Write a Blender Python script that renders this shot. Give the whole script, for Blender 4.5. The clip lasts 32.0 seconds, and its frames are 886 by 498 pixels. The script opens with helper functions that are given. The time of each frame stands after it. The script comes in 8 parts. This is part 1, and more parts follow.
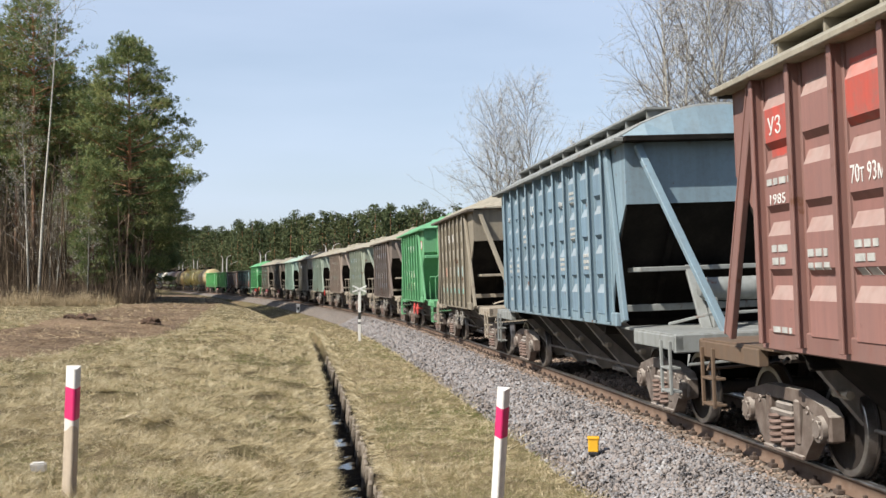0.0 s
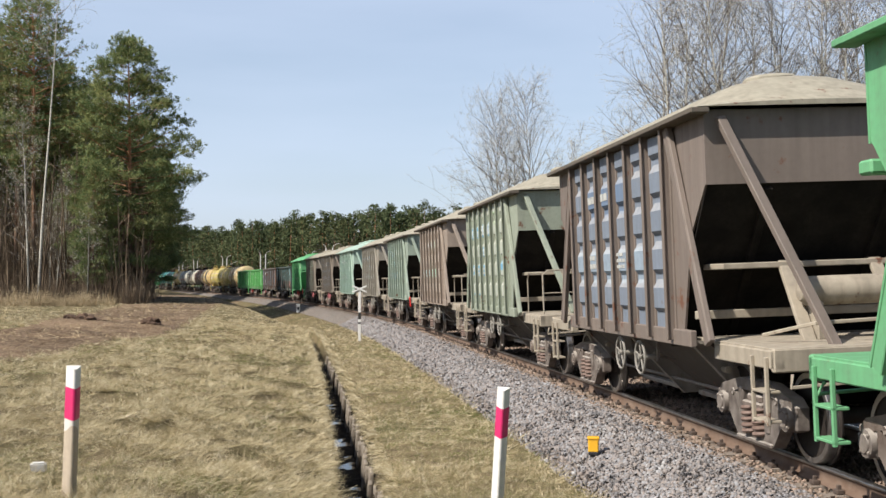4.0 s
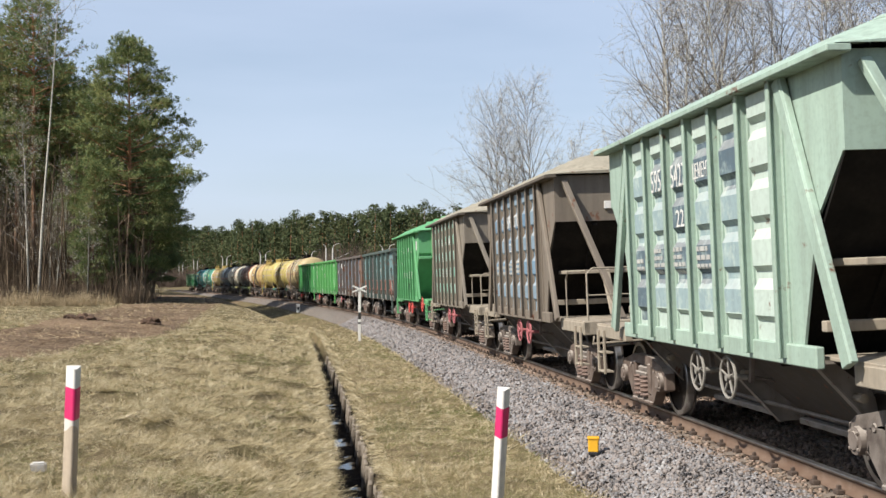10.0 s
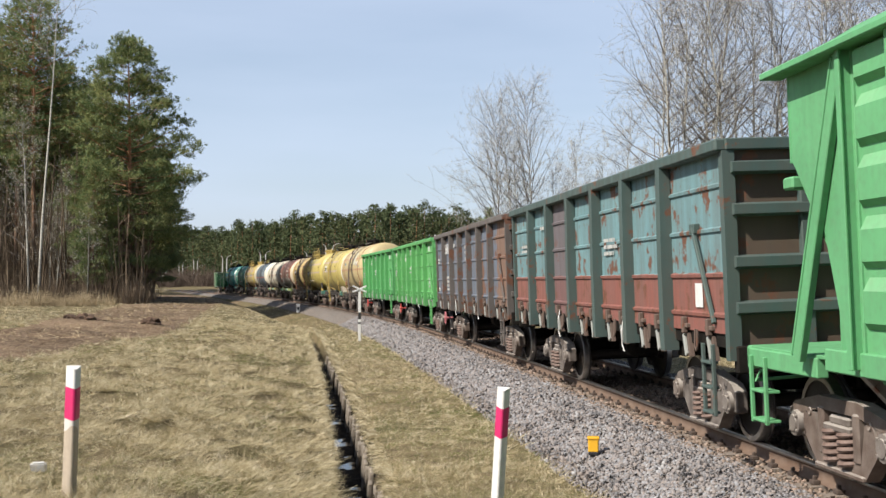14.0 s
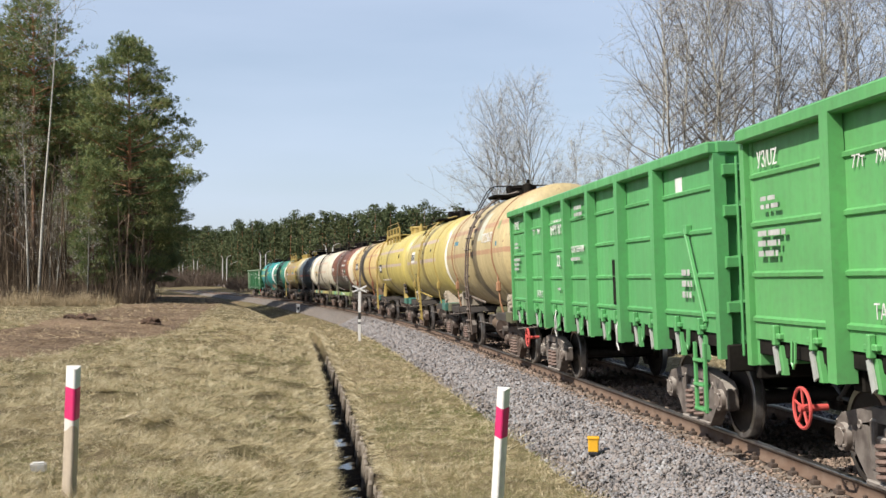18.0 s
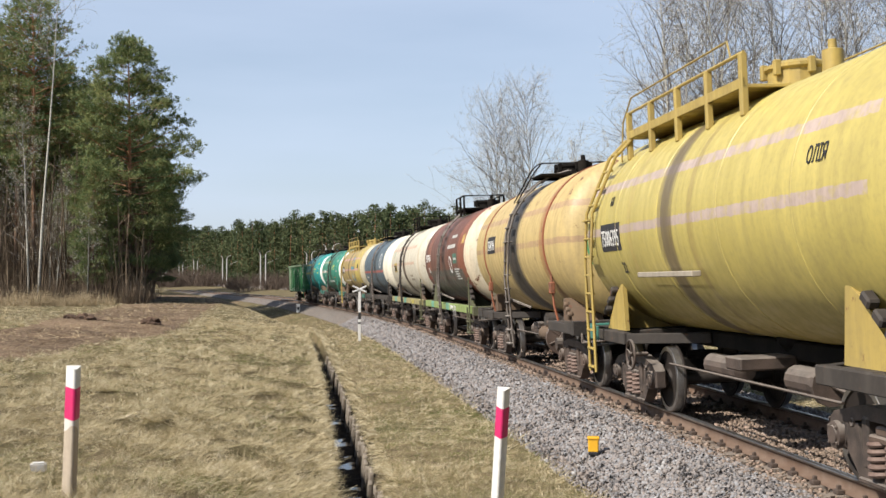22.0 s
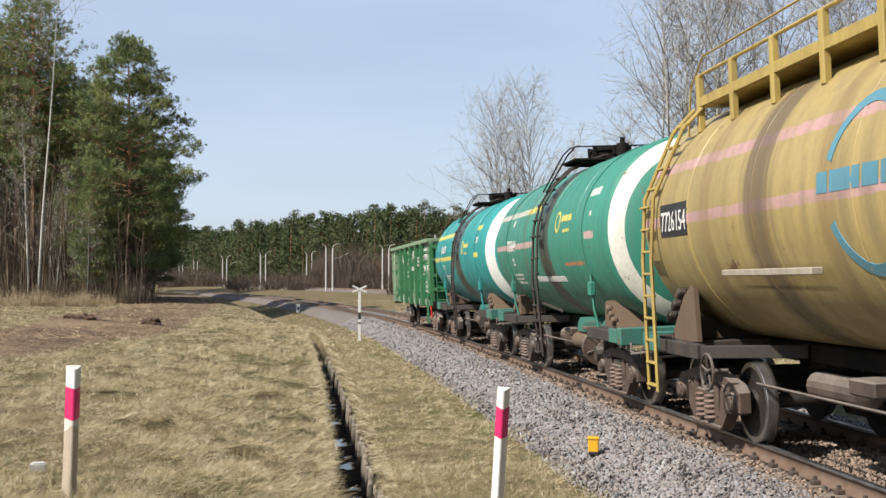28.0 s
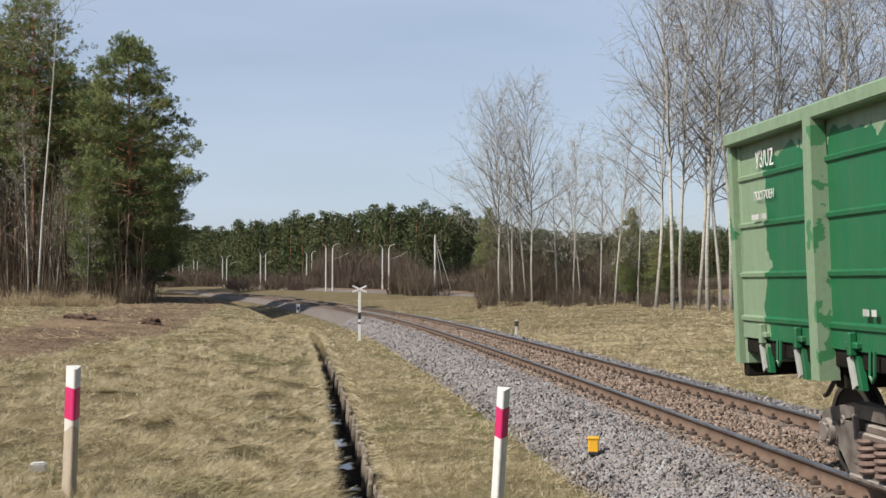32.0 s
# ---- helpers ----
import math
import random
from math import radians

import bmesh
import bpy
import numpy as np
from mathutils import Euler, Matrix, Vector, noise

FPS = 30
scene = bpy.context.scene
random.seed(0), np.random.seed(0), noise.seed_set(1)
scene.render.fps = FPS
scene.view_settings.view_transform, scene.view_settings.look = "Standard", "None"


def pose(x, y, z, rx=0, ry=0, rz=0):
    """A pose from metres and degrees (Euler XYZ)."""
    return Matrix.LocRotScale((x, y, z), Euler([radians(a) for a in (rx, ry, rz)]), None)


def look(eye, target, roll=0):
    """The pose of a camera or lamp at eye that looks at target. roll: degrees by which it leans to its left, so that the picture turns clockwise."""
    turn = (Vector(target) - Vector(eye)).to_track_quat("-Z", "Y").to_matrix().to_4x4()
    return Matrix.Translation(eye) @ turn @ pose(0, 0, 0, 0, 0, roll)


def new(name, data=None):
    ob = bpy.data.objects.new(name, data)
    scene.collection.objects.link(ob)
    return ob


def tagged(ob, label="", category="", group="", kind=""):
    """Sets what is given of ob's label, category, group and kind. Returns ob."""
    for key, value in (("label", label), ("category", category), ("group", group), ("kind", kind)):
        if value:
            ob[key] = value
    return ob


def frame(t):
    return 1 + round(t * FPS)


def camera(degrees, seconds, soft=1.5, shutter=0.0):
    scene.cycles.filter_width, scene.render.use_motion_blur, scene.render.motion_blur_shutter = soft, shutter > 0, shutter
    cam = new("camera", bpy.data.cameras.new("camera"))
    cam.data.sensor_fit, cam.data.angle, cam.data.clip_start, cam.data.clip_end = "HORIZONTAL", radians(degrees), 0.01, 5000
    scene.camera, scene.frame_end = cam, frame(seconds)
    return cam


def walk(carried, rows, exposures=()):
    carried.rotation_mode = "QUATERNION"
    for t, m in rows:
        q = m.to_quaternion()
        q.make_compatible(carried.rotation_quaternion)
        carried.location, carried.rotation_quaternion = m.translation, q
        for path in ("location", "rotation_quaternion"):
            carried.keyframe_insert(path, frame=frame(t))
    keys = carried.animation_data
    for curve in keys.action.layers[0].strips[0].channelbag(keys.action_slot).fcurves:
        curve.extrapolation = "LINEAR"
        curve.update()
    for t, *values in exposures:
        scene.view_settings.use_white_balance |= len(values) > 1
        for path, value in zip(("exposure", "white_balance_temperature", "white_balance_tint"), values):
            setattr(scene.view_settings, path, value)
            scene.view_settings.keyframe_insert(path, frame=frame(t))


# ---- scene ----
# ---------------------------------------------------------------- camera
EYE_Z = 1.8897
EXPOSURES = [(0.0, 0.40), (6.0, 0.34), (13.0, 0.34), (18.0, 0.32), (24.0, 0.33), (29.5, 0.34), (30.5, 0.33), (32.0, 0.11)]
cam = camera(42.563, 32.0, soft=1.5)
walk(cam, [(0.0, pose(0, 0, EYE_Z, 90 + 1.656, 0, 0)), (32.0, pose(0, 0, EYE_Z, 90 + 1.656, 0, 0))], EXPOSURES)

# ---------------------------------------------------------------- light
SUN_DIR = Vector((-0.84, -0.55, 0.98)).normalized()
world = bpy.data.worlds.new("sky_world")
scene.world = world
world.use_nodes = True
wn, wl = world.node_tree.nodes, world.node_tree.links
wn.clear()
w_out, w_bg = wn.new("ShaderNodeOutputWorld"), wn.new("ShaderNodeBackground")
w_sky = wn.new("ShaderNodeTexSky")
w_sky.sky_type, w_sky.sun_disc = "NISHITA", False
w_sky.sun_elevation = math.asin(SUN_DIR.z)
w_sky.sun_rotation = math.atan2(SUN_DIR.x, SUN_DIR.y)
w_sky.air_density, w_sky.dust_density, w_sky.ozone_density = 1.0, 1.2, 1.0
# thin high cloud veil over the blue
w_tc, w_map, w_noise, w_ramp = wn.new("ShaderNodeTexCoord"), wn.new("ShaderNodeMapping"), wn.new("ShaderNodeTexNoise"), wn.new("ShaderNodeValToRGB")
w_map.inputs["Scale"].default_value = (1.2, 1.2, 7.0)
w_noise.inputs["Scale"].default_value, w_noise.inputs["Detail"].default_value = 1.6, 5.0
w_ramp.color_ramp.elements[0].position, w_ramp.color_ramp.elements[1].position = 0.35, 0.75
w_ramp.color_ramp.elements[0].color, w_ramp.color_ramp.elements[1].color = (0.42, 0.42, 0.42, 1), (0.70, 0.70, 0.70, 1)
w_mix = wn.new("ShaderNodeMix")
w_mix.data_type = "RGBA"
w_mix.inputs["B"].default_value = (5.6, 6.5, 8.2, 1)
wl.new(w_tc.outputs["Generated"], w_map.inputs["Vector"])
wl.new(w_map.outputs["Vector"], w_noise.inputs["Vector"])
wl.new(w_noise.outputs["Fac"], w_ramp.inputs["Fac"])
# the veil thins out towards the zenith
w_sep, w_fade, w_mul = wn.new("ShaderNodeSeparateXYZ"), wn.new("ShaderNodeMapRange"), wn.new("ShaderNodeMath")
w_fade.inputs["From Min"].default_value, w_fade.inputs["From Max"].default_value = 0.22, 0.55
w_fade.inputs["To Min"].default_value, w_fade.inputs["To Max"].default_value = 1.0, 0.08
w_mul.operation = "MULTIPLY"
wl.new(w_tc.outputs["Generated"], w_sep.inputs["Vector"])
wl.new(w_sep.outputs["Z"], w_fade.inputs["Value"])
wl.new(w_ramp.outputs["Color"], w_mul.inputs[0])
wl.new(w_fade.outputs["Result"], w_mul.inputs[1])
wl.new(w_mul.outputs[0], w_mix.inputs["Factor"])
wl.new(w_sky.outputs["Color"], w_mix.inputs["A"])
wl.new(w_mix.outputs["Result"], w_bg.inputs["Color"])
w_bg.inputs["Strength"].default_value = 0.10
wl.new(w_bg.outputs["Background"], w_out.inputs["Surface"])

sun_data = bpy.data.lights.new("sun", "SUN")
sun_data.energy, sun_data.angle, sun_data.color = 5.9, radians(0.53), (1.0, 0.94, 0.85)
sun = new("sun", sun_data)
sun.matrix_world = look(SUN_DIR * 300, (0, 0, 0))

# ---------------------------------------------------------------- line of the railway (metres along it, 0 beside the camera)
KNOTS = [0, 15, 30, 45, 60, 80, 110, 150, 220, 300]
BEND = [0.0005, 0.0012, 0.0006, 0.0025, 0.0020, 0.0007, 0.00122, 0.00094, 0.00051, 0.0005]
CANT = 0.0374
RS = np.arange(-420.0, 620.01, 0.5)
_k = np.interp(RS, KNOTS, BEND)
_k[RS < -1] = 0.0
_k[RS > 400] = 0.0
_h = np.concatenate([[0], np.cumsum((_k[1:] + _k[:-1]) * 0.25)])
RH = _h - np.interp(0, RS, _h) + 0.1052
_hm = (RH[1:] + RH[:-1]) / 2
_x = np.concatenate([[0], np.cumsum(-np.sin(_hm) * 0.5)])
_y = np.concatenate([[0], np.cumsum(np.cos(_hm) * 0.5)])
RX = _x - np.interp(0, RS, _x) + 5.3941
RY = _y - np.interp(0, RS, _y) + 5.5299


def rail_at(s, o=0.0):
    """Place and heading at s metres along the line, o metres to its far side."""
    h = np.interp(s, RS, RH)
    return np.interp(s, RS, RX) + np.cos(h) * o, np.interp(s, RS, RY) + np.sin(h) * o, h


def canted(o, h):
    """Cross-section of the leaning track: offset and height, turned about the near rail."""
    c, sn = math.cos(CANT), math.sin(CANT)
    return -0.79 + (o + 0.79) * c - h * sn, (o + 0.79) * sn + h * c


def rail_sd(x, y):
    """Along and across the line, for arrays of places."""
    s = np.interp(y, RY, RS)
    for _ in range(4):
        px, py, h = rail_at(s)
        s = s + (x - px) * -np.sin(h) + (y - py) * np.cos(h)
    px, py, h = rail_at(s)
    return s, (x - px) * np.cos(h) + (y - py) * np.sin(h)
# ---------------------------------------------------------------- materials
def rgb(r, g, b, k=1.0):
    """Linear colour from 0..255 values."""
    return tuple((((v / 255) / 12.92 if v < 10 else ((v / 255 + 0.055) / 1.055) ** 2.4) * k) for v in (r, g, b)) + (1.0,)


class Nodes:
    def __init__(self, name, rough=0.6, metal=0.0):
        self.m = bpy.data.materials.new(name)
        self.m.use_nodes = True
        self.t = self.m.node_tree
        self.b = self.t.nodes["Principled BSDF"]
        self.b.inputs["Roughness"].default_value, self.b.inputs["Metallic"].default_value = rough, metal
        self.co = self.t.nodes.new("ShaderNodeTexCoord").outputs["Object"]

    def link(self, a, b):
        self.t.links.new(a, b)

    def noise(self, scale, detail=3.0, stretch=(1, 1, 1), seed=0.0, rough=0.55):
        mp, n = self.t.nodes.new("ShaderNodeMapping"), self.t.nodes.new("ShaderNodeTexNoise")
        mp.inputs["Scale"].default_value = stretch
        mp.inputs["Location"].default_value = (seed * 3.7, seed * 1.9, seed * 5.3)
        n.inputs["Scale"].default_value, n.inputs["Detail"].default_value, n.inputs["Roughness"].default_value = scale, detail, rough
        self.link(self.co, mp.inputs["Vector"])
        self.link(mp.outputs["Vector"], n.inputs["Vector"])
        return n.outputs["Fac"]

    def ramp(self, fac, lo, hi, a=0.0, b=1.0):
        r = self.t.nodes.new("ShaderNodeMapRange")
        r.inputs["From Min"].default_value, r.inputs["From Max"].default_value = lo, hi
        r.inputs["To Min"].default_value, r.inputs["To Max"].default_value = a, b
        self.link(fac, r.inputs["Value"])
        return r.outputs["Result"]

    def math(self, op, a, b):
        n = self.t.nodes.new("ShaderNodeMath")
        n.operation = op
        for i, v in enumerate((a, b)):
            if isinstance(v, (int, float)):
                n.inputs[i].default_value = v
            else:
                self.link(v, n.inputs[i])
        return n.outputs[0]

    def mix(self, fac, a, b, mode="MIX"):
        n = self.t.nodes.new("ShaderNodeMix")
        n.data_type, n.blend_type = "RGBA", mode
        for key, v in (("Factor", fac), ("A", a), ("B", b)):
            if isinstance(v, (int, float)):
                n.inputs[key].default_value = v
            elif isinstance(v, tuple):
                n.inputs[key].default_value = v
            else:
                self.link(v, n.inputs[key])
        return n.outputs["Result"]

    def axis(self, i):
        s = self.t.nodes.new("ShaderNodeSeparateXYZ")
        self.link(self.co, s.inputs["Vector"])
        return s.outputs[i]

    def random(self):
        return self.t.nodes.new("ShaderNodeObjectInfo").outputs["Random"]

    def island(self):
        return self.t.nodes.new("ShaderNodeNewGeometry").outputs["Random Per Island"]

    def settled(self, color, dust, amount, lo=0.15, hi=0.75):
        """Dust that has settled on faces that look up, in patches."""
        g = self.t.nodes.new("ShaderNodeNewGeometry")
        sp = self.t.nodes.new("ShaderNodeSeparateXYZ")
        self.link(g.outputs["Normal"], sp.inputs["Vector"])
        f = self.math("MULTIPLY", self.ramp(sp.outputs[2], lo, hi, 0, amount), self.ramp(self.noise(7.0, 4, seed=31), 0.25, 0.6, 0.45, 1.0))
        return self.mix(f, color, dust)

    def world_co(self):
        self.co = self.t.nodes.new("ShaderNodeNewGeometry").outputs["Position"]

    def done(self, color, bump=None, strength=0.2, dist=0.01, rough=None):
        if isinstance(color, tuple):
            self.b.inputs["Base Color"].default_value = color
        else:
            self.link(color, self.b.inputs["Base Color"])
        if bump is not None:
            n = self.t.nodes.new("ShaderNodeBump")
            n.inputs["Strength"].default_value, n.inputs["Distance"].default_value = strength, dist
            self.link(bump, n.inputs["Height"])
            self.link(n.outputs["Normal"], self.b.inputs["Normal"])
        if rough is not None:
            self.link(rough, self.b.inputs["Roughness"])
        return self.m


def plain(name, col, col2=None, scale=8.0, rough=0.7, metal=0.0, bump=0.2, dist=0.01, dust=0.0):
    n = Nodes(name, rough, metal)
    f = n.noise(scale, 4)
    g = n.noise(scale * 9, 2)
    col2 = col2 or tuple(v * 0.65 for v in col[:3]) + (1,)
    c = n.mix(n.ramp(f, 0.35, 0.65), col, col2)
    c = n.mix(n.ramp(g, 0.3, 0.7, 0, 0.35), c, tuple(v * 0.5 for v in col[:3]) + (1,))
    if dust:
        c = n.mix(n.ramp(n.random(), 0.3, 0.9, 0, 0.4), c, (0.115, 0.068, 0.046, 1))
        c = n.settled(c, (0.40, 0.365, 0.325, 1), dust, 0.0, 0.8)
    return n.done(c, g, bump, dist)


def painted(name, col, grime=0.4, rust=0.15, rough=0.5, seed=0.0, zones=(), grime_col=(0.085, 0.072, 0.058, 1), streaks=6.0, rects=(), spill=(), dust=0.0):
    """Weathered paint on steel, in the thing's own space. zones: (axis, from, to, colour, ragged) painted areas; rects: (x0, x1, z0, z1, colour) painted panels;
    spill: (x, half width, strength, colour) dark runs down a barrel."""
    n = Nodes(name, rough)
    big, fine = n.noise(0.9, 4, seed=seed), n.noise(16, 3, seed=seed)
    c = n.mix(n.ramp(big, 0.3, 0.7), tuple(v * 0.86 for v in col[:3]) + (1,), tuple(min(1, v * 1.08) for v in col[:3]) + (1,))
    for ax, lo, hi, zc, ragged in zones:
        p = n.axis(ax)
        if ragged:
            p = n.math("ADD", p, n.math("MULTIPLY", n.math("SUBTRACT", n.noise(3.0, 5, seed=seed + ax), 0.5), ragged))
        inside = n.math("MULTIPLY", n.math("GREATER_THAN", p, lo), n.math("LESS_THAN", p, hi))
        c = n.mix(inside, c, zc)
    if rects:
        px, pz = n.axis(0), n.axis(2)
        wob = n.math("MULTIPLY", n.math("SUBTRACT", n.noise(9.0, 4, seed=seed + 8), 0.5), 0.06)
        px, pz = n.math("ADD", px, wob), n.math("ADD", pz, wob)
        worn = n.ramp(n.noise(5.0, 6, seed=seed + 9, rough=0.7), 0.32, 0.50, 0.2, 0.85)
        for x0, x1, z0, z1, rc in rects:
            f = n.math("MULTIPLY", n.math("MULTIPLY", n.math("GREATER_THAN", px, x0), n.math("LESS_THAN", px, x1)), n.math("MULTIPLY", n.math("GREATER_THAN", pz, z0), n.math("LESS_THAN", pz, z1)))
            c = n.mix(n.math("MULTIPLY", f, worn), c, rc)
    for sx, half, amount, sc in spill:
        run = n.noise(1.0, 5, (9.0, 0.5, 0.4), seed + 11)
        d = n.math("ABSOLUTE", n.math("SUBTRACT", n.axis(0), sx), 0)
        f = n.math("MULTIPLY", n.ramp(n.math("ADD", d, n.math("MULTIPLY", n.math("SUBTRACT", run, 0.5), half * 1.1)), half, half * 0.55), amount)
        c = n.mix(f, c, sc)
    st = n.noise(1.0, 4, (streaks, streaks, 0.35), seed + 2.0)
    dirt = n.math("MULTIPLY", n.ramp(st, 0.40, 0.72), n.ramp(big, 0.25, 0.65, 0.35, 1.0))
    dirt = n.math("MULTIPLY", dirt, grime)
    c = n.mix(dirt, c, grime_col)
    if rust:
        spot = n.noise(2.6, 7, seed=seed + 5.0, rough=0.68)
        edge = 0.66 - 0.16 * rust
        c = n.mix(n.ramp(spot, edge, edge + 0.05), c, (0.125, 0.052, 0.028, 1))
    c = n.mix(n.ramp(fine, 0.45, 0.8, 0, 0.22), c, grime_col)
    if dust:
        c = n.settled(c, (0.50, 0.46, 0.41, 1), dust)
    return n.done(c, fine, 0.12, 0.006, n.ramp(st, 0.3, 0.8, rough - 0.06, min(1, rough + 0.25)))


def island_mat(name, colours, rough=0.9, wide=None, translucent=0.0, share=0.38):
    """A material whose separate pieces each take a colour along a ramp; wide: large patches shift the ramp."""
    n = Nodes(name, rough)
    n.b.inputs["Specular IOR Level"].default_value = 0.2
    n.world_co()
    r = n.island()
    if wide:
        r = n.math("ADD", n.math("MULTIPLY", r, 1 - share), n.ramp(n.noise(wide, 4), 0.3, 0.7, 0, share))
    ramp = n.t.nodes.new("ShaderNodeValToRGB")
    el = ramp.color_ramp.elements
    while len(el) < len(colours):
        el.new(0.5)
    for i, c in enumerate(colours):
        el[i].position, el[i].color = i / (len(colours) - 1), c
    n.link(r, ramp.inputs["Fac"])
    m = n.done(ramp.outputs["Color"])
    if translucent:
        tr, mixs = n.t.nodes.new("ShaderNodeBsdfTranslucent"), n.t.nodes.new("ShaderNodeMixShader")
        n.link(ramp.outputs["Color"], tr.inputs["Color"])
        mixs.inputs[0].default_value = translucent
        n.link(n.b.outputs[0], mixs.inputs[1])
        n.link(tr.outputs[0], mixs.inputs[2])
        n.link(mixs.outputs[0], n.t.nodes["Material Output"].inputs["Surface"])
    return m


def ground_material():
    """Dry spring grass over soil, bare earth where vehicles drove, greener by the line."""
    n = Nodes("ground_dry_grass", 0.95)
    n.b.inputs["Specular IOR Level"].default_value = 0.1
    n.world_co()
    a, b, c3, fine = n.noise(0.35, 5), n.noise(2.2, 5, seed=3), n.noise(9, 5, seed=7), n.noise(60, 3)
    straw, pale, moss, earth = (0.12, 0.092, 0.052, 1), (0.25, 0.20, 0.115, 1), (0.085, 0.085, 0.034, 1), (0.21, 0.145, 0.095, 1)
    c = n.mix(n.ramp(b, 0.35, 0.65), straw, pale)
    c = n.mix(n.ramp(a, 0.42, 0.66, 0, 0.75), c, moss)
    c = n.mix(n.ramp(c3, 0.5, 0.75, 0, 0.6), c, (0.10, 0.072, 0.035, 1))
    at = n.t.nodes.new("ShaderNodeAttribute")
    at.attribute_name = "bare"
    w = n.math("ADD", at.outputs["Fac"], n.math("MULTIPLY", n.math("SUBTRACT", n.math("ADD", n.math("MULTIPLY", b, 0.5), n.math("MULTIPLY", n.noise(0.9, 6, (0.5, 1.6, 1), 5), 0.5)), 0.5), 2.4))
    w = n.ramp(w, 0.36, 0.58)
    ec = n.mix(n.ramp(n.noise(0.55, 5, (0.35, 1.4, 1), 9), 0.42, 0.6), (0.10, 0.066, 0.044, 1), earth)
    ec = n.mix(n.ramp(c3, 0.42, 0.75, 0, 0.7), ec, (0.34, 0.26, 0.175, 1))
    c = n.mix(w, c, ec)
    c = n.mix(n.ramp(fine, 0.35, 0.7, 0, 0.45), c, (0.07, 0.052, 0.03, 1))
    mu = n.t.nodes.new("ShaderNodeAttribute")
    mu.attribute_name = "mud"
    c = n.mix(mu.outputs["Fac"], c, n.mix(n.ramp(b, 0.4, 0.6), (0.022, 0.017, 0.012, 1), (0.05, 0.038, 0.026, 1)))
    return n.done(c, n.math("ADD", c3, n.math("MULTIPLY", fine, 0.5)), 0.8, 0.06)


def ballast_material():
    n = Nodes("ballast_bed_stone", 0.9)
    n.world_co()
    v = n.t.nodes.new("ShaderNodeTexVoronoi")
    v.inputs["Scale"].default_value = 18
    n.link(n.co, v.inputs["Vector"])
    r = n.t.nodes.new("ShaderNodeValToRGB")
    r.color_ramp.elements[0].color, r.color_ramp.elements[1].color = (0.11, 0.095, 0.085, 1), (0.40, 0.36, 0.33, 1)
    sx = n.t.nodes.new("ShaderNodeSeparateColor")
    n.link(v.outputs["Color"], sx.inputs["Color"])
    n.link(sx.outputs[0], r.inputs["Fac"])
    c = n.mix(n.ramp(v.outputs["Distance"], 0.2, 0.6, 0, 0.75), r.outputs["Color"], (0.06, 0.05, 0.04, 1))
    c = n.mix(n.ramp(n.noise(0.7, 4), 0.4, 0.7, 0, 0.4), c, (0.17, 0.11, 0.07, 1))
    return n.done(c, n.math("SUBTRACT", 1.0, v.outputs["Distance"]), 0.9, 0.05)


def bark_material(name, low, high, dark, split=(4, 12), bands=0.0):
    """Bark, rough and dark below, paler or redder above; bands: cross marks as on a birch."""
    n = Nodes(name, 0.9)
    z = n.axis(2)
    f = n.noise(2.0, 4, (3, 3, 0.8))
    c = n.mix(n.ramp(n.math("ADD", z, n.math("MULTIPLY", f, 3)), split[0], split[1]), low, high)
    g = n.noise(5.0, 4, (1, 1, 3.5 if bands else 0.6), 4)
    c = n.mix(n.ramp(g, 0.55 - bands * 0.03, 0.70, 0, 0.85), c, dark)
    return n.done(c, g, 0.5, 0.02)


M = {}
M["ground"] = ground_material()
M["ballast"] = ballast_material()
M["stone"] = island_mat("grey_ballast_stones", [(0.075, 0.072, 0.074, 1), (0.16, 0.155, 0.158, 1), (0.235, 0.20, 0.18, 1), (0.23, 0.23, 0.24, 1), (0.40, 0.385, 0.37, 1)], 0.85, wide=1.5)
M["brownstone"] = island_mat("brown_ballast_stones", [(0.075, 0.058, 0.046, 1), (0.15, 0.115, 0.09, 1), (0.23, 0.175, 0.135, 1), (0.27, 0.195, 0.155, 1), (0.34, 0.30, 0.26, 1)], 0.9, wide=1.2)
M["grass"] = island_mat("dry_grass_blades", [(0.08, 0.058, 0.032, 1), (0.19, 0.155, 0.07, 1), (0.38, 0.31, 0.18, 1), (0.52, 0.44, 0.28, 1), (0.65, 0.57, 0.40, 1), (0.78, 0.71, 0.55, 1)], 0.8, wide=3.6, translucent=0.12, share=0.42)
M["green"] = island_mat("green_grass_blades", [(0.07, 0.11, 0.02, 1), (0.14, 0.18, 0.04, 1), (0.26, 0.25, 0.09, 1)], 0.8, wide=2.0, translucent=0.25)
M["railhead"] = plain("worn_rail_head", (0.42, 0.40, 0.38, 1), (0.25, 0.22, 0.20, 1), 3, 0.28, 0.9, 0.05)
M["rail"] = plain("rusty_rail_side", (0.155, 0.105, 0.075, 1), (0.11, 0.065, 0.042, 1), 4, 0.85)
M["sleeper"] = plain("old_sleeper_concrete", (0.21, 0.175, 0.145, 1), (0.13, 0.10, 0.08, 1), 3, 0.95)
M["clip"] = plain("rail_clip_iron", (0.075, 0.052, 0.04, 1), None, 9, 0.85)
M["iron"] = plain("cast_iron_dusty", (0.18, 0.155, 0.135, 1), (0.065, 0.05, 0.042, 1), 4.5, 0.75, 0.0, 0.35, dust=0.6)
M["darkiron"] = plain("cast_iron_oily", (0.085, 0.062, 0.050, 1), (0.030, 0.023, 0.019, 1), 4.5, 0.7, 0.0, 0.35, dust=0.3)
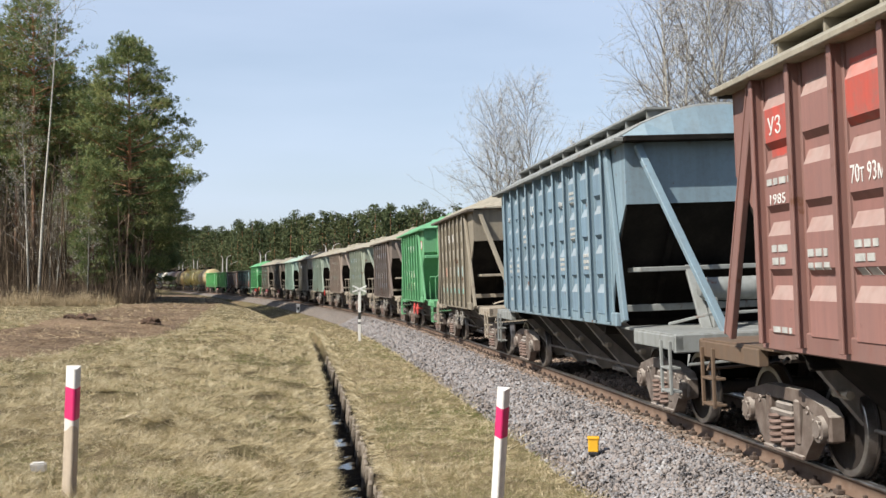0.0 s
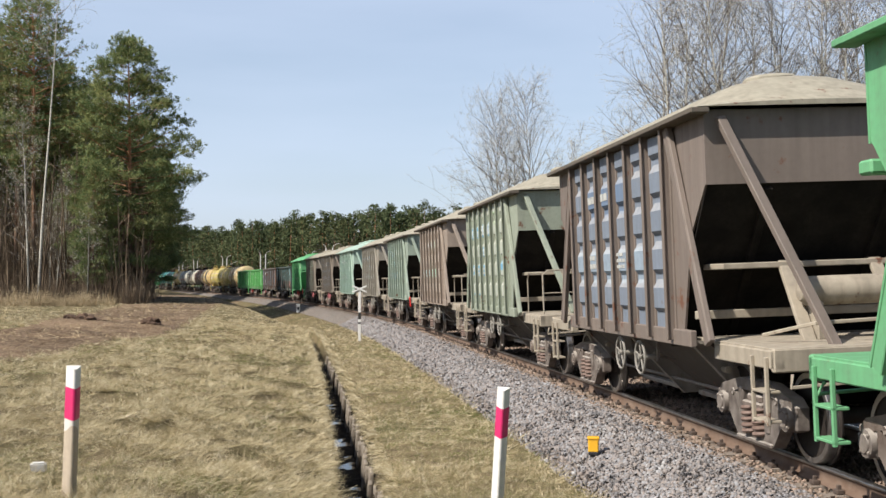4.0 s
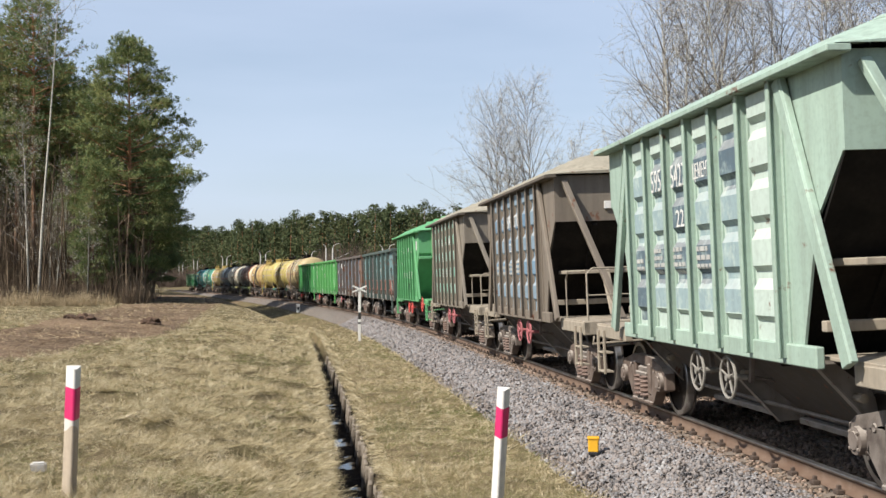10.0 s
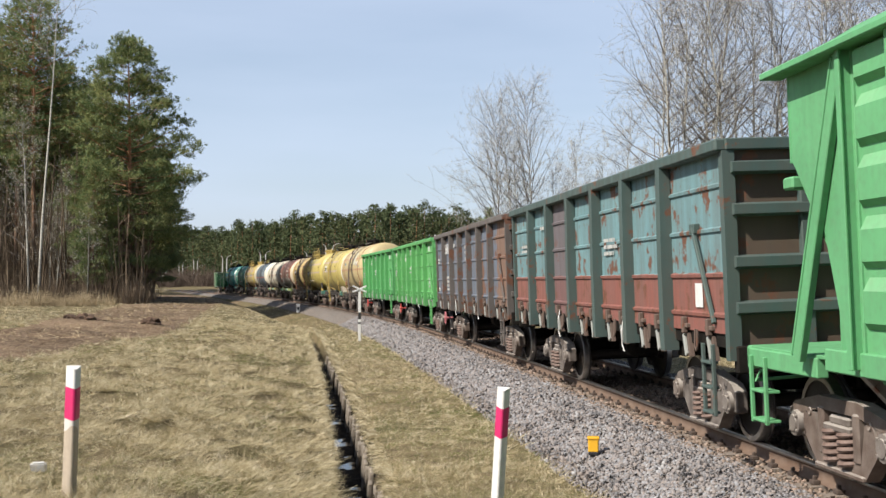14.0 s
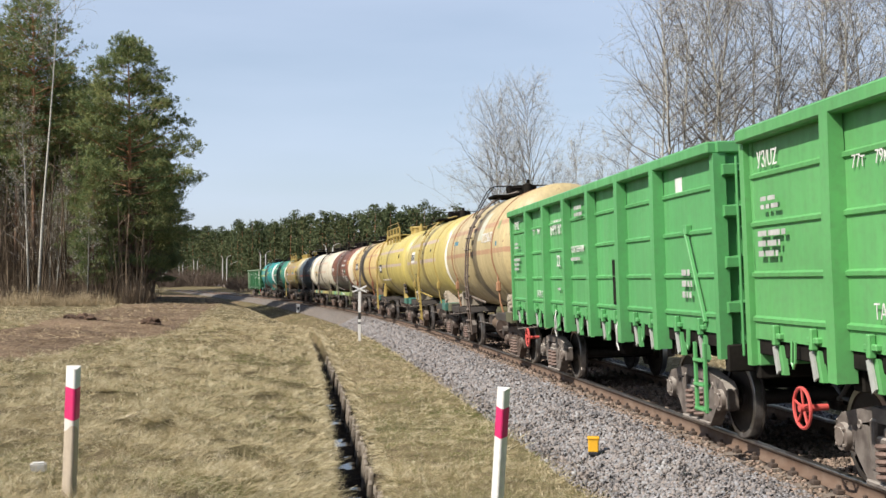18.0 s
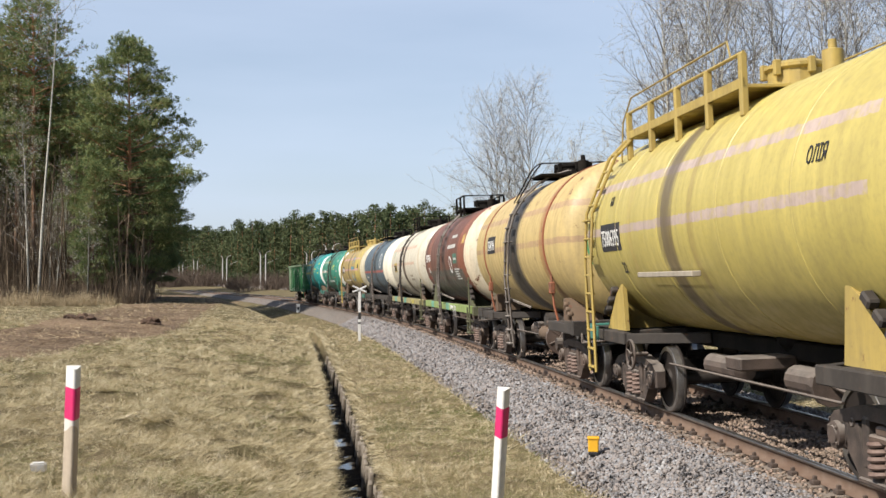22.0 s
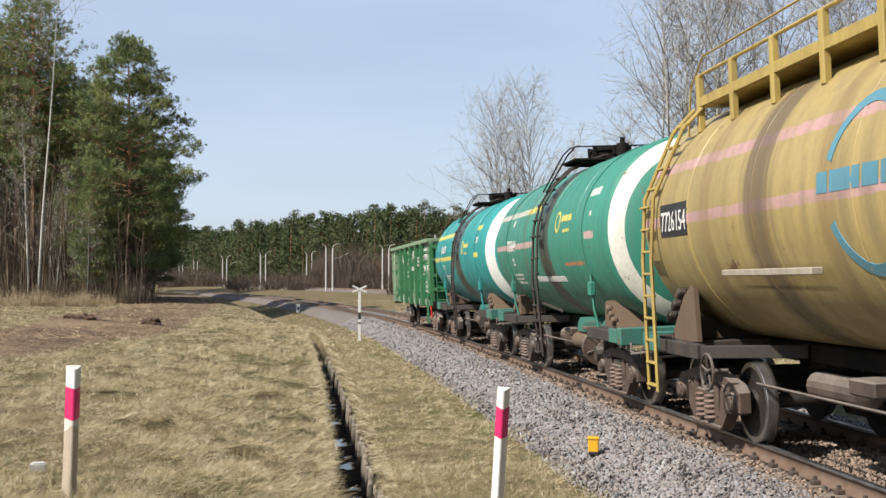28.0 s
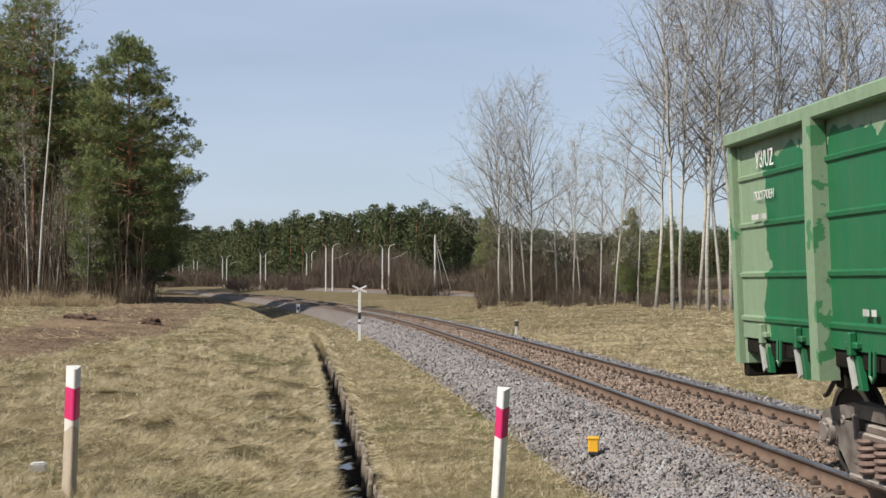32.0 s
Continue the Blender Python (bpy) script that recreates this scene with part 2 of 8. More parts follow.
M["spring"] = plain("rusty_coil_steel", (0.185, 0.125, 0.10, 1), (0.105, 0.064, 0.05, 1), 7, 0.7)
M["wheel"] = plain("wheel_steel_dark", (0.045, 0.038, 0.034, 1), (0.028, 0.022, 0.019, 1), 3, 0.6, 0.25)
M["tread"] = plain("wheel_rim_bright", (0.36, 0.35, 0.34, 1), (0.22, 0.2, 0.19, 1), 5, 0.32, 0.85, 0.05)
# frame black, set deeper so the shade beneath the wagons is in it
M["under"] = plain("underframe_black_and_shade", (0.010, 0.009, 0.008, 1), (0.022, 0.019, 0.016, 1), 2.2, 0.85)
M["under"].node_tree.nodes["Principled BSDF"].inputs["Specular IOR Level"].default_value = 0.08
M["wheel"].node_tree.nodes["Principled BSDF"].inputs["Specular IOR Level"].default_value = 0.2
M["white"] = plain("white_stencil_paint", (0.72, 0.71, 0.68, 1), (0.58, 0.57, 0.54, 1), 5, 0.6)
M["black"] = plain("black_paint", (0.02, 0.02, 0.022, 1), (0.035, 0.033, 0.03, 1), 5, 0.5)
M["pole"] = plain("pale_concrete", (0.60, 0.58, 0.55, 1), (0.44, 0.42, 0.39, 1), 2, 0.9)
M["birch"] = bark_material("birch_bark", (0.15, 0.135, 0.11, 1), (0.45, 0.435, 0.38, 1), (0.06, 0.05, 0.042, 1), (1.0, 7), 2.5)
M["twig"] = plain("birch_twigs", (0.20, 0.18, 0.16, 1), (0.12, 0.105, 0.092, 1), 0.8, 0.9)
M["bud"] = island_mat("opening_buds", [(0.40, 0.37, 0.29, 1), (0.62, 0.58, 0.48, 1), (0.78, 0.75, 0.66, 1)], 0.85, translucent=0.2)
M["pinebark"] = bark_material("pine_bark", (0.105, 0.075, 0.055, 1), (0.30, 0.145, 0.07, 1), (0.05, 0.036, 0.028, 1), (5, 13))
M["needle"] = island_mat("pine_needles", [(0.036, 0.068, 0.030, 1), (0.115, 0.165, 0.066, 1), (0.235, 0.255, 0.10, 1), (0.43, 0.40, 0.17, 1)], 0.7, wide=0.35, translucent=0.15)
M["farneedle"] = island_mat("far_wood_needles", [(0.022, 0.036, 0.018, 1), (0.052, 0.072, 0.032, 1), (0.092, 0.108, 0.048, 1), (0.145, 0.145, 0.066, 1)], 0.9, wide=0.12)
M["brush"] = island_mat("bare_brush", [(0.050, 0.038, 0.028, 1), (0.095, 0.072, 0.052, 1), (0.17, 0.132, 0.095, 1)], 0.9, wide=0.3)
M["thicket"] = island_mat("thicket_stems", [(0.052, 0.039, 0.027, 1), (0.12, 0.088, 0.060, 1), (0.27, 0.205, 0.138, 1)], 0.9, wide=0.3)
M["farbrush"] = island_mat("far_bare_bushes", [(0.062, 0.046, 0.036, 1), (0.105, 0.078, 0.060, 1), (0.17, 0.128, 0.098, 1)], 0.9, wide=0.1)
M["litter"] = island_mat("dead_reed", [(0.22, 0.165, 0.095, 1), (0.36, 0.28, 0.17, 1), (0.46, 0.38, 0.25, 1)], 0.9)
M["soil"] = plain("dug_soil", (0.125, 0.075, 0.046, 1), (0.07, 0.042, 0.027, 1), 3, 1.0, 0, 0.8, 0.05)
# ---------------------------------------------------------------- mesh helpers
class Geo:
    """Collects simple solids into one mesh."""

    def __init__(self):
        self.v, self.f = [], []

    def add(self, verts, faces):
        n = len(self.v)
        self.v.extend(tuple(p) for p in verts)
        self.f.extend(tuple(i + n for i in q) for q in faces)
        return self

    def box(self, x0, y0, z0, x1, y1, z1, c=0.012):
        """A box with chamfered edges between two corners."""
        return self.block(((x0 + x1) / 2, (y0 + y1) / 2, (z0 + z1) / 2), (abs(x1 - x0) / 2, abs(y1 - y0) / 2, abs(z1 - z0) / 2), None, c)

    def block(self, mid, half, rot=None, c=0.012):
        c = min(c, min(half) * 0.45)
        vs, idx = [], {}
        for sx in (-1, 1):
            for sy in (-1, 1):
                for sz in (-1, 1):
                    for k in range(3):
                        p = [s * (h - (0 if k == a else c)) for a, (s, h) in enumerate(zip((sx, sy, sz), half))]
                        idx[sx, sy, sz, k] = len(vs)
                        vs.append(Vector(p))
        fs = []
        for k in range(3):
            a, b = [(1, 2), (2, 0), (0, 1)][k]
            for s in (-1, 1):
                q = []
                for u, w in ((-1, -1), (1, -1), (1, 1), (-1, 1)):
                    key = [0, 0, 0]
                    key[k], key[a], key[b] = s, u, w
                    q.append(idx[(*key, k)])
                fs.append(q if s > 0 else q[::-1])
                for s2 in (-1, 1):  # edges between face k and face a
                    e = []
                    for w in (-1, 1):
                        key = [0, 0, 0]
                        key[k], key[a], key[b] = s, s2, w
                        e.append((idx[(*key, k)], idx[(*key, a)]))
                    q = [e[0][0], e[0][1], e[1][1], e[1][0]]
                    fs.append(q if s * s2 > 0 else q[::-1])
        for sx in (-1, 1):
            for sy in (-1, 1):
                for sz in (-1, 1):
                    q = [idx[sx, sy, sz, k] for k in range(3)]
                    fs.append(q if sx * sy * sz > 0 else q[::-1])
        if rot is not None:
            vs = [rot @ p for p in vs]
        m = Vector(mid)
        return self.add([p + m for p in vs], fs)

    def beam(self, a, b, w, h, up=(0, 0, 1), c=0.008):
        """A bar of section w x h from a to b."""
        a, b = Vector(a), Vector(b)
        d = b - a
        z = Vector(up)
        x = d.normalized()
        y = z.cross(x)
        if y.length < 1e-4:
            y = Vector((0, 1, 0)).cross(x)
        y.normalize()
        z = x.cross(y)
        rot = Matrix((x, y, z)).transposed()
        return self.block((a + b) / 2, (d.length / 2, w / 2, h / 2), rot, c)

    def tube(self, pts, r, n=6, r2=None, closed=False):
        """A round bar along points."""
        pts = [Vector(p) for p in pts]
        vs, fs = [], []
        last = None
        for i, p in enumerate(pts):
            d = (pts[min(i + 1, len(pts) - 1)] - pts[max(i - 1, 0)]).normalized()
            if last is None:
                side = d.cross(Vector((0, 0, 1)))
                if side.length < 0.05:
                    side = d.cross(Vector((0, 1, 0)))
            else:
                side = last - d * last.dot(d)
            side.normalize()
            last = side
            up = side.cross(d)
            rr = r if r2 is None else r + (r2 - r) * i / (len(pts) - 1)
            for k in range(n):
                a = 2 * math.pi * k / n
                vs.append(p + (side * math.cos(a) + up * math.sin(a)) * rr)
        for i in range(len(pts) - 1):
            for k in range(n):
                k2 = (k + 1) % n
                fs.append((i * n + k, i * n + k2, (i + 1) * n + k2, (i + 1) * n + k))
        fs.append(tuple(range(n))[::-1])
        fs.append(tuple((len(pts) - 1) * n + k for k in range(n)))
        return self.add(vs, fs)

    def lathe(self, prof, n=24, axis="X", mid=(0, 0, 0), a0=0.0, a1=360.0):
        """Turns a profile of (along, radius) about an axis."""
        full = abs(a1 - a0) >= 359.9
        m = n if full else n + 1
        vs, fs = [], []
        for t, r in prof:
            for k in range(m):
                a = radians(a0 + (a1 - a0) * k / n)
                p, q = r * math.cos(a), r * math.sin(a)
                e = {"X": (t, p, q), "Y": (q, t, p), "Z": (p, q, t)}[axis]
                vs.append((e[0] + mid[0], e[1] + mid[1], e[2] + mid[2]))
        for i in range(len(prof) - 1):
            for k in range(n):
                k2 = (k + 1) % m
                fs.append((i * m + k, i * m + k2, (i + 1) * m + k2, (i + 1) * m + k)[::-1])
        return self.add(vs, fs)

    def prism(self, poly, axis, lo, hi):
        """Extrudes a flat outline along an axis; the outline is in the two other axes, in order."""
        n = len(poly)
        o = [i for i in range(3) if i != axis]
        vs = []
        for t in (lo, hi):
            for p in poly:
                e = [0, 0, 0]
                e[axis], e[o[0]], e[o[1]] = t, p[0], p[1]
                vs.append(e)
        fs = [tuple(range(n)), tuple(range(n, 2 * n))[::-1]]
        for i in range(n):
            j = (i + 1) % n
            fs.append((i, i + n, j + n, j))
        return self.add(vs, fs)

    def slab(self, quad, thick):
        """A plate of that thickness on four points."""
        q = [Vector(p) for p in quad]
        nrm = (q[1] - q[0]).cross(q[3] - q[0]).normalized() * thick
        vs = q + [p + nrm for p in q]
        return self.add(vs, [(0, 1, 2, 3)[::-1], (4, 5, 6, 7), (0, 1, 5, 4), (1, 2, 6, 5), (2, 3, 7, 6), (3, 0, 4, 7)])

    def mesh(self, name, mats, smooth=False):
        me = bpy.data.meshes.new(name)
        me.from_pydata(self.v, [], self.f)
        for m in mats if isinstance(mats, (list, tuple)) else [mats]:
            me.materials.append(m)
        if smooth:
            me.polygons.foreach_set("use_smooth", [True] * len(me.polygons))
            me.set_sharp_from_angle(angle=radians(38))
        me.update()
        return me


def part(name, geo, mat, parent=None, label="", smooth=False, m=None):
    """Links a collected solid, or a mesh, as one object under its thing."""
    ob = new(name, geo.mesh(name, mat, smooth) if isinstance(geo, Geo) else geo)
    if parent is not None:
        ob.parent = parent
    if m is not None:
        ob.matrix_basis = m
    if label:
        tagged(ob, label=label)
    return ob


def soup(name, verts, tris, mats, smooth=False, index=None):
    """A mesh from number arrays of triangles."""
    me = bpy.data.meshes.new(name)
    verts, tris = np.asarray(verts, np.float32), np.asarray(tris, np.int32)
    me.vertices.add(len(verts))
    me.vertices.foreach_set("co", verts.ravel())
    me.loops.add(tris.size)
    me.loops.foreach_set("vertex_index", tris.ravel())
    me.polygons.add(len(tris))
    me.polygons.foreach_set("loop_start", np.arange(len(tris), dtype=np.int32) * 3)
    for mt in mats if isinstance(mats, (list, tuple)) else [mats]:
        me.materials.append(mt)
    if index is not None:
        me.polygons.foreach_set("material_index", np.asarray(index, np.int32))
    if smooth:
        me.polygons.foreach_set("use_smooth", np.ones(len(tris), bool))
    me.update(calc_edges=True)
    return me


def letters(body, height, mat, parent, x, y, z, name="lettering", label="", width=None, barrel=None):
    """Stencilled writing on the -Y side, from its lower left corner; barrel: (radius, axis height) to lay it on a round tank."""
    cu = bpy.data.curves.new("lettering", "FONT")
    cu.body, cu.size, cu.extrude = body, height * 1.36, 0.002
    cu.resolution_u = 2
    tmp = bpy.data.objects.new("lettering_tmp", cu)
    me = bpy.data.meshes.new_from_object(tmp)
    bpy.data.objects.remove(tmp)
    if callable(y):
        bm = bmesh.new()
        bm.from_mesh(me)
        for q in FOLDS[parent.name]:
            if z - 0.05 < q < z + height * 1.4:
                bmesh.ops.bisect_plane(bm, geom=bm.verts[:] + bm.edges[:] + bm.faces[:], plane_co=(0, q - z, 0), plane_no=(0, 1, 0))
        bm.to_mesh(me)
        bm.free()
    co = np.empty(len(me.vertices) * 3)
    me.vertices.foreach_get("co", co)
    co = co.reshape(-1, 3)
    w = max(co[:, 0].max() - co[:, 0].min(), 1e-3)
    k = (width / w) if width else 0.62
    a, b, c = (co[:, 0] - co[:, 0].min()) * k, co[:, 1], co[:, 2]
    if barrel:
        r, zc = barrel
        an = np.arcsin(np.clip((z - zc) / r, -1, 1)) + b / r
        rr = r + 0.006 + c
        out = np.stack([x + a, -rr * np.cos(an), zc + rr * np.sin(an)], 1)
    elif callable(y):
        out = np.stack([x + a, y(z + b) - 0.004 - c, z + b], 1)
    else:
        out = np.stack([x + a, y - c, z + b], 1)
    me.vertices.foreach_set("co", out.ravel())
    me.materials.clear()
    me.materials.append(mat)
    me.update()
    return part(name, me, None, parent, label)


def patch(parent, mat, x0, x1, z0, z1, y=None, barrel=None, name="paint_panel", label="", geo=None):
    """A painted rectangle on a wall at y, or laid round a barrel."""
    g = geo if geo is not None else Geo()
    if callable(y):
        zz = [z0 + (z1 - z0) * i / 3 for i in range(4)]
        lift = 0.009
        vs = [(x, float(y(q)) + d, q) for d in (0.004, -lift) for q in zz for x in (x0, x1)]
        fs = [(2 * i, 2 * i + 1, 2 * i + 3, 2 * i + 2) for i in (0, 1, 2)] + [(8 + 2 * i, 10 + 2 * i, 11 + 2 * i, 9 + 2 * i) for i in (0, 1, 2)]
        fs += [(2 * i, 2 * i + 2, 10 + 2 * i, 8 + 2 * i) for i in (0, 1, 2)] + [(2 * i + 1, 9 + 2 * i, 11 + 2 * i, 2 * i + 3) for i in (0, 1, 2)]
        g.add(vs, fs)
    elif barrel is None:
        g.box(x0, y - 0.003, z0, x1, y + 0.002, z1, 0.001)
    else:
        r, zc = barrel
        a0, a1 = [math.asin(max(-1, min(1, (q - zc) / r))) for q in (z0, z1)]
        n = 5
        vs, fs = [], []
        for rr in (r - 0.004, r + 0.004):
            for i in range(n):
                a = a0 + (a1 - a0) * i / (n - 1)
                for xx in (x0, x1):
                    vs.append((xx, -rr * math.cos(a), zc + rr * math.sin(a)))
        for k in (0, 2 * n):
            fs += [(k + 2 * i, k + 2 * i + 1, k + 2 * i + 3, k + 2 * i + 2) for i in range(n - 1)]
        for i in range(n - 1):
            fs += [(2 * i, 2 * i + 2, 2 * n + 2 * i + 2, 2 * n + 2 * i), (2 * i + 1, 2 * n + 2 * i + 1, 2 * n + 2 * i + 3, 2 * i + 3)]
        fs += [(0, 1, 2 * n + 1, 2 * n), (2 * n - 2, 2 * n - 1, 4 * n - 1, 4 * n - 2)]
        g.add(vs, fs)
    return g if geo is not None else part(name, g, mat, parent, label)


def bars(parent, mat, x, z, w, h, rows, y=None, barrel=None, seed=0, name="stencil_text"):
    """Small writing too fine to read, as plain bars."""
    g = Geo()
    r = random.Random(seed + int(x * 100) + int(z * 37))
    step = h / rows
    for i in range(rows):
        xx, end = x, x + w * r.uniform(0.65, 1.0)
        while xx < end - 0.03:
            ww = min(r.uniform(0.12, 0.4) * max(w, 0.3), end - xx)
            patch(None, None, xx, xx + ww, z + h - (i + 0.8) * step, z + h - (i + 0.25) * step, y, barrel, geo=g)
            xx += ww + 0.045
    return part(name, g, mat, parent)
# ---------------------------------------------------------------- ground
def fbm(x, y, scale, seed=0.0, octaves=3):
    """Smooth value noise for arrays."""
    out, amp = 0.0, 1.0
    for k in range(octaves):
        a, b = x * scale * 2 ** k + seed * 7.1 + k * 13.7, y * scale * 2 ** k - seed * 3.3 + k * 5.9
        out = out + amp * (np.sin(a * 1.7 + np.sin(b * 1.3 + 1.0) * 1.5) * np.cos(b * 1.9 + np.sin(a * 0.8) * 1.7))
        amp *= 0.5
    return out / 1.75


CUT_O = [-60, -30, -14, -9.5, -8.0, -7.0, -6.4, -6.05, -5.82, -5.72, -5.60, -5.28, -5.20, -5.12, -4.6, -3.6, -2.6, -2.0, 2.0, 2.7, 4.0, 8.0, 14.0, 30, 60]
CUT_Z = [0.25, 0.25, 0.22, 0.12, -0.02, -0.14, -0.27, -0.38, -0.52, -0.80, -1.25, -1.25, -0.95, -0.66, -0.60, -0.61, -0.66, -0.60, -0.40, -0.48, -0.42, -0.25, 0.0, 0.05, 0.1]


def smoothstep(a, b, x):
    t = np.clip((x - a) / (b - a), 0, 1)
    return t * t * (3 - 2 * t)


def land(x, y, s=None, o=None):
    """Height of the ground."""
    if s is None:
        s, o = rail_sd(x, y)
    z = np.interp(o, CUT_O, CUT_Z)
    # the drain opens into a wider hollow farther along, and closes before the camera
    wide = smoothstep(48, 75, s) * smoothstep(190, 130, s)
    z = z - wide * 0.55 * np.exp(-((o + 5.2) / 1.7) ** 2)
    drain = np.exp(-((o + 5.4) / 0.45) ** 2)
    z = z + smoothstep(8.5, 5.0, s) * drain * 0.5
    # the verge rises to the road shoulder where the camera stands
    z = z + smoothstep(7.0, 2.5, s) * smoothstep(-2.3, -3.2, o) * np.clip(-0.12 - z, 0, 1.0)
    z = z + smoothstep(34, 42, s) * smoothstep(60, 50, s) * drain * 0.42
    rough = smoothstep(2.6, 5.0, np.abs(o)) * (1 - 0.8 * drain)
    z = z + rough * (0.05 * fbm(x, y, 0.35, 1) + 0.03 * fbm(x, y, 1.3, 2)) + smoothstep(5.9, 6.6, -o) * smoothstep(60, 35, y) * (0.10 * fbm(x, y * 0.55, 1.25, 3) + 0.03 * fbm(x, y * 0.6, 4.4, 33) + 0.06 * np.maximum(fbm(x, y * 0.6, 0.8, 13), 0))
    far = smoothstep(150, 420, np.hypot(x, y))
    z = z + far * 0.9 + smoothstep(20, 60, np.abs(o)) * 0.12 * fbm(x, y, 0.05, 5)
    z = z + drain * 0.09 * fbm(x, y, 2.3, 21) + smoothstep(-6.6, -6.0, o) * smoothstep(-5.5, -5.8, o) * 0.06 * fbm(x, y, 1.9, 23)
    z = z - hollows(x, y) * 0.10 * smoothstep(5.9, 6.4, -o) * smoothstep(60, 40, y)
    z = z + 0.10 * smoothstep(6.4, 8.0, -o) * smoothstep(26, 14, y)
    # ruts and turned earth on the cleared ground
    dirt = bare(x, y)
    z = z + dirt * (0.09 * fbm(x * 0.35, y, 1.6, 8) + 0.05 * fbm(x, y, 3.1, 19))
    for cx, cy, r, h in ((-14.4, 46.0, 1.2, 0.22), (-11.1, 43.4, 0.8, 0.15), (-15.6, 46.8, 0.8, 0.14)):
        z = z + h * np.exp(-((x - cx) ** 2 + ((y - cy) * 0.8) ** 2) / r ** 2) * (0.8 + 0.4 * fbm(x, y, 3.5, 4))
    return z


TRACK_X = [-12.6, -12.6, -12.1, -13.4, -16.6, -20.6, -23.2, -31.0]


def hollows(x, y):
    """Pockets between the tussocks."""
    return smoothstep(0.16, 0.5, fbm(x, y * 0.42, 1.5, 41) + 0.6 * fbm(x, y * 0.45, 4.6, 42))


def bare(x, y):
    """Where the grass is driven off: the cleared track on the left."""
    s, o = rail_sd(x, y)
    mid = np.interp(y, [22, 30, 38, 48, 65, 86, 102, 143], TRACK_X)
    half = np.interp(y, [22, 30, 38, 48, 65, 86, 143], [3.4, 3.4, 3.3, 2.8, 3.0, 3.6, 5.4])
    d = np.abs(x - mid) / half
    torn = smoothstep(-0.55, 0.35, fbm(x * 0.45, y * 0.8, 0.5, 17) + 0.5 * fbm(x, y, 1.7, 18) + 0.95)
    return smoothstep(1.2, 0.7, d) * smoothstep(22.5, 27, y) * smoothstep(175, 130, y) * torn


def build_ground():
    so = np.concatenate([np.arange(-420, -12, 14.0), np.arange(-12, 8, 1.0), np.arange(8, 40, 0.3), np.arange(40, 60, 0.5), np.arange(60, 130, 1.2), np.arange(130, 300, 6.0), np.arange(300, 621, 20.0)])
    oo = np.concatenate([[-60, -45, -36], np.arange(-30, -16, 1.0), np.arange(-16, -9.6, 0.3), np.arange(-9.6, -6.4, 0.2),
                         [-6.4, -6.22, -6.05, -5.92, -5.82, -5.77, -5.72, -5.66, -5.60, -5.5, -5.38, -5.28, -5.20, -5.12, -5.0, -4.85], np.arange(-4.6, -2.0, 0.25),
                         np.arange(-2.0, 2.01, 0.5), np.arange(2.35, 8, 0.45), np.arange(8, 30, 1.5), [33, 38, 45, 52, 60]])
    ext = np.array([12, 30, 60, 110, 200, 380, 700, 1300, 2400.0])
    ns, no = len(so), len(oo)
    S, O = np.meshgrid(so, oo, indexing="ij")
    X, Y, _ = rail_at(S, O)
    left = X[:, :1] - ext[::-1][None, :]
    right = X[:, -1:] + ext[None, :]
    XX = np.concatenate([left, X, right], 1)
    YY = np.concatenate([np.repeat(Y[:, :1], len(ext), 1), Y, np.repeat(Y[:, -1:], len(ext), 1)], 1)
    e = np.ones((1, len(ext)))
    SS = np.concatenate([S[:, :1] @ e, S, S[:, -1:] @ e], 1)
    OO = np.concatenate([O[:, :1] @ e, O, O[:, -1:] @ e], 1)
    # carry the sheet on to the horizon before and behind
    for lead in (60, 160, 400, 900, 2400):
        XX = np.concatenate([XX, XX[-1:] * 1.0], 0)
        YY = np.concatenate([YY, YY[ns - 1:ns] + lead], 0)
        SS = np.concatenate([SS, SS[-1:]], 0)
        OO = np.concatenate([OO, OO[-1:]], 0)
    XX, YY = np.concatenate([XX[:1], XX], 0), np.concatenate([YY[:1] - 2200, YY], 0)
    SS, OO = np.concatenate([SS[:1], SS], 0), np.concatenate([OO[:1], OO], 0)
    Z = land(XX, YY, SS, OO)
    a, b = XX.shape
    i = np.arange(a * b).reshape(a, b)
    q = np.stack([i[:-1, :-1], i[:-1, 1:], i[1:, 1:], i[1:, :-1]], -1).reshape(-1, 4)
    tris = np.concatenate([q[:, [0, 1, 2]], q[:, [0, 2, 3]]])
    me = soup("ground", np.stack([XX, YY, Z], -1).reshape(-1, 3), tris, M["ground"], True)
    at = me.attributes.new("bare", "FLOAT", "POINT")
    at.data.foreach_set("value", bare(XX, YY).ravel().astype(np.float32))
    at = me.attributes.new("mud", "FLOAT", "POINT")
    mud = smoothstep(-5.88, -5.74, OO) * smoothstep(-5.02, -5.14, OO) * smoothstep(44, 34, SS)
    at.data.foreach_set("value", mud.ravel().astype(np.float32))
    tagged(new("ground", me), label="dry spring grass field with a bare muddy track", category="ground", kind="structure")


build_ground()


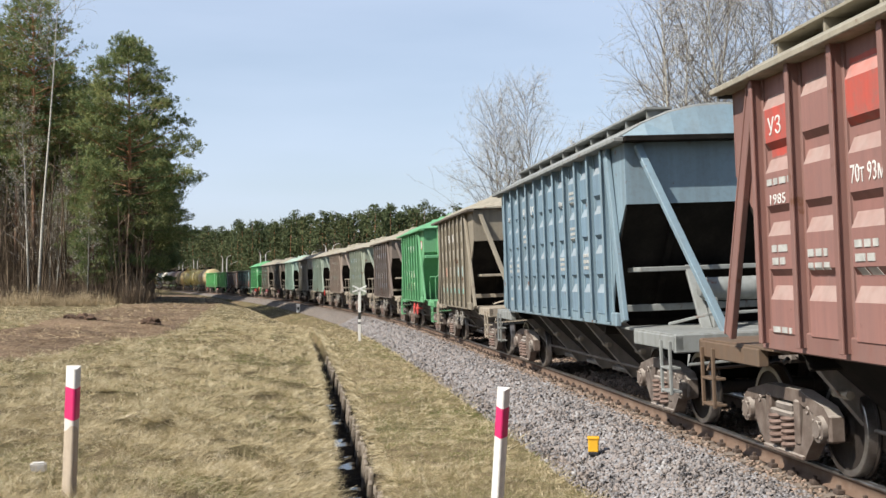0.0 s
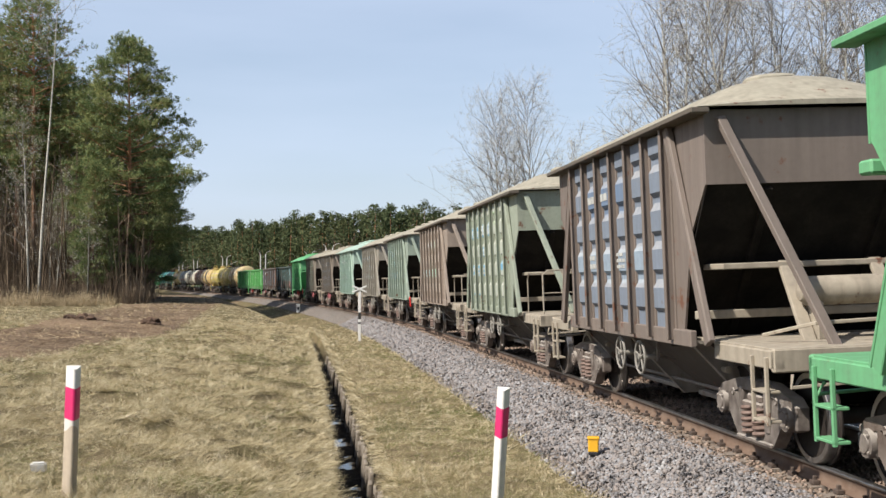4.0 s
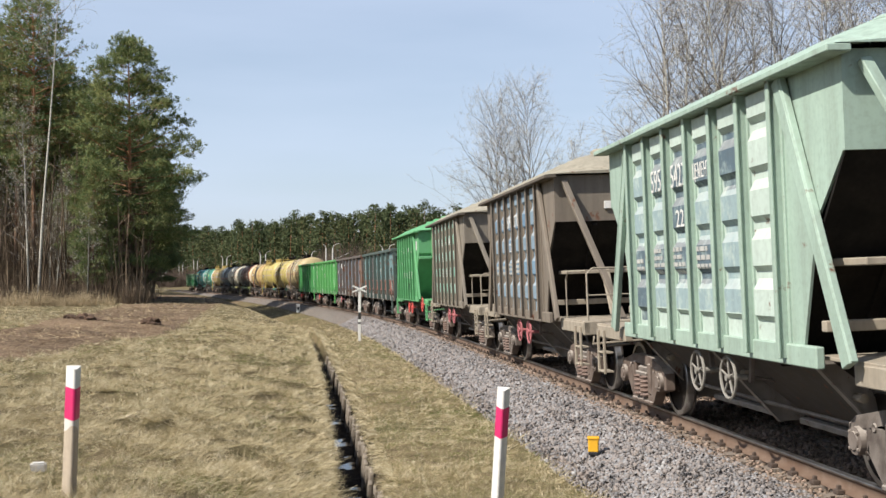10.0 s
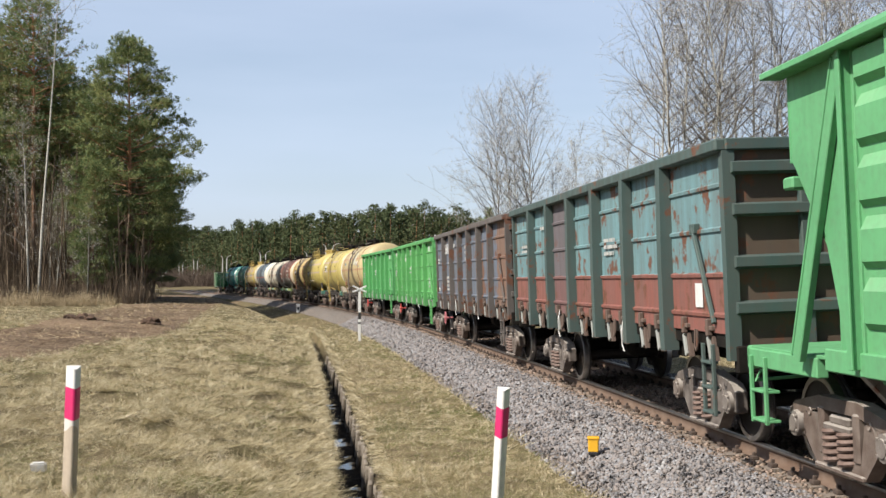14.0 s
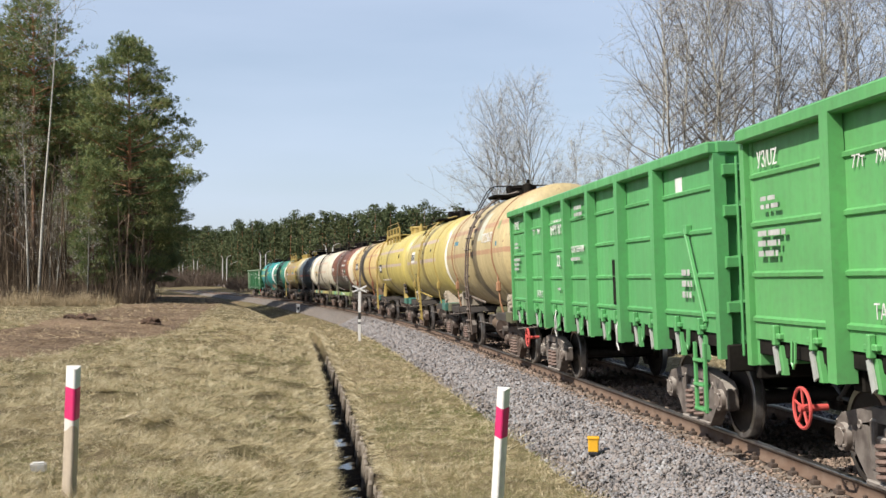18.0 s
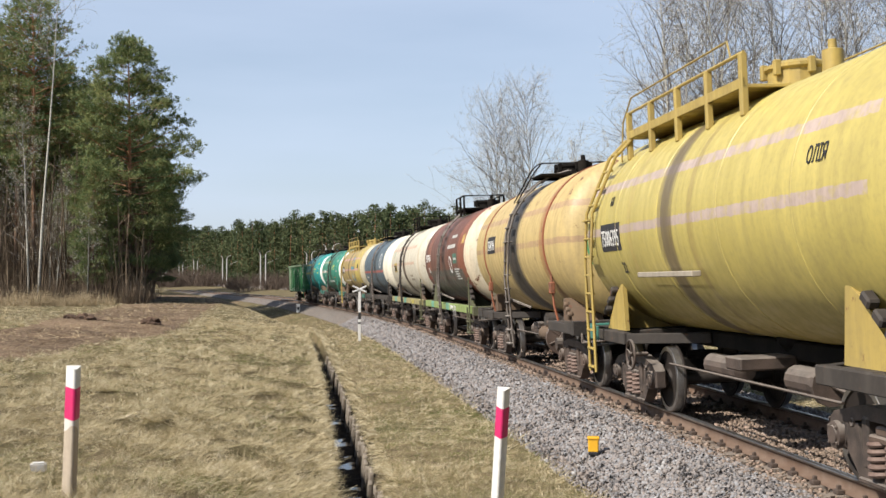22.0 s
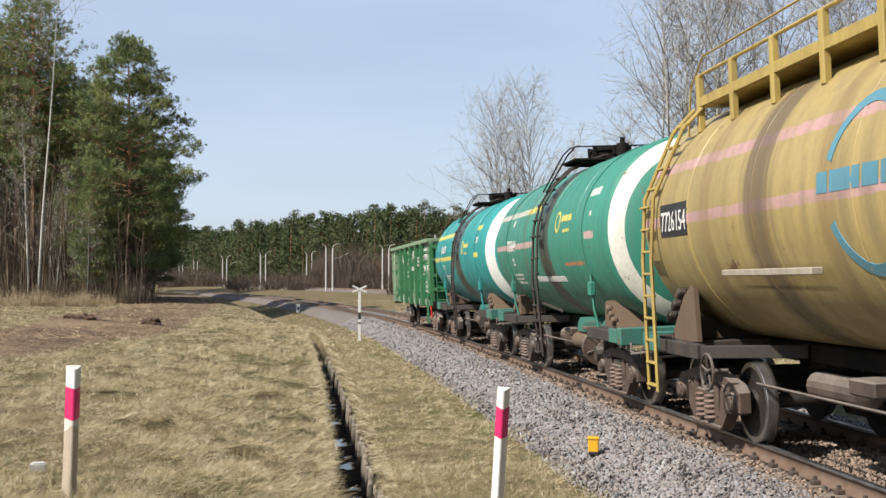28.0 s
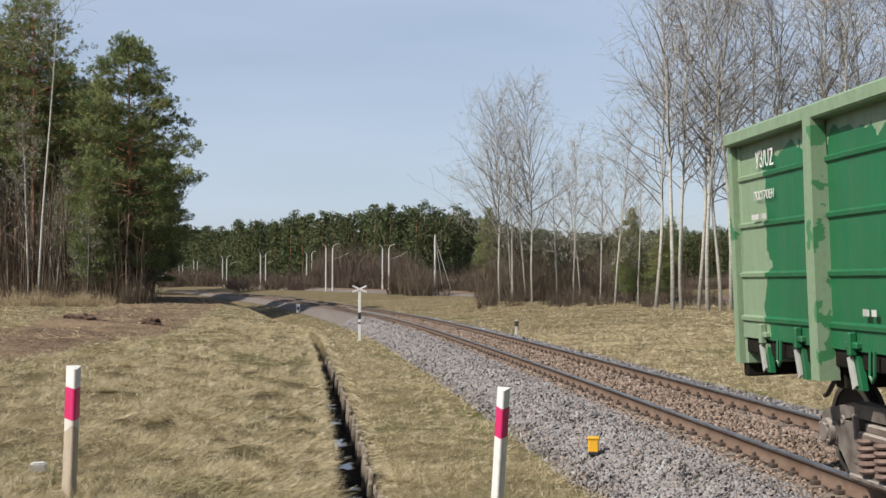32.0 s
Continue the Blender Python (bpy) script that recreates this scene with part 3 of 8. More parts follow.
# ---------------------------------------------------------------- railway
def along(name, prof, s0, s1, step, mats, lean=True, index=None, shift=None):
    """Sweeps an open cross-section of (across, up) along the line."""
    ss = np.arange(s0, s1 + step / 2, step)
    n = len(prof)
    vs = np.empty((len(ss), n, 3))
    for j, (o, h) in enumerate(prof):
        oo, hh = canted(o, h) if lean else (o, h)
        x, y, _ = rail_at(ss, oo)
        vs[:, j, 0], vs[:, j, 1], vs[:, j, 2] = x, y, hh
    i = np.arange(len(ss) * n).reshape(len(ss), n)
    q = np.stack([i[:-1, :-1], i[:-1, 1:], i[1:, 1:], i[1:, :-1]], -1)
    mi = np.tile(index if index is not None else [0] * (n - 1), (len(ss) - 1, 1)).ravel()
    q = q.reshape(-1, 4)
    return soup(name, vs.reshape(-1, 3), np.concatenate([q[:, [0, 1, 2]], q[:, [0, 2, 3]]]), mats, False, np.concatenate([mi, mi]))


def rail_section(o):
    return [(o + a, b) for a, b in ((-0.075, -0.18), (-0.075, -0.17), (-0.012, -0.15), (-0.010, -0.045), (-0.036, -0.035), (-0.036, -0.008), (-0.024, 0.0), (0.024, 0.0), (0.036, -0.008), (0.036, -0.035), (0.010, -0.045), (0.012, -0.15), (0.075, -0.17), (0.075, -0.18))]


def build_track():
    bed = along("ballast_bed", [(-2.75, -0.62), (-2.45, -0.50), (-1.75, -0.215), (-1.55, -0.20), (-0.9, -0.21), (0, -0.20), (0.9, -0.21), (1.55, -0.20), (1.75, -0.22), (2.6, -0.62), (2.9, -0.75)], -420, 620, 2.0, M["ballast"])
    tagged(new("ballast_bed", bed), label="grey and pink crushed stone ballast bed under the line", category="ballast", kind="structure")
    index = [1] * 4 + [0] * 5 + [1] * 4
    for o in (-0.795, 0.795):
        me = along("rail", rail_section(o), -420, 620, 1.0, [M["railhead"], M["rail"]], index=index)
        tagged(new("rail", me), label="worn steel rail with a bright head and rusty sides", category="rail", group="rails of the line", kind="structure")
    # sleepers: concrete, with clips on both sides of each rail
    g = Geo()
    g.prism([(-1.35, -0.20), (-1.35, -0.36), (1.35, -0.36), (1.35, -0.20), (1.30, -0.185), (0.45, -0.185), (0.35, -0.215), (-0.35, -0.215), (-0.45, -0.185), (-1.30, -0.185)], 0, -0.125, 0.125)
    sleeper = g.mesh("sleeper", M["sleeper"])
    g = Geo()
    for o in (-0.795, 0.795):
        for sd in (-1, 1):
            g.box(-0.055, o + sd * 0.075, -0.186, 0.055, o + sd * 0.155, -0.135, 0.01)
            g.box(-0.02, o + sd * 0.11 - 0.02, -0.15, 0.02, o + sd * 0.11 + 0.02, -0.095, 0.006)
    clips = g.mesh("rail_clips", M["clip"])
    track = new("sleepers")
    tagged(track, label="row of grey concrete sleepers with iron rail clips", category="sleepers", kind="structure")
    for k in range(150):
        s = 2.0 + k * 0.544
        m = line_pose(s)
        for nm, me in (("sleeper", sleeper), ("rail_clip", clips)):
            part(nm, me, None, track, m=m)
    vs, fs = [], []
    base = np.array([v.co[:] for v in sleeper.vertices])
    sl = [p.vertices[:] for p in sleeper.polygons]
    tri = np.array([(p[0], p[i], p[i + 1]) for p in sl for i in range(1, len(p) - 1)])
    n = 0
    for s in np.concatenate([np.arange(-300, 2, 0.544), np.arange(2.0 + 150 * 0.544, 260, 0.544)]):
        m = np.array(line_pose(float(s)))
        vs.append(base @ m[:3, :3].T + m[:3, 3])
        fs.append(tri + n)
        n += len(base)
    ob = part("far_sleepers", soup("far_sleepers", np.concatenate(vs), np.concatenate(fs), M["sleeper"]), None, track)
    ob["kind"] = "stuff"


def line_pose(s):
    """A pose on the line: X towards the camera end, Y to the far side, leaning with the track."""
    x, y, h = rail_at(s)
    f = Matrix(((math.sin(h), math.cos(h), 0, x), (-math.cos(h), math.sin(h), 0, y), (0, 0, 1, 0), (0, 0, 0, 1)))
    return f @ Matrix.Translation((0, -0.79, 0)) @ Matrix.Rotation(CANT, 4, "X") @ Matrix.Translation((0, 0.79, 0))


build_track()


# ---------------------------------------------------------------- running gear
TRAIN, WHEELS = [], []
_gear = {}


def gear_meshes(tone):
    """Parts of a bogie, built once for each tone of iron."""
    kit = _gear.setdefault(tone, {})
    if kit:
        return kit
    # wheelset: two flanged wheels on an axle
    g = Geo()
    for sd in (-1, 1):
        prof = [(0.735, 0.44), (0.735, 0.505), (0.752, 0.508), (0.765, 0.482), (0.855, 0.474), (0.862, 0.466), (0.862, 0.41), (0.842, 0.40), (0.822, 0.30), (0.832, 0.15), (0.87, 0.135), (0.87, 0.085), (0.90, 0.08)]
        g.lathe([(sd * a, r) for a, r in prof][::sd], 40, "Y")
        g.lathe([(sd * a, r) for a, r in [(0.735, 0.44), (0.75, 0.40), (0.78, 0.38), (0.80, 0.16), (0.70, 0.13), (0.70, 0.085)]][::-sd], 40, "Y")
    g.lathe([(-1.05, 0.0), (-1.05, 0.07), (-0.72, 0.085), (0.72, 0.085), (1.05, 0.07), (1.05, 0.0)], 16, "Y")
    kit["wheelset"] = g.mesh("wheelset", [M["wheel"], M["tread"]], True)
    for p in kit["wheelset"].polygons:
        r = math.hypot(p.center.x, p.center.z)
        y = abs(p.center.y)
        if (r > 0.466 and y > 0.76) or (r > 0.42 and y > 0.858):
            p.material_index = 1
    # cast side frame, on the near side; mirrored for the other
    for key, sd in (("side_near", -1), ("side_far", 1)):
        g = Geo()
        y0, y1 = sd * 0.945, sd * 1.095

        def piece(poly):
            g.prism(poly, 1, min(y0, y1), max(y0, y1))
        piece([(-1.10, 0.52), (-1.10, 0.60), (-0.98, 0.69), (-0.42, 0.80), (0.42, 0.80), (0.98, 0.69), (1.10, 0.60), (1.10, 0.52), (0.98, 0.56), (0.40, 0.67), (-0.40, 0.67), (-0.98, 0.56)])
        piece([(-0.78, 0.40), (-0.66, 0.62), (-0.52, 0.62), (-0.42, 0.24), (0.42, 0.24), (0.52, 0.62), (0.66, 0.62), (0.78, 0.40), (0.50, 0.12), (-0.50, 0.12)])
        for a in (-0.36, 0.36):
            g.box(a - 0.06, y0, 0.24, a + 0.06, y1 + sd * 0.02, 0.70, 0.02)
        for a in (-0.925, 0.925):
            g.box(a - 0.20, y0, 0.36, a - 0.13, y1, 0.62, 0.015)
            g.box(a + 0.13, y0, 0.36, a + 0.20, y1, 0.62, 0.015)
        g.box(-0.50, y0, 0.10, 0.50, y1 + sd * 0.03, 0.15, 0.015)
        for a in (-0.62, 0.62):
            g.lathe([(y1 * 1.0, 0.0), (y1 + sd * 0.015, 0.035), (y1, 0.045)], 10, "Y", (a, 0, 0.62))
        kit[key] = g.mesh("side_frame", M[tone])
        g = Geo()
        pts = [(0.112 * math.cos(q), sd * 1.05 + 0.112 * math.sin(q), 0.17 + 0.33 * q / (2 * math.pi * 5)) for q in np.linspace(0, 2 * math.pi * 5, 61)]
        g.tube(pts, 0.027, 6)
        kit["spring" + key] = g.mesh("spring", M["spring"], True)
        g = Geo()
        g.box(-0.27, sd * 0.90, 0.49, 0.27, sd * 1.13, 0.56, 0.02)
        g.box(-0.20, sd * 0.90, 0.55, 0.20, sd * 1.10, 0.64, 0.03)
        kit["seat" + key] = g.mesh("bolster_end", M[tone])
        g = Geo()
        for a in (0.0,):
            g.box(a - 0.135, sd * 0.93, 0.34, a + 0.135, sd * 1.10, 0.60, 0.04)
            g.lathe([(sd * 1.09, 0.135), (sd * 1.14, 0.13), (sd * 1.145, 0.09), (sd * 1.16, 0.085), (sd * 1.16, 0.0)][::sd], 14, "Y", (a, 0, 0.47))
            for q in range(4):
                an = radians(45 + 90 * q)
                g.box(a + 0.105 * math.cos(an) - 0.015, sd * 1.13, 0.47 + 0.105 * math.sin(an) - 0.015, a + 0.105 * math.cos(an) + 0.015, sd * 1.16, 0.47 + 0.105 * math.sin(an) + 0.015, 0.004)
        kit["box" + key] = g.mesh("axle_box", M[tone], True)
    g = Geo()
    g.box(-0.22, -0.95, 0.50, 0.22, 0.95, 0.72, 0.03)
    g.lathe([(0.70, 0.25), (0.80, 0.25), (0.80, 0.0)], 16, "Z")
    kit["bolster"] = g.mesh("bolster", M["under"])
    g = Geo()
    for a in (-0.36, 0.36):
        g.beam((a, -0.80, 0.36), (a, 0.80, 0.36), 0.06, 0.08)
        for sd in (-1, 1):
            g.box(a + (0.0 if a < 0 else -0.06) - (0.06 if a < 0 else 0), sd * 0.74, 0.26, a + 0.06 - (0.06 if a < 0 else 0), sd * 0.84, 0.62, 0.02)
            g.tube([(a, sd * 0.62, 0.38), (a * 0.2, sd * 0.2, 0.42)], 0.02, 5)
    g.tube([(-0.4, 0.0, 0.45), (0.4, 0.0, 0.45)], 0.025, 6)
    kit["brake"] = g.mesh("brake_rigging", M["under"])
    return kit


def bogie(parent, x, tone="iron"):
    g = gear_meshes(tone)
    b = part("bogie", g["bolster"], None, parent, m=pose(x, 0, 0))
    for key in ("side_near", "side_far"):
        part("side_frame", g[key], None, b)
        part("bolster_end", g["seat" + key], None, b)
        for a in (-0.155, 0.155):
            part("spring", g["spring" + key], None, b, m=pose(a, 0, 0))
        for a in (-0.925, 0.925):
            part("axle_box", g["box" + key], None, b, m=pose(a, 0, 0))
    part("brake_rigging", g["brake"], None, b)
    for a in (-0.925, 0.925):
        WHEELS.append(part("wheelset", g["wheelset"], None, b, m=pose(a, 0, 0.475)))
    return b


def coupler(parent, x, sd):
    """Automatic knuckle coupler with hose at one end."""
    g = Geo()
    g.box(x - sd * 0.55, -0.11, 0.92, x - sd * 0.02, 0.11, 1.12, 0.03)
    g.box(x - sd * 0.20, -0.20, 0.86, x + sd * 0.02, 0.22, 1.17, 0.05)
    g.box(x - sd * 0.02, 0.05, 0.90, x + sd * 0.16, 0.20, 1.13, 0.04)
    part("coupler", g, M["iron"], parent)
    g = Geo()
    g.tube([(x - sd * 0.5, -0.32, 0.95), (x - sd * 0.25, -0.36, 0.80), (x, -0.34, 0.62), (x + sd * 0.14, -0.3, 0.60)], 0.028, 6)
    part("brake_hose", g, M["black"], parent, smooth=True)


def brake_wheel(parent, x, y, z, mat, r=0.21):
    g = Geo()
    g.tube([(x + r * math.cos(a), y, z + r * math.sin(a)) for a in np.linspace(0, 2 * math.pi, 22)], 0.018, 6)
    for k in range(5):
        a = 2 * math.pi * k / 5 + 0.3
        g.tube([(x + 0.03 * math.cos(a), y + 0.01, z + 0.03 * math.sin(a)), (x + r * math.cos(a), y, z + r * math.sin(a))], 0.013, 5)
    g.lathe([(y - 0.03, 0.0), (y - 0.03, 0.04), (y + 0.25, 0.03), (y + 0.25, 0.0)], 10, "Y", (x, 0, z))
    part("brake_wheel", g, mat, parent, smooth=True)


def ladder(parent, name, a, b, width, mat, rungs, side=(1, 0, 0), r=0.018):
    """A ladder from a to b; side is the way its rungs run."""
    a, b, s = Vector(a), Vector(b), Vector(side) * width / 2
    g = Geo()
    for k in (-1, 1):
        g.beam(a + s * k, b + s * k, 0.045, 0.02)
    for i in range(rungs):
        p = a.lerp(b, (i + 0.5) / rungs)
        g.tube([p - s, p + s], r, 5)
    return part(name, g, mat, parent)


# ---------------------------------------------------------------- hopper wagon
FOLDS = {}
FACE = {}  # the outer face of each hopper's stamped panels, by height


def hopper(paint, label, c, half=3.95, base=7.8, pitch=11.6, ribs=7, rib_span=2.5, roof=None, frame=None, eave=3.87, sill=1.24, closed_end=False, wheels=None, deep=False, end="rail", panel=None, foot=None, group="covered hopper wagons of the train"):
    """Covered hopper with ribbed, stamped side panels, sloped ends over open platforms, struts and discharge chutes."""
    roof, frame, panel = roof or paint, frame or paint, panel or paint
    w = new("hopper_wagon")
    tagged(w, label=label, category="hopper wagon", group=group)
    Y = 1.50
    hx = half
    foot = foot or hx - 0.20
    low_in = hx - 1.15
    # flat side skin with the slanted ends, one each side
    for sd in (-1, 1):
        g = Geo()
        y0, y1 = sd * (Y - 0.03), sd * (Y - 0.004)
        e = [(-hx + 0.15, eave), (-hx + 0.18, 3.05), (-hx + 0.78, 2.45), (-low_in, sill + 0.06), (low_in, sill + 0.06), (hx - 0.78, 2.45), (hx - 0.18, 3.05), (hx - 0.15, eave)]
        g.prism(e, 1, min(y0, y1), max(y0, y1))
        part("side_wall", g, paint, w)
        # stamped panels
        gap = 2 * rib_span / (ribs - 1)
        zs = []
        z0, z1 = (1.35, eave - 0.06) if deep else (1.518, eave - 0.06)
        rh = 0.6075 if deep else 0.494
        if not deep:
            zs.append((sill + 0.10, 0.0))
        for r in range(4):
            b = z0 + r * rh
            zs += [(b + rh * 0.03, 0.0), (b + rh * 0.14, 0.058), (b + rh * 0.66, 0.062), (b + rh * 0.88, 0.0)]
        if not deep:
            zs += [(z0 + 4 * rh + 0.015, 0.0), (z0 + 4 * rh + 0.07, 0.058), (z1 - 0.03, 0.06)]
        zs.append((z1, 0.0))
        if sd < 0:
            pz, pd = [q[0] for q in zs], [q[1] for q in zs]
            FOLDS[w.name] = pz
            FACE[w.name] = lambda z, pz=pz, pd=pd: -Y - np.interp(z, pz, pd)
        for k in range(ribs - 1):
            xa, xb = -rib_span + k * gap + 0.075, -rib_span + (k + 1) * gap - 0.075
            xs = [xa, xa + 0.02, xa + 0.075, xb - 0.075, xb - 0.02, xb]
            soft = [0, 0.15, 1, 1, 0.15, 0]
            g = Geo()
            vs = [(x, sd * (Y + d * f), z) for z, d in zs for x, f in zip(xs, soft)]
            fs = [(i * 6 + j, i * 6 + j + 1, (i + 1) * 6 + j + 1, (i + 1) * 6 + j)[::-sd] for i in range(len(zs) - 1) for j in range(5)]
            g.add(vs, fs)
            part("side_panel", g, panel, w)
        for k in range(ribs):
            x = -rib_span + k * gap
            g = Geo()
            g.box(x - 0.055, sd * (Y - 0.01), sill - 0.04, x + 0.055, sd * (Y + 0.02), eave - 0.02, 0.006)
            g.box(x - 0.016, sd * (Y + 0.01), sill - 0.04, x + 0.016, sd * (Y + 0.12), eave - 0.02, 0.005)
            g.box(x - 0.038, sd * (Y + 0.108), sill - 0.04, x + 0.038, sd * (Y + 0.128), eave - 0.02, 0.006)
            part("rib", g, paint, w)
        g = Geo()
        g.box(-hx, sd * (Y - 0.02), eave - 0.05, hx, sd * (Y + 0.20), eave + 0.015, 0.01)
        part("eaves_rail", g, roof if deep or roof is paint else M["eavesdark"], w)
        g = Geo()
        g.box(-low_in - 0.35, sd * (Y - 0.04), sill - 0.10, low_in + 0.35, sd * (Y + 0.045), sill + 0.10, 0.012)
        part("side_sill", g, paint, w)
        # leaning end struts
        for e in (-1, 1):
            g = Geo()
            g.beam((e * (rib_span + 0.10), sd * (Y + 0.05), eave - 0.05), (e * foot, sd * (Y + 0.02), sill - 0.02), 0.07, 0.19, (e, 0, 0.3))
            g.beam((e * (rib_span + 0.17), sd * (Y + 0.085), eave - 0.07), (e * (foot + 0.07), sd * (Y + 0.055), sill), 0.02, 0.03, (e, 0, 0.3))
            part("corner_strut", g, paint, w)
    # ends
    for e in (-1, 1):
        g = Geo()
        xe = e * (hx - 0.16)
        g.slab([(xe, -Y, eave), (xe, Y, eave), (xe, Y, 3.02), (xe, -Y, 3.02)][::e], 0.03)
        part("end_plate", g, paint, w)
        g = Geo()
        xi, zi = e * (hx - 1.72), 1.10
        g.slab([(xe - e * 0.01, -Y + 0.02, 3.04), (xe - e * 0.01, Y - 0.02, 3.04), (xi, Y - 0.02, zi), (xi, -Y + 0.02, zi)][::e], 0.03)
        for k in (-0.75, 0.75):
            g.beam((xe - e * 0.05, k, 2.98), (xi + e * 0.02, k, zi + 0.04), 0.10, 0.10, (e, 0, 0.5))
        # open ends take near-black here, so the recess's shade sits in the sheet
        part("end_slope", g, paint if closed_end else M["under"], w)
        g = Geo()
        if closed_end:
            g.box(e * (hx - 0.18), -Y, 2.78, e * (hx + 0.04), Y, 2.90, 0.02)
            for yy in (-0.95, -0.15, 0.75):
                g.box(e * (hx - 0.16), yy - 0.06, 2.0 if yy < -0.5 else 2.8, e * (hx + 0.02), yy + 0.06, eave, 0.02)
            g.box(e * (hx - 0.16), -1.01, 1.2, e * (hx + 0.02), -0.89, 2.2, 0.02)
            g.box(e * (hx - 0.16), 0.89, 1.2, e * (hx + 0.02), 1.01, 2.8, 0.02)
            part("end_frame", g, paint, w)
        else:
            for yy in (-1, 1):
                g.beam((e * (hx - 0.12), yy * (Y - 0.18), eave - 0.10), (e * (pitch / 2 - 0.75), yy * 0.62, 1.18), 0.11, 0.08, (e, 0, 1))
            part("end_brace", g, paint, w)
            g = Geo()
            for yy in (-0.55, 0.55):
                g.beam((e * (hx - 0.35), yy, 2.12), (e * (hx + 0.30), yy * 1.0, 1.18), 0.15, 0.06, (e, 0, 1))
            g.box(e * (hx - 0.95), -Y + 0.2, 2.05, e * (hx - 0.28), Y - 0.2, 2.12, 0.01)
            g.beam((e * (hx - 0.80), -Y + 0.04, 1.52), (e * (hx - 0.80), Y - 0.04, 1.52), 0.10, 0.10)
            part("platform_strut", g, frame, w)
    # roof: shallow ridge with end slopes, running boards and hatches
    g = Geo()
    n = 9
    ring = [(-1.62 + 3.24 * k / (n - 1), eave + 0.02 + 0.50 * (1 - abs(-1 + 2 * k / (n - 1)) ** 2.2)) for k in range(n)]
    vs, fs = [], []
    hip = 0.25 if deep else 1.0
    stations = [(-hx, 0.0), (-hx + hip * 0.9, 0.92), (-hx + hip, 1.0), (hx - hip, 1.0), (hx - hip * 0.9, 0.92), (hx, 0.0)]
    if deep:
        stations = stations[1:-1]
        for e in (-1, 1):
            g2 = Geo()
            low = [(e * (hx - 0.02), y * 0.98, eave + 0.03) for y, z in ring]
            high = [(e * (hx - hip * 0.9), y * 0.97, eave + 0.02 + (z - eave - 0.02) * 0.93) for y, z in ring]
            g2.add(low + high, [(k, k + 1, n + k + 1, n + k)[::-e] for k in range(n - 1)])
            part("roof_hip", g2, paint, w)
            g2 = Geo()
            g2.box(e * (hx - 0.10), -Y - 0.06, eave - 0.06, e * (hx + 0.13), Y + 0.06, eave + 0.02, 0.01)
            part("end_lip", g2, M["under"], w)
    for x, f in stations:
        for y, z in ring:
            vs.append((x, y, eave + 0.02 + (z - eave - 0.02) * (0.12 + 0.88 * f)))
    for i in range(len(stations) - 1):
        for k in range(n - 1):
            fs.append((i * n + k, i * n + k + 1, (i + 1) * n + k + 1, (i + 1) * n + k))
    fs.append(tuple(range(n))[::-1])
    fs.append(tuple(len(vs) - n + k for k in range(n)))
    g.add(vs, fs)
    part("roof", g, roof, w, smooth=True)
    for x in (-hx * 0.55, 0, hx * 0.55):
        g = Geo()
        g.lathe([(eave + 0.40, 0.36), (eave + 0.60, 0.36), (eave + 0.64, 0.30), (eave + 0.64, 0.0)], 18, "Z", (x, 0.0, 0))
        part("roof_hatch", g, roof, w, smooth=True)
    if deep:
        g = Geo()
        g.box(-hx + 0.3, -1.12, eave + 0.44, hx - 0.3, -0.72, eave + 0.475, 0.004)
        for k in range(10):
            x = -hx + 0.4 + k * (2 * hx - 0.8) / 9
            g.box(x - 0.02, -1.08, eave + 0.30, x + 0.02, -0.76, eave + 0.45, 0.004)
        part("running_board", g, roof, w)
    # underframe, platforms
    hb = pitch / 2 - 0.50
    g = Geo()
    g.box(-hb, -0.20, 0.92, hb, 0.20, 1.20, 0.02)
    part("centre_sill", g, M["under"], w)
    for e in (-1, 1):
        g = Geo()
        g.box(e * (hb - 0.09), -1.42, 1.00, e * hb, 1.42, 1.24, 0.015)
        g.box(e * (hx - 0.35), -1.42, 1.03, e * hb, -1.30, 1.22, 0.012)
        g.box(e * (hx - 0.35), 1.30, 1.03, e * hb, 1.42, 1.22, 0.012)
        g.box(e * (hx - 1.1), -1.40, 1.21, e * (hb - 0.01), 1.40, 1.245, 0.006)
        part("platform", g, frame, w)
        coupler(w, e * (pitch / 2), e)
        g = Geo()
        g.tube([(e * (hb + 0.04), -1.25, 0.98), (e * (hb + 0.10), -1.3, 0.86), (e * (hb + 0.10), -0.3, 0.90)], 0.02, 5)
        part("uncoupling_lever", g, frame, w)
        g = Geo()
        for z in (0.48, 0.78):
            g.box(e * (hb - 0.55), -1.46, z, e * (hb - 0.15), -1.30, z + 0.03, 0.006)
        for x in (hb - 0.55, hb - 0.18):
            g.box(e * x, -1.46, 0.46, e * (x + 0.04), -1.42, 1.15, 0.006)
        part("step", g, frame, w)
        if end == "rail" and e > 0:
            g = Geo()
            for yy in (-1.32, 1.32):
                g.tube([(e * (hx - 0.25), yy, 1.24), (e * (hx - 0.25), yy, 1.95), (e * (hx - 0.10), yy, 2.10), (e * (hb - 0.1), yy, 2.10)], 0.016, 6)
            g.tube([(e * (hb - 0.06), -1.32, 1.24), (e * (hb - 0.06), -1.32, 2.05), (e * (hb - 0.06), -1.22, 2.14), (e * (hb - 0.06), 1.22, 2.14), (e * (hb - 0.06), 1.32, 2.05), (e * (hb - 0.06), 1.32, 1.24)], 0.018, 6)
            g.tube([(e * (hb - 0.06), -1.32, 1.68), (e * (hb - 0.06), 1.32, 1.68)], 0.014, 6)
            part("platform_railing", g, frame, w)
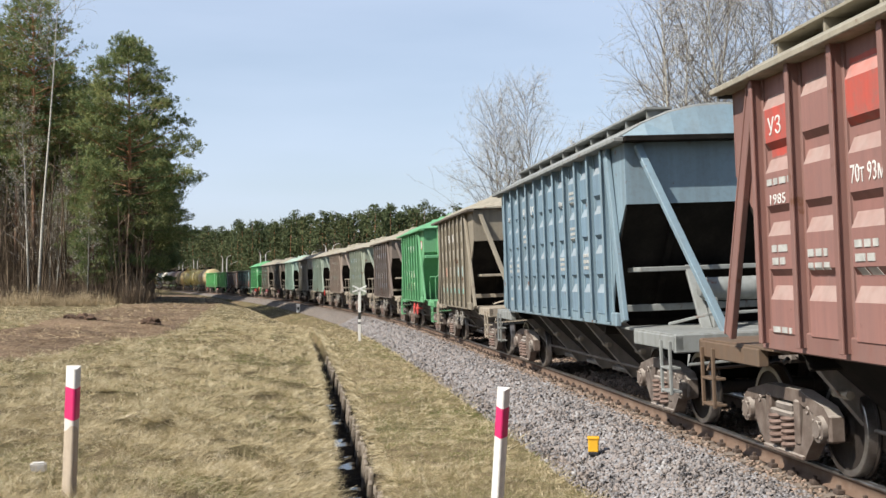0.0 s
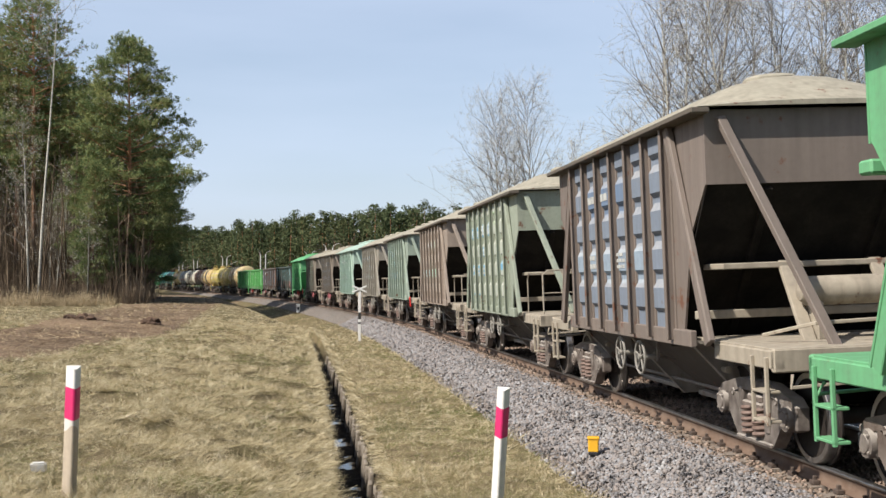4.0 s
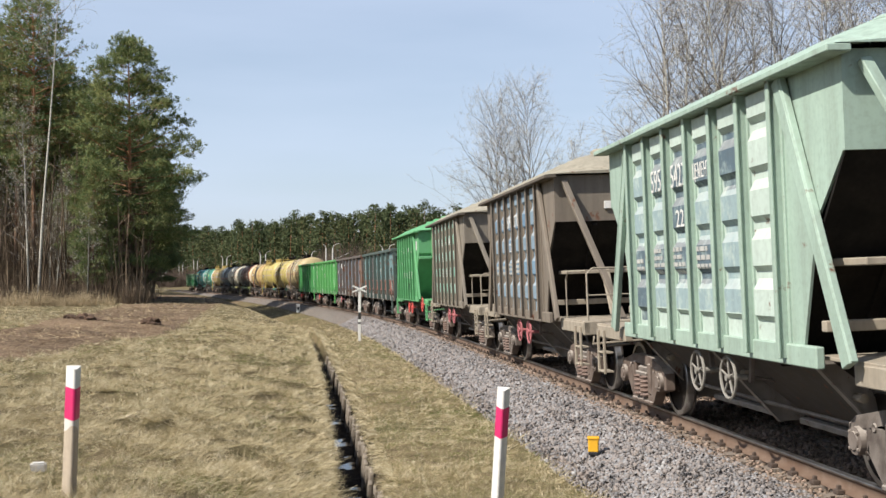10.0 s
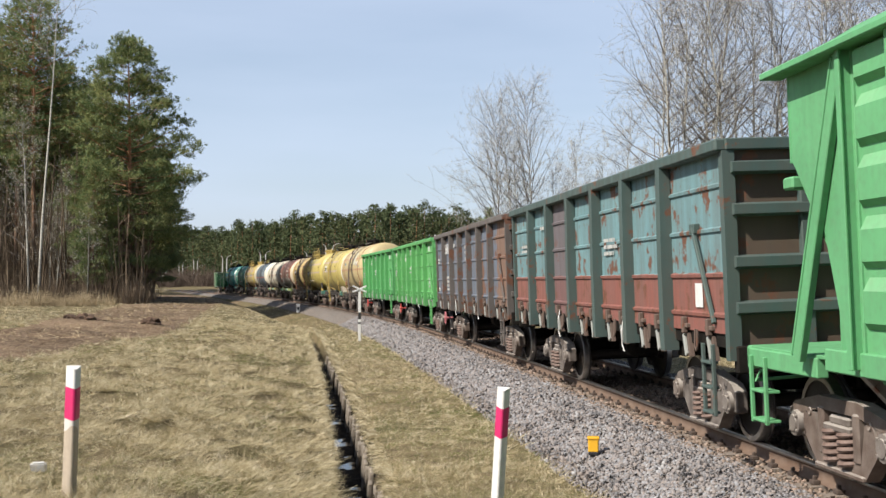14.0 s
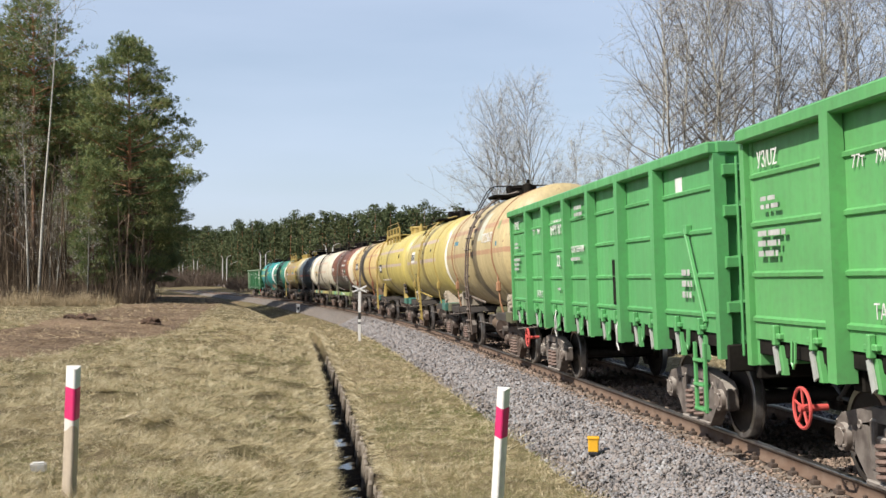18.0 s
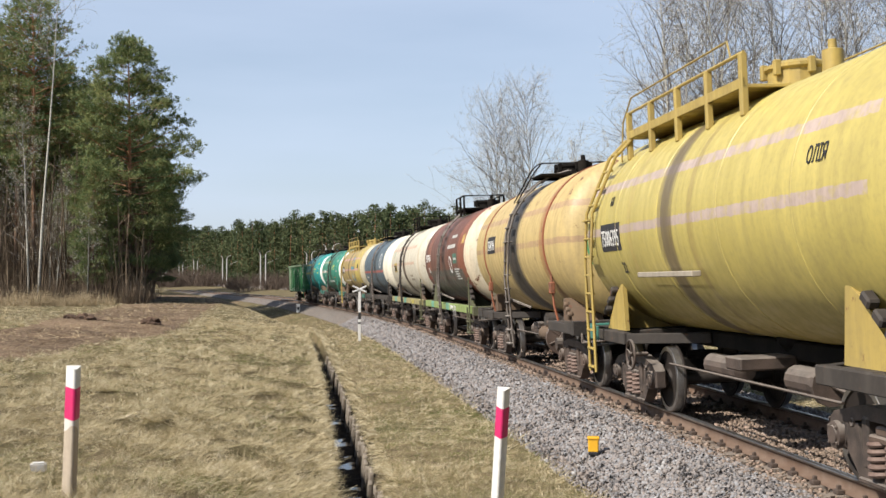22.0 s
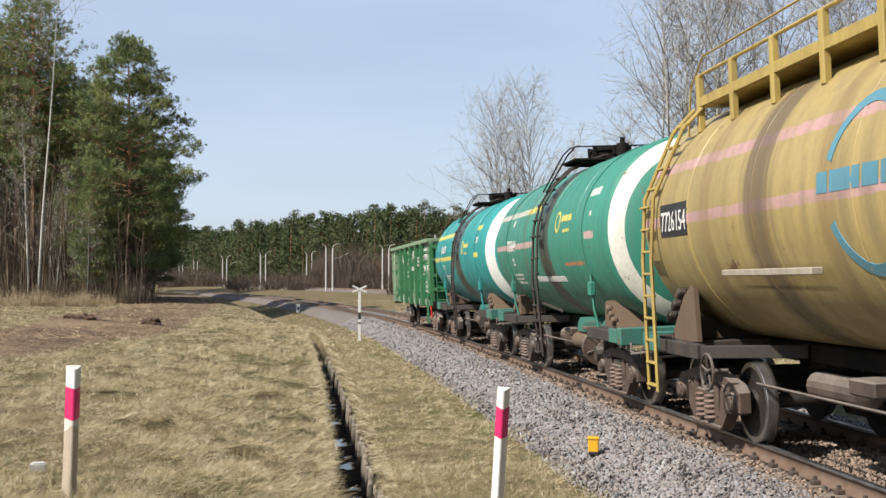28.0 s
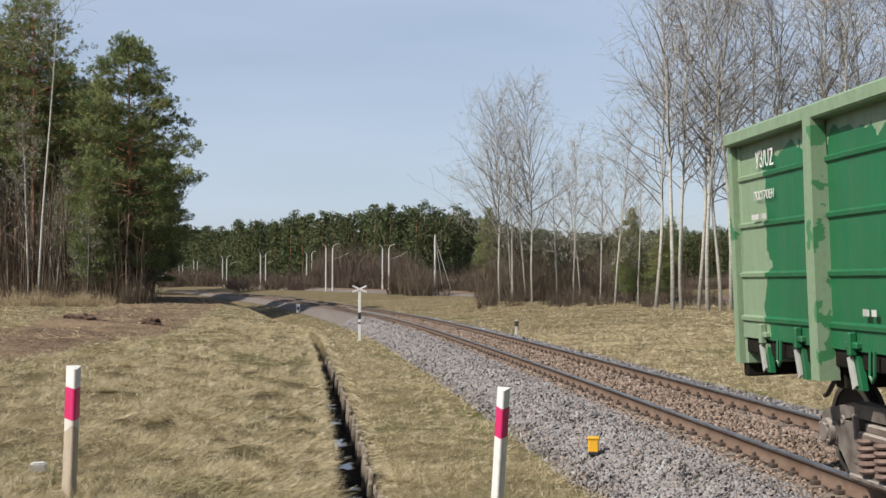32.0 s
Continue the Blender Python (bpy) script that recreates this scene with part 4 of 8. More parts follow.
            ladder(w, "end_ladder", (e * (hx + 0.42), 0.0, 1.25), (e * (hx + 0.02), 0.0, eave + 0.15), 0.38, frame, 8, (0, 1, 0))
        if end == "tank" and e > 0:
            g = Geo()
            g.lathe([(-0.62, 0.0), (-0.60, 0.10), (-0.52, 0.165), (0.52, 0.165), (0.60, 0.10), (0.62, 0.0)], 18, "Y", (e * (hx + 0.16), 0.0, 1.78))
            part("air_reservoir", g, frame, w, smooth=True)
            g = Geo()
            for yy in (-0.42, 0.42):
                g.box(e * (hx + 0.02), yy - 0.04, 1.24, e * (hx + 0.30), yy + 0.04, 1.66, 0.01)
            g.lathe([(-0.14, 0.0), (-0.14, 0.19), (0.10, 0.19), (0.16, 0.10), (0.16, 0.0)], 14, "Y", (e * (hx + 0.75), 0.55, 1.48))
            g.box(e * (hx + 0.55), 0.35, 1.24, e * (hx + 0.95), 0.75, 1.34, 0.01)
            g.tube([(e * (hx + 0.75), 0.4, 1.48), (e * (hx + 0.75), -0.7, 1.45), (e * (hx + 0.3), -1.1, 1.32)], 0.022, 5)
            g.tube([(e * (hx + 0.16), 0.6, 1.78), (e * (hx + 0.5), 0.9, 1.7), (e * (hx + 0.9), 0.9, 1.4)], 0.018, 5)
            part("brake_gear", g, frame, w)
    # discharge funnels below the body: sloped plates that run in to outlets near the middle, with fins down their edges
    reach_x = base / 2 - (1.25 if deep else 1.10)
    count = 4 if deep else 2
    span = 2 * reach_x / count
    for k in range(count):
        xm = -reach_x + (k + 0.5) * span
        ha, hb2 = span / 2 - 0.03, span / 2 - 0.45
        for sd in (-1, 1):
            t = [(xm - ha, sd * 1.38, sill - 0.02), (xm + ha, sd * 1.38, sill - 0.02), (xm + ha, sd * 0.12, sill - 0.02), (xm - ha, sd * 0.12, sill - 0.02)]
            b = [(xm - hb2, sd * 0.42, 0.34), (xm + hb2, sd * 0.42, 0.34), (xm + hb2, sd * 0.16, 0.34), (xm - hb2, sd * 0.16, 0.34)]
            g = Geo()
            g.add(t + b, [(0, 1, 5, 4)[::-sd], (1, 2, 6, 5)[::-sd], (2, 3, 7, 6)[::-sd], (3, 0, 4, 7)[::-sd]])
            # deep hoppers: near-black plates put the shade between the fins into colour
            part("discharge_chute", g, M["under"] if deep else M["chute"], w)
            g = Geo()
            g.box(xm - hb2 - 0.08, sd * 0.10, 0.27, xm + hb2 + 0.08, sd * 0.52, 0.34, 0.012)
            part("chute_gate", g, M["finsteel"], w)
    # upright fins between the funnels, from the sill in to the outlets
    for k in range(count + 1):
        x = -reach_x + k * span
        for sd in (-1, 1):
            g = Geo()
            g.prism([(sd * 1.44, sill - 0.04), (sd * 1.26, sill - 0.04), (sd * 0.30, 0.42), (sd * 0.30, 0.26), (sd * 0.60, 0.26)][::sd], 0, x - 0.012, x + 0.012)
            g.beam((x, sd * 1.44, sill - 0.05), (x, sd * 0.60, 0.26), 0.10, 0.016, (0, -sd, 1))
            part("chute_fin", g, M["finsteel"], w)
        g = Geo()
        g.tube([(x - 0.16, -1.02, 0.84), (x + 0.16, -1.02, 0.84)], 0.045, 8)
        part("gate_handle", g, M["dust"], w, smooth=True)
    for sd in (-1, 1):
        g = Geo()
        g.tube([(-reach_x, sd * 0.78, 0.50), (reach_x, sd * 0.78, 0.50)], 0.022, 6)
        part("gate_shaft", g, M["iron"], w)
    for e in (-1, 1):
        bogie(w, e * base / 2)
    if wheels:
        for x in (-0.35, 0.66):
            brake_wheel(w, x, -1.44, 0.86, wheels, 0.23)
        g = Geo()
        g.tube([(-0.35, -1.2, 0.86), (-0.35, -0.9, 0.84), (-1.4, -0.9, 0.76)], 0.02, 5)
        g.tube([(0.66, -1.2, 0.86), (0.66, -0.9, 0.80)], 0.02, 5)
        g.beam((-0.5, -1.22, 1.18), (-0.45, -1.22, 0.80), 0.05, 0.06)
        g.beam((0.85, -1.22, 1.18), (0.76, -1.22, 0.80), 0.05, 0.06)
        part("brake_rod", g, M["iron"], w)
    TRAIN.append((w, c, base))
    return w


# ---------------------------------------------------------------- open wagon
def gondola(paint, label, c, trim=None, gate=None, ladder_mat=None, wheel=None, panel_mats=None, group="open wagons of the train"):
    """High-sided open wagon: rim, ribs, three-sheet panels, bottom hatches with hooks, end wall with beams and ladder."""
    trim = trim or paint
    w = new("open_wagon")
    tagged(w, label=label, category="open wagon", group=group)
    L, Y, top, bot = 6.42, 1.46, 3.48, 1.34
    posts = [-4.35, -2.62, -0.87, 0.87, 2.62, 4.35]
    edges = [-L + 0.06] + posts + [L - 0.06]
    for sd in (-1, 1):
        for k in range(7):
            a, b = edges[k], edges[k + 1]
            g = Geo()
            zs = [(bot, 0.02)]
            for q, d in ((1.54, 0.016), (1.99, 0.008), (2.50, 0.0), (2.99, -0.008)):
                zs += [(q - 0.035, d), (q - 0.02, d + 0.024), (q + 0.015, d + 0.028), (q + 0.035, d - 0.008)]
            zs.append((top - 0.02, -0.02))
            outer = [(sd * (Y + d), z) for z, d in zs]
            inner = [(sd * (Y - 0.06), top - 0.02), (sd * (Y - 0.06), bot)]
            g.prism((outer + inner)[::-sd], 0, a, b)
            part("side_panel", g, panel_mats[k] if panel_mats and sd < 0 else paint, w)
        for x in posts:
            g = Geo()
            d = Y + 0.0
            g.prism([(sd * d, top - 0.05), (sd * (d + 0.13), top - 0.10), (sd * (d + 0.15), 2.2), (sd * (d + 0.15), 1.06), (sd * (d - 0.04), 1.06)][::-sd], 0, x - 0.085, x + 0.085)
            part("rib", g, trim, w)
        g = Geo()
        g.box(-L - 0.02, sd * (Y - 0.09), top - 0.14, L + 0.02, sd * (Y + 0.13), top, 0.02)
        part("top_rim", g, trim, w)
        for e in (-1, 1):
            g = Geo()
            g.prism([(sd * (Y - 0.08), 1.06), (sd * (Y + 0.06), 1.06), (sd * (Y + 0.06), top - 0.13), (sd * (Y - 0.08), top - 0.13)][::sd], 0, e * L - 0.09, e * L + 0.03)
            part("corner_post", g, trim, w)
        g = Geo()
        g.box(-L + 0.05, sd * (Y - 0.10), 1.18, L - 0.05, sd * (Y - 0.005), bot + 0.01, 0.01)
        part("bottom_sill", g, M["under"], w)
        # hatch hooks and hinges along the bottom
        for k in range(7):
            a, b = edges[k], edges[k + 1]
            for x in (a + (b - a) * 0.30, a + (b - a) * 0.72):
                g = Geo()
                g.box(x - 0.11, sd * (Y + 0.0), 1.36, x + 0.11, sd * (Y + 0.07), 1.42, 0.012)
                g.box(x - 0.03, sd * (Y + 0.02), 1.30, x + 0.03, sd * (Y + 0.09), 1.50, 0.012)
                g.prism([(x - 0.05, 1.30), (x + 0.05, 1.30), (x + 0.12, 1.02), (x + 0.03, 1.02)], 1, min(sd * (Y - 0.02), sd * (Y + 0.03)), max(sd * (Y - 0.02), sd * (Y + 0.03)))
                part("hatch_lock", g, gate or trim, w)
                g = Geo()
                g.prism([(x - 0.10, 1.28), (x - 0.02, 1.30), (x + 0.05, 1.06), (x - 0.02, 1.02)], 1, min(sd * (Y + 0.035), sd * (Y + 0.055)), max(sd * (Y + 0.035), sd * (Y + 0.055)))
                part("hatch_pin", g, M["pinsteel"], w)
                if sd < 0 and (k + int(x * 7)) % 3 == 0:
                    g = Geo()
                    g.tube([(x + 0.14, -Y - 0.06, 1.40), (x + 0.16, -Y - 0.10, 1.22), (x + 0.12, -Y - 0.09, 1.02), (x + 0.18, -Y - 0.08, 0.92)], 0.010, 5)
                    part("seal_wire", g, M["redflag"] if k % 2 else M["white"], w)
            g = Geo()
            xm = (a + b) / 2
            g.tube([(xm - 0.04, sd * (Y + 0.05), 1.36), (xm - 0.04, sd * (Y + 0.06), 1.16), (xm, sd * (Y + 0.06), 1.11), (xm + 0.04, sd * (Y + 0.06), 1.16), (xm + 0.04, sd * (Y + 0.05), 1.36)], 0.014, 5)
            part("hatch_chain", g, gate or trim, w)
            g = Geo()
            g.slab([(a + 0.1, sd * (Y - 0.12), 1.20), (b - 0.1, sd * (Y - 0.12), 1.20), (b - 0.1, sd * 0.25, 1.02), (a + 0.1, sd * 0.25, 1.02)], 0.02)
            part("floor_hatch", g, M["under"], w)
    for e in (-1, 1):
        g = Geo()
        g.box(e * (L - 0.10), -Y, 1.06, e * (L - 0.03), Y, top - 0.02, 0.01)
        part("end_wall", g, paint, w)
        for z in (1.55, 2.05, 2.62, 3.08):
            g = Geo()
            g.prism([(e * (L - 0.04), z), (e * (L + 0.10), z + 0.03), (e * (L + 0.10), z + 0.13), (e * (L - 0.04), z + 0.16)][::-e], 1, -Y + 0.03, Y - 0.03)
            part("end_beam", g, trim, w)
        for yy in (-0.6, 0.6):
            g = Geo()
            g.box(e * (L - 0.04), yy - 0.06, 1.1, e * (L + 0.06), yy + 0.06, top - 0.05, 0.01)
            part("end_post", g, trim, w)
        g = Geo()
        g.box(e * (L - 0.10), -Y - 0.02, top - 0.13, e * (L + 0.05), Y + 0.02, top + 0.0, 0.012)
        part("end_rim", g, trim, w)
        if e < 0 or gate is not M.get("hooks"):
            ladder(w, "end_ladder", (e * (L + 0.14), -1.12 * e, 1.1), (e * (L + 0.14), -1.12 * e, 3.3), 0.36, ladder_mat or trim, 7, (0, 1, 0))
        g = Geo()
        g.box(e * (L - 0.05), -1.45, 0.92, e * (L + 0.06), 1.45, 1.22, 0.015)
        part("end_sill", g, M["under"], w)
        coupler(w, e * 6.92, e)
        g = Geo()
        xs = e * (L - 0.55)
        for x in (xs - 0.16, xs + 0.16):
            g.box(x - 0.025, -1.58, 0.42, x + 0.025, -1.54, 1.22, 0.006)
        for z in (0.44, 0.72, 1.0):
            g.box(xs - 0.16, -1.60, z, xs + 0.16, -1.50, z + 0.03, 0.005)
        if e > 0:
            part("side_step", g, trim, w)
        bogie(w, e * 4.325)
    g = Geo()
    g.beam((L - 1.05, -Y - 0.05, 2.55), (L - 0.45, -Y - 0.05, 1.45), 0.05, 0.05)
    g.box(L - 1.12, -Y - 0.07, 2.48, L - 0.96, -Y + 0.01, 2.60, 0.01)
    part("hand_rail", g, trim, w)
    g = Geo()
    g.box(-L, -0.22, 0.90, L, 0.22, 1.15, 0.02)
    for x in posts:
        g.box(x - 0.10, -1.38, 0.98, x + 0.10, 1.38, 1.16, 0.01)
    g.lathe([(-0.5, 0.0), (-0.48, 0.14), (0.48, 0.14), (0.5, 0.0)], 14, "X", (0.8, 0.5, 0.78))
    g.lathe([(-0.3, 0.0), (-0.3, 0.17), (0.2, 0.17), (0.3, 0.0)], 14, "X", (-1.2, -0.4, 0.75))
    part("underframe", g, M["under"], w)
    if wheel:
        brake_wheel(w, 5.72 - 11.2, -1.40, 0.72, wheel, 0.19)
    TRAIN.append((w, c, 8.65))
    return w


# ---------------------------------------------------------------- tank wagon
def tank_wagon(paint, label, c, style="strap", frame=None, band=None, top=None, sill=None, name="tank_wagon", ladder_mat=None, saddle=None, strap=None, group="tank wagons of the train"):
    """Tank on a frame. style: strap (end frames, saddles and straps), sill (full side sill, gusset saddles), walk (long railed walkway, gusset saddles)."""
    frame, top, ladder_mat = frame or M["under"], top or M["under"], ladder_mat or M["iron"]
    w = new(name)
    tagged(w, label=label, category="tank wagon", group=group)
    R, zc, hl = 1.52, 2.68, 5.36
    prof = [(-hl + 0.52 - 0.52 * math.sin(math.pi / 2 * (8 - k) / 8), R * math.cos(math.pi / 2 * (8 - k) / 8)) for k in range(9)]
    body = prof + [(-x, r) for x, r in prof[::-1]]
    g = Geo()
    g.lathe(body, 56, "X", (0, 0, zc))
    part("barrel", g, paint, w, smooth=True)
    # weld seams
    for x in (-3.1, -1.1, 1.1, 3.1) if style != "sill" else (-3.6, -1.2, 1.2, 3.6):
        g = Geo()
        g.lathe([(x - 0.02, R - 0.004), (x - 0.012, R + 0.006), (x + 0.012, R + 0.006), (x + 0.02, R - 0.004)], 56, "X", (0, 0, zc))
        part("weld_seam", g, paint, w, smooth=True)
    straps = (-3.55, 3.55) if style == "strap" else ()
    for x in straps:
        g = Geo()
        g.lathe([(x - 0.05, R), (x - 0.05, R + 0.018), (x + 0.05, R + 0.018), (x + 0.05, R)], 40, "X", (0, 0, zc), -25, 205)
        for sd in (-1, 1):
            y1, z1 = sd * (R + 0.01) * math.cos(radians(-25)), zc + (R + 0.01) * math.sin(radians(-25))
            g.tube([(x, y1, z1), (x + 0.05, sd * 1.36, 1.45), (x + 0.08, sd * 1.30, 1.16)], 0.025, 6)
            g.box(x - 0.06, y1 - 0.05, z1 - 0.35, x + 0.10, y1 + 0.05, z1 - 0.12, 0.015)
        part("tank_strap", g, strap or paint, w)
    # saddles
    for e in (-1, 1):
        g = Geo()
        x = e * 4.0
        if style == "strap":
            for sd in (-1, 1):
                g.prism([(x - e * 0.34, 1.17), (x + e * 0.46, 1.17), (x + e * 0.16, 1.44), (x - e * 0.16, 1.60), (x - e * 0.30, 1.58)][::e], 1, min(sd * 0.62, sd * 1.20), max(sd * 0.62, sd * 1.20))
                part("saddle", g, saddle or frame, w)
                for k in range(3):
                    g = Geo()
                    g.block((x + e * (0.02 + 0.13 * k), sd * 1.22, 1.46 - 0.09 * k), (0.055, 0.05, 0.07), Matrix.Rotation(e * 0.7, 3, "Y"), 0.02)
                    part("saddle_wedge", g, saddle or frame, w)
                g = Geo()
        else:
            for sd in (-1, 1):
                g.prism([(x - 0.42 * e, 1.17), (x + 0.62 * e, 1.17), (x + 0.05 * e, 1.72), (x - 0.34 * e, 1.92)][::e], 1, sd * 1.26 - 0.03, sd * 1.26 + 0.03)
                g.prism([(sd * 0.2, 1.17), (sd * 1.26, 1.17), (sd * 1.26, 1.80), (sd * 1.0, 1.58), (sd * 0.5, 1.28)][::sd], 0, x - 0.36, x - 0.30)
                part("saddle", g, saddle or frame, w)
                for k in range(3):
                    g = Geo()
                    g.block((x + e * (0.12 + 0.20 * k), sd * 1.30, 1.76 - 0.15 * k), (0.085, 0.06, 0.05), Matrix.Rotation(e * 0.6, 3, "Y"), 0.02)
                    part("saddle_wedge", g, M["blackframe"], w)
                g = Geo()
    # frame
    g = Geo()
    g.box(-5.42, -0.30, 0.94, 5.42, 0.30, 1.16, 0.02)
    part("centre_sill", g, M["under"], w)
    for e in (-1, 1):
        g = Geo()
        g.box(e * 5.22, -1.45, 0.96, e * 5.42, 1.45, 1.22, 0.015)
        g.box(e * 4.75, -1.45, 0.98, e * 5.24, -1.40, 1.20, 0.012)
        part("end_beam", g, frame, w)
        g = Geo()
        for sd in (-1, 1):
            g.box(e * 3.25, sd * 1.30, 0.98, e * 5.30, sd * 1.42, 1.16, 0.012)
            g.beam((e * 3.25, sd * 1.36, 1.07), (e * 2.6, sd * 0.3, 1.07), 0.12, 0.15)
        g.box(e * 4.75, -1.40, 1.16, e * 5.40, 1.40, 1.19, 0.006)
        g.box(e * 3.7, -1.40, 1.0, e * 4.3, 1.40, 1.17, 0.015)
        part("end_frame", g, M["blackframe"], w)
        coupler(w, e * 5.93, e)
        g = Geo()
        g.tube([(e * 5.46, -1.30, 1.0), (e * 5.50, -1.32, 0.84), (e * 5.50, -0.3, 0.90)], 0.02, 5)
        part("uncoupling_lever", g, M["iron"], w)
        bogie(w, e * 3.9, "darkiron")
    if style == "sill":
        for sd in (-1, 1):
            g = Geo()
            g.box(-5.30, sd * 1.40, 1.02, 5.30, sd * 1.50, 1.24, 0.012)
            part("side_sill", g, sill or frame, w)
        g = Geo()
        for x in (-2, 0, 2):
            g.box(x - 0.08, -1.40, 1.04, x + 0.08, 1.40, 1.16, 0.01)
        part("cross_bearers", g, frame, w)
        for x, yy in ((5.05, -1.52),):
            g = Geo()
            for k in (-0.2, 0.2):
                g.box(x + k - 0.03, yy - 0.02, 0.45, x + k + 0.03, yy + 0.02, 2.05 if k > 0 else 1.2, 0.008)
            for z in (0.47, 0.78):
                g.box(x - 0.22, yy - 0.05, z, x + 0.22, yy + 0.12, z + 0.04, 0.008)
            part("corner_step", g, frame, w)
    # ladder down the middle
    lx = 0.40 if style == "strap" else (0.0 if style == "sill" else -4.55)
    g = Geo()
    if style != "walk":
        for k in (-0.19, 0.19):
            arc = [(lx + k, -(R + 0.14) * math.cos(radians(a)), zc + (R + 0.14) * math.sin(radians(a))) for a in (82, 70, 55, 40, 25, 10, 0)]
            g.tube(arc + [(lx + k, -1.70, 2.0), (lx + k, -1.66, 1.24), (lx + k, -1.62, 0.50)], 0.026, 6)
        for a in np.arange(4, 82, 11):
            y, z = -(R + 0.14) * math.cos(radians(a)), zc + (R + 0.14) * math.sin(radians(a))
            g.box(lx - 0.20, y - 0.05, z - 0.015, lx + 0.20, y + 0.08, z + 0.015, 0.005)
        for z in np.arange(0.56, 2.6, 0.30):
            g.box(lx - 0.19, -1.72, z, lx + 0.19, -1.63, z + 0.03, 0.005)
        g.beam((lx + 0.45, -1.25, 1.35), (lx + 0.10, -1.65, 1.55), 0.04, 0.05)
    else:
        for k in (-0.19, 0.19):
            g.tube([(lx + k, -1.58, 0.50), (lx + k, -1.60, 2.2), (lx + k + 0.1, -1.57, 3.0), (lx + k + 0.45, -1.25, 3.85), (lx + k + 0.6, -1.0, 4.12)], 0.026, 6)
        for z in np.arange(0.56, 3.0, 0.29):
            g.box(lx - 0.19, -1.62, z, lx + 0.19, -1.55, z + 0.03, 0.005)
        for q in np.linspace(0.1, 0.8, 4):
            g.box(lx - 0.09 + 0.5 * q, -1.60 + 0.45 * q, 3.0 + 1.1 * q, lx + 0.29 + 0.5 * q, -1.53 + 0.45 * q, 3.03 + 1.1 * q, 0.005)
    part("ladder", g, ladder_mat, w)
    # top gear
    zt = zc + R

    def piece(name, make):
        g = Geo()
        make(g)
        part(name, g, top, w)
    for sd in (-1, 1):
        if style == "walk":
            piece("walkway", lambda g: (g.box(-3.9, sd * 0.45, zt - 0.10, 0.9, sd * 1.05, zt - 0.06, 0.006), g.box(-3.9, sd * 1.02, zt - 0.10, 0.9, sd * 1.06, zt + 0.02, 0.006)))
            for x in (-3.85, -2.7, -1.5, -0.3, 0.85):
                piece("rail_post", lambda g: g.box(x - 0.05, sd * 0.99, zt - 0.42, x + 0.05, sd * 1.07, zt + 0.30, 0.01))
            piece("guard_rail", lambda g: g.tube([(-3.9, sd * 1.03, zt + 0.30), (0.9, sd * 1.03, zt + 0.30)], 0.022, 6))
            piece("hand_rail", lambda g: g.tube([(-4.35, sd * 1.03, zt - 0.4), (-4.2, sd * 1.03, zt + 0.2), (-3.7, sd * 1.03, zt + 0.52), (0.4, sd * 1.03, zt + 0.52), (0.5, sd * 1.03, zt + 0.30)], 0.014, 5))
            continue
        piece("walkway", lambda g: g.box(-0.05 if style == "strap" else -0.75, sd * 0.30, zt + 0.0, 0.95 if style == "strap" else 1.25, sd * 0.95, zt + 0.04, 0.006))
        for x in (0.05, 0.85) if style == "strap" else (-0.6, 0.3, 1.15):
            piece("walkway_bearer", lambda g: g.beam((x, sd * 0.2, zt - 0.04), (x, sd * 0.93, zt - 0.01), 0.05, 0.05))
        if style == "sill":
            for x in (-0.4, 0.45, 1.2):
                yy = -0.93 if sd < 0 else 0.35
                piece("rail_post", lambda g: g.box(x - 0.03, yy - 0.03, zt - 0.2, x + 0.03, yy + 0.03, zt + 0.42, 0.008))
    if style == "sill":
        piece("guard_rail", lambda g: g.tube([(-0.4, -0.93, zt + 0.42), (1.2, -0.93, zt + 0.42), (1.2, 0.35, zt + 0.42), (-0.4, 0.35, zt + 0.42)], 0.025, 6))
    if style == "strap":
        piece("hand_rail", lambda g: g.tube([(0.36, -1.45, zt - 0.55), (0.30, -1.02, zt + 0.16), (0.6, -0.95, zt + 0.26), (0.95, -0.9, zt + 0.26), (0.95, 0.9, zt + 0.26)], 0.015, 6))
        piece("hand_rail", lambda g: g.tube([(0.74, -1.45, zt - 0.55), (0.70, -1.02, zt + 0.12), (0.95, -0.95, zt + 0.22)], 0.015, 6))
    g = Geo()
    g.lathe([(zt - 0.15, 0.36), (zt + 0.22, 0.36), (zt + 0.25, 0.40), (zt + 0.29, 0.40), (zt + 0.34, 0.28), (zt + 0.36, 0.0)], 18, "Z", (0.0, 0, 0))
    part("filler_dome", g, top, w, smooth=False)
    for k in range(6):
        a = radians(60 * k)
        g = Geo()
        g.box(0.40 * math.cos(a) - 0.04, 0.40 * math.sin(a) - 0.04, zt + 0.15, 0.40 * math.cos(a) + 0.04, 0.40 * math.sin(a) + 0.04, zt + 0.34, 0.01)
        part("dome_bolt", g, top, w)
    g = Geo()
    g.lathe([(zt - 0.1, 0.12), (zt + 0.30, 0.12), (zt + 0.32, 0.05), (zt + 0.42, 0.05), (zt + 0.42, 0.0)], 12, "Z", (0.95, 0, 0))
    part("relief_valve", g, top, w, smooth=True)
    # brake cylinder, tank and rods under the barrel
    g = Geo()
    g.lathe([(-0.45, 0.0), (-0.43, 0.16), (0.30, 0.16), (0.36, 0.22), (0.44, 0.22), (0.44, 0.0)], 14, "X", (1.45, -0.62, 0.80))
    g.lathe([(-0.6, 0.0), (-0.56, 0.15), (0.56, 0.15), (0.6, 0.0)], 14, "X", (-1.1, -0.62, 0.78))
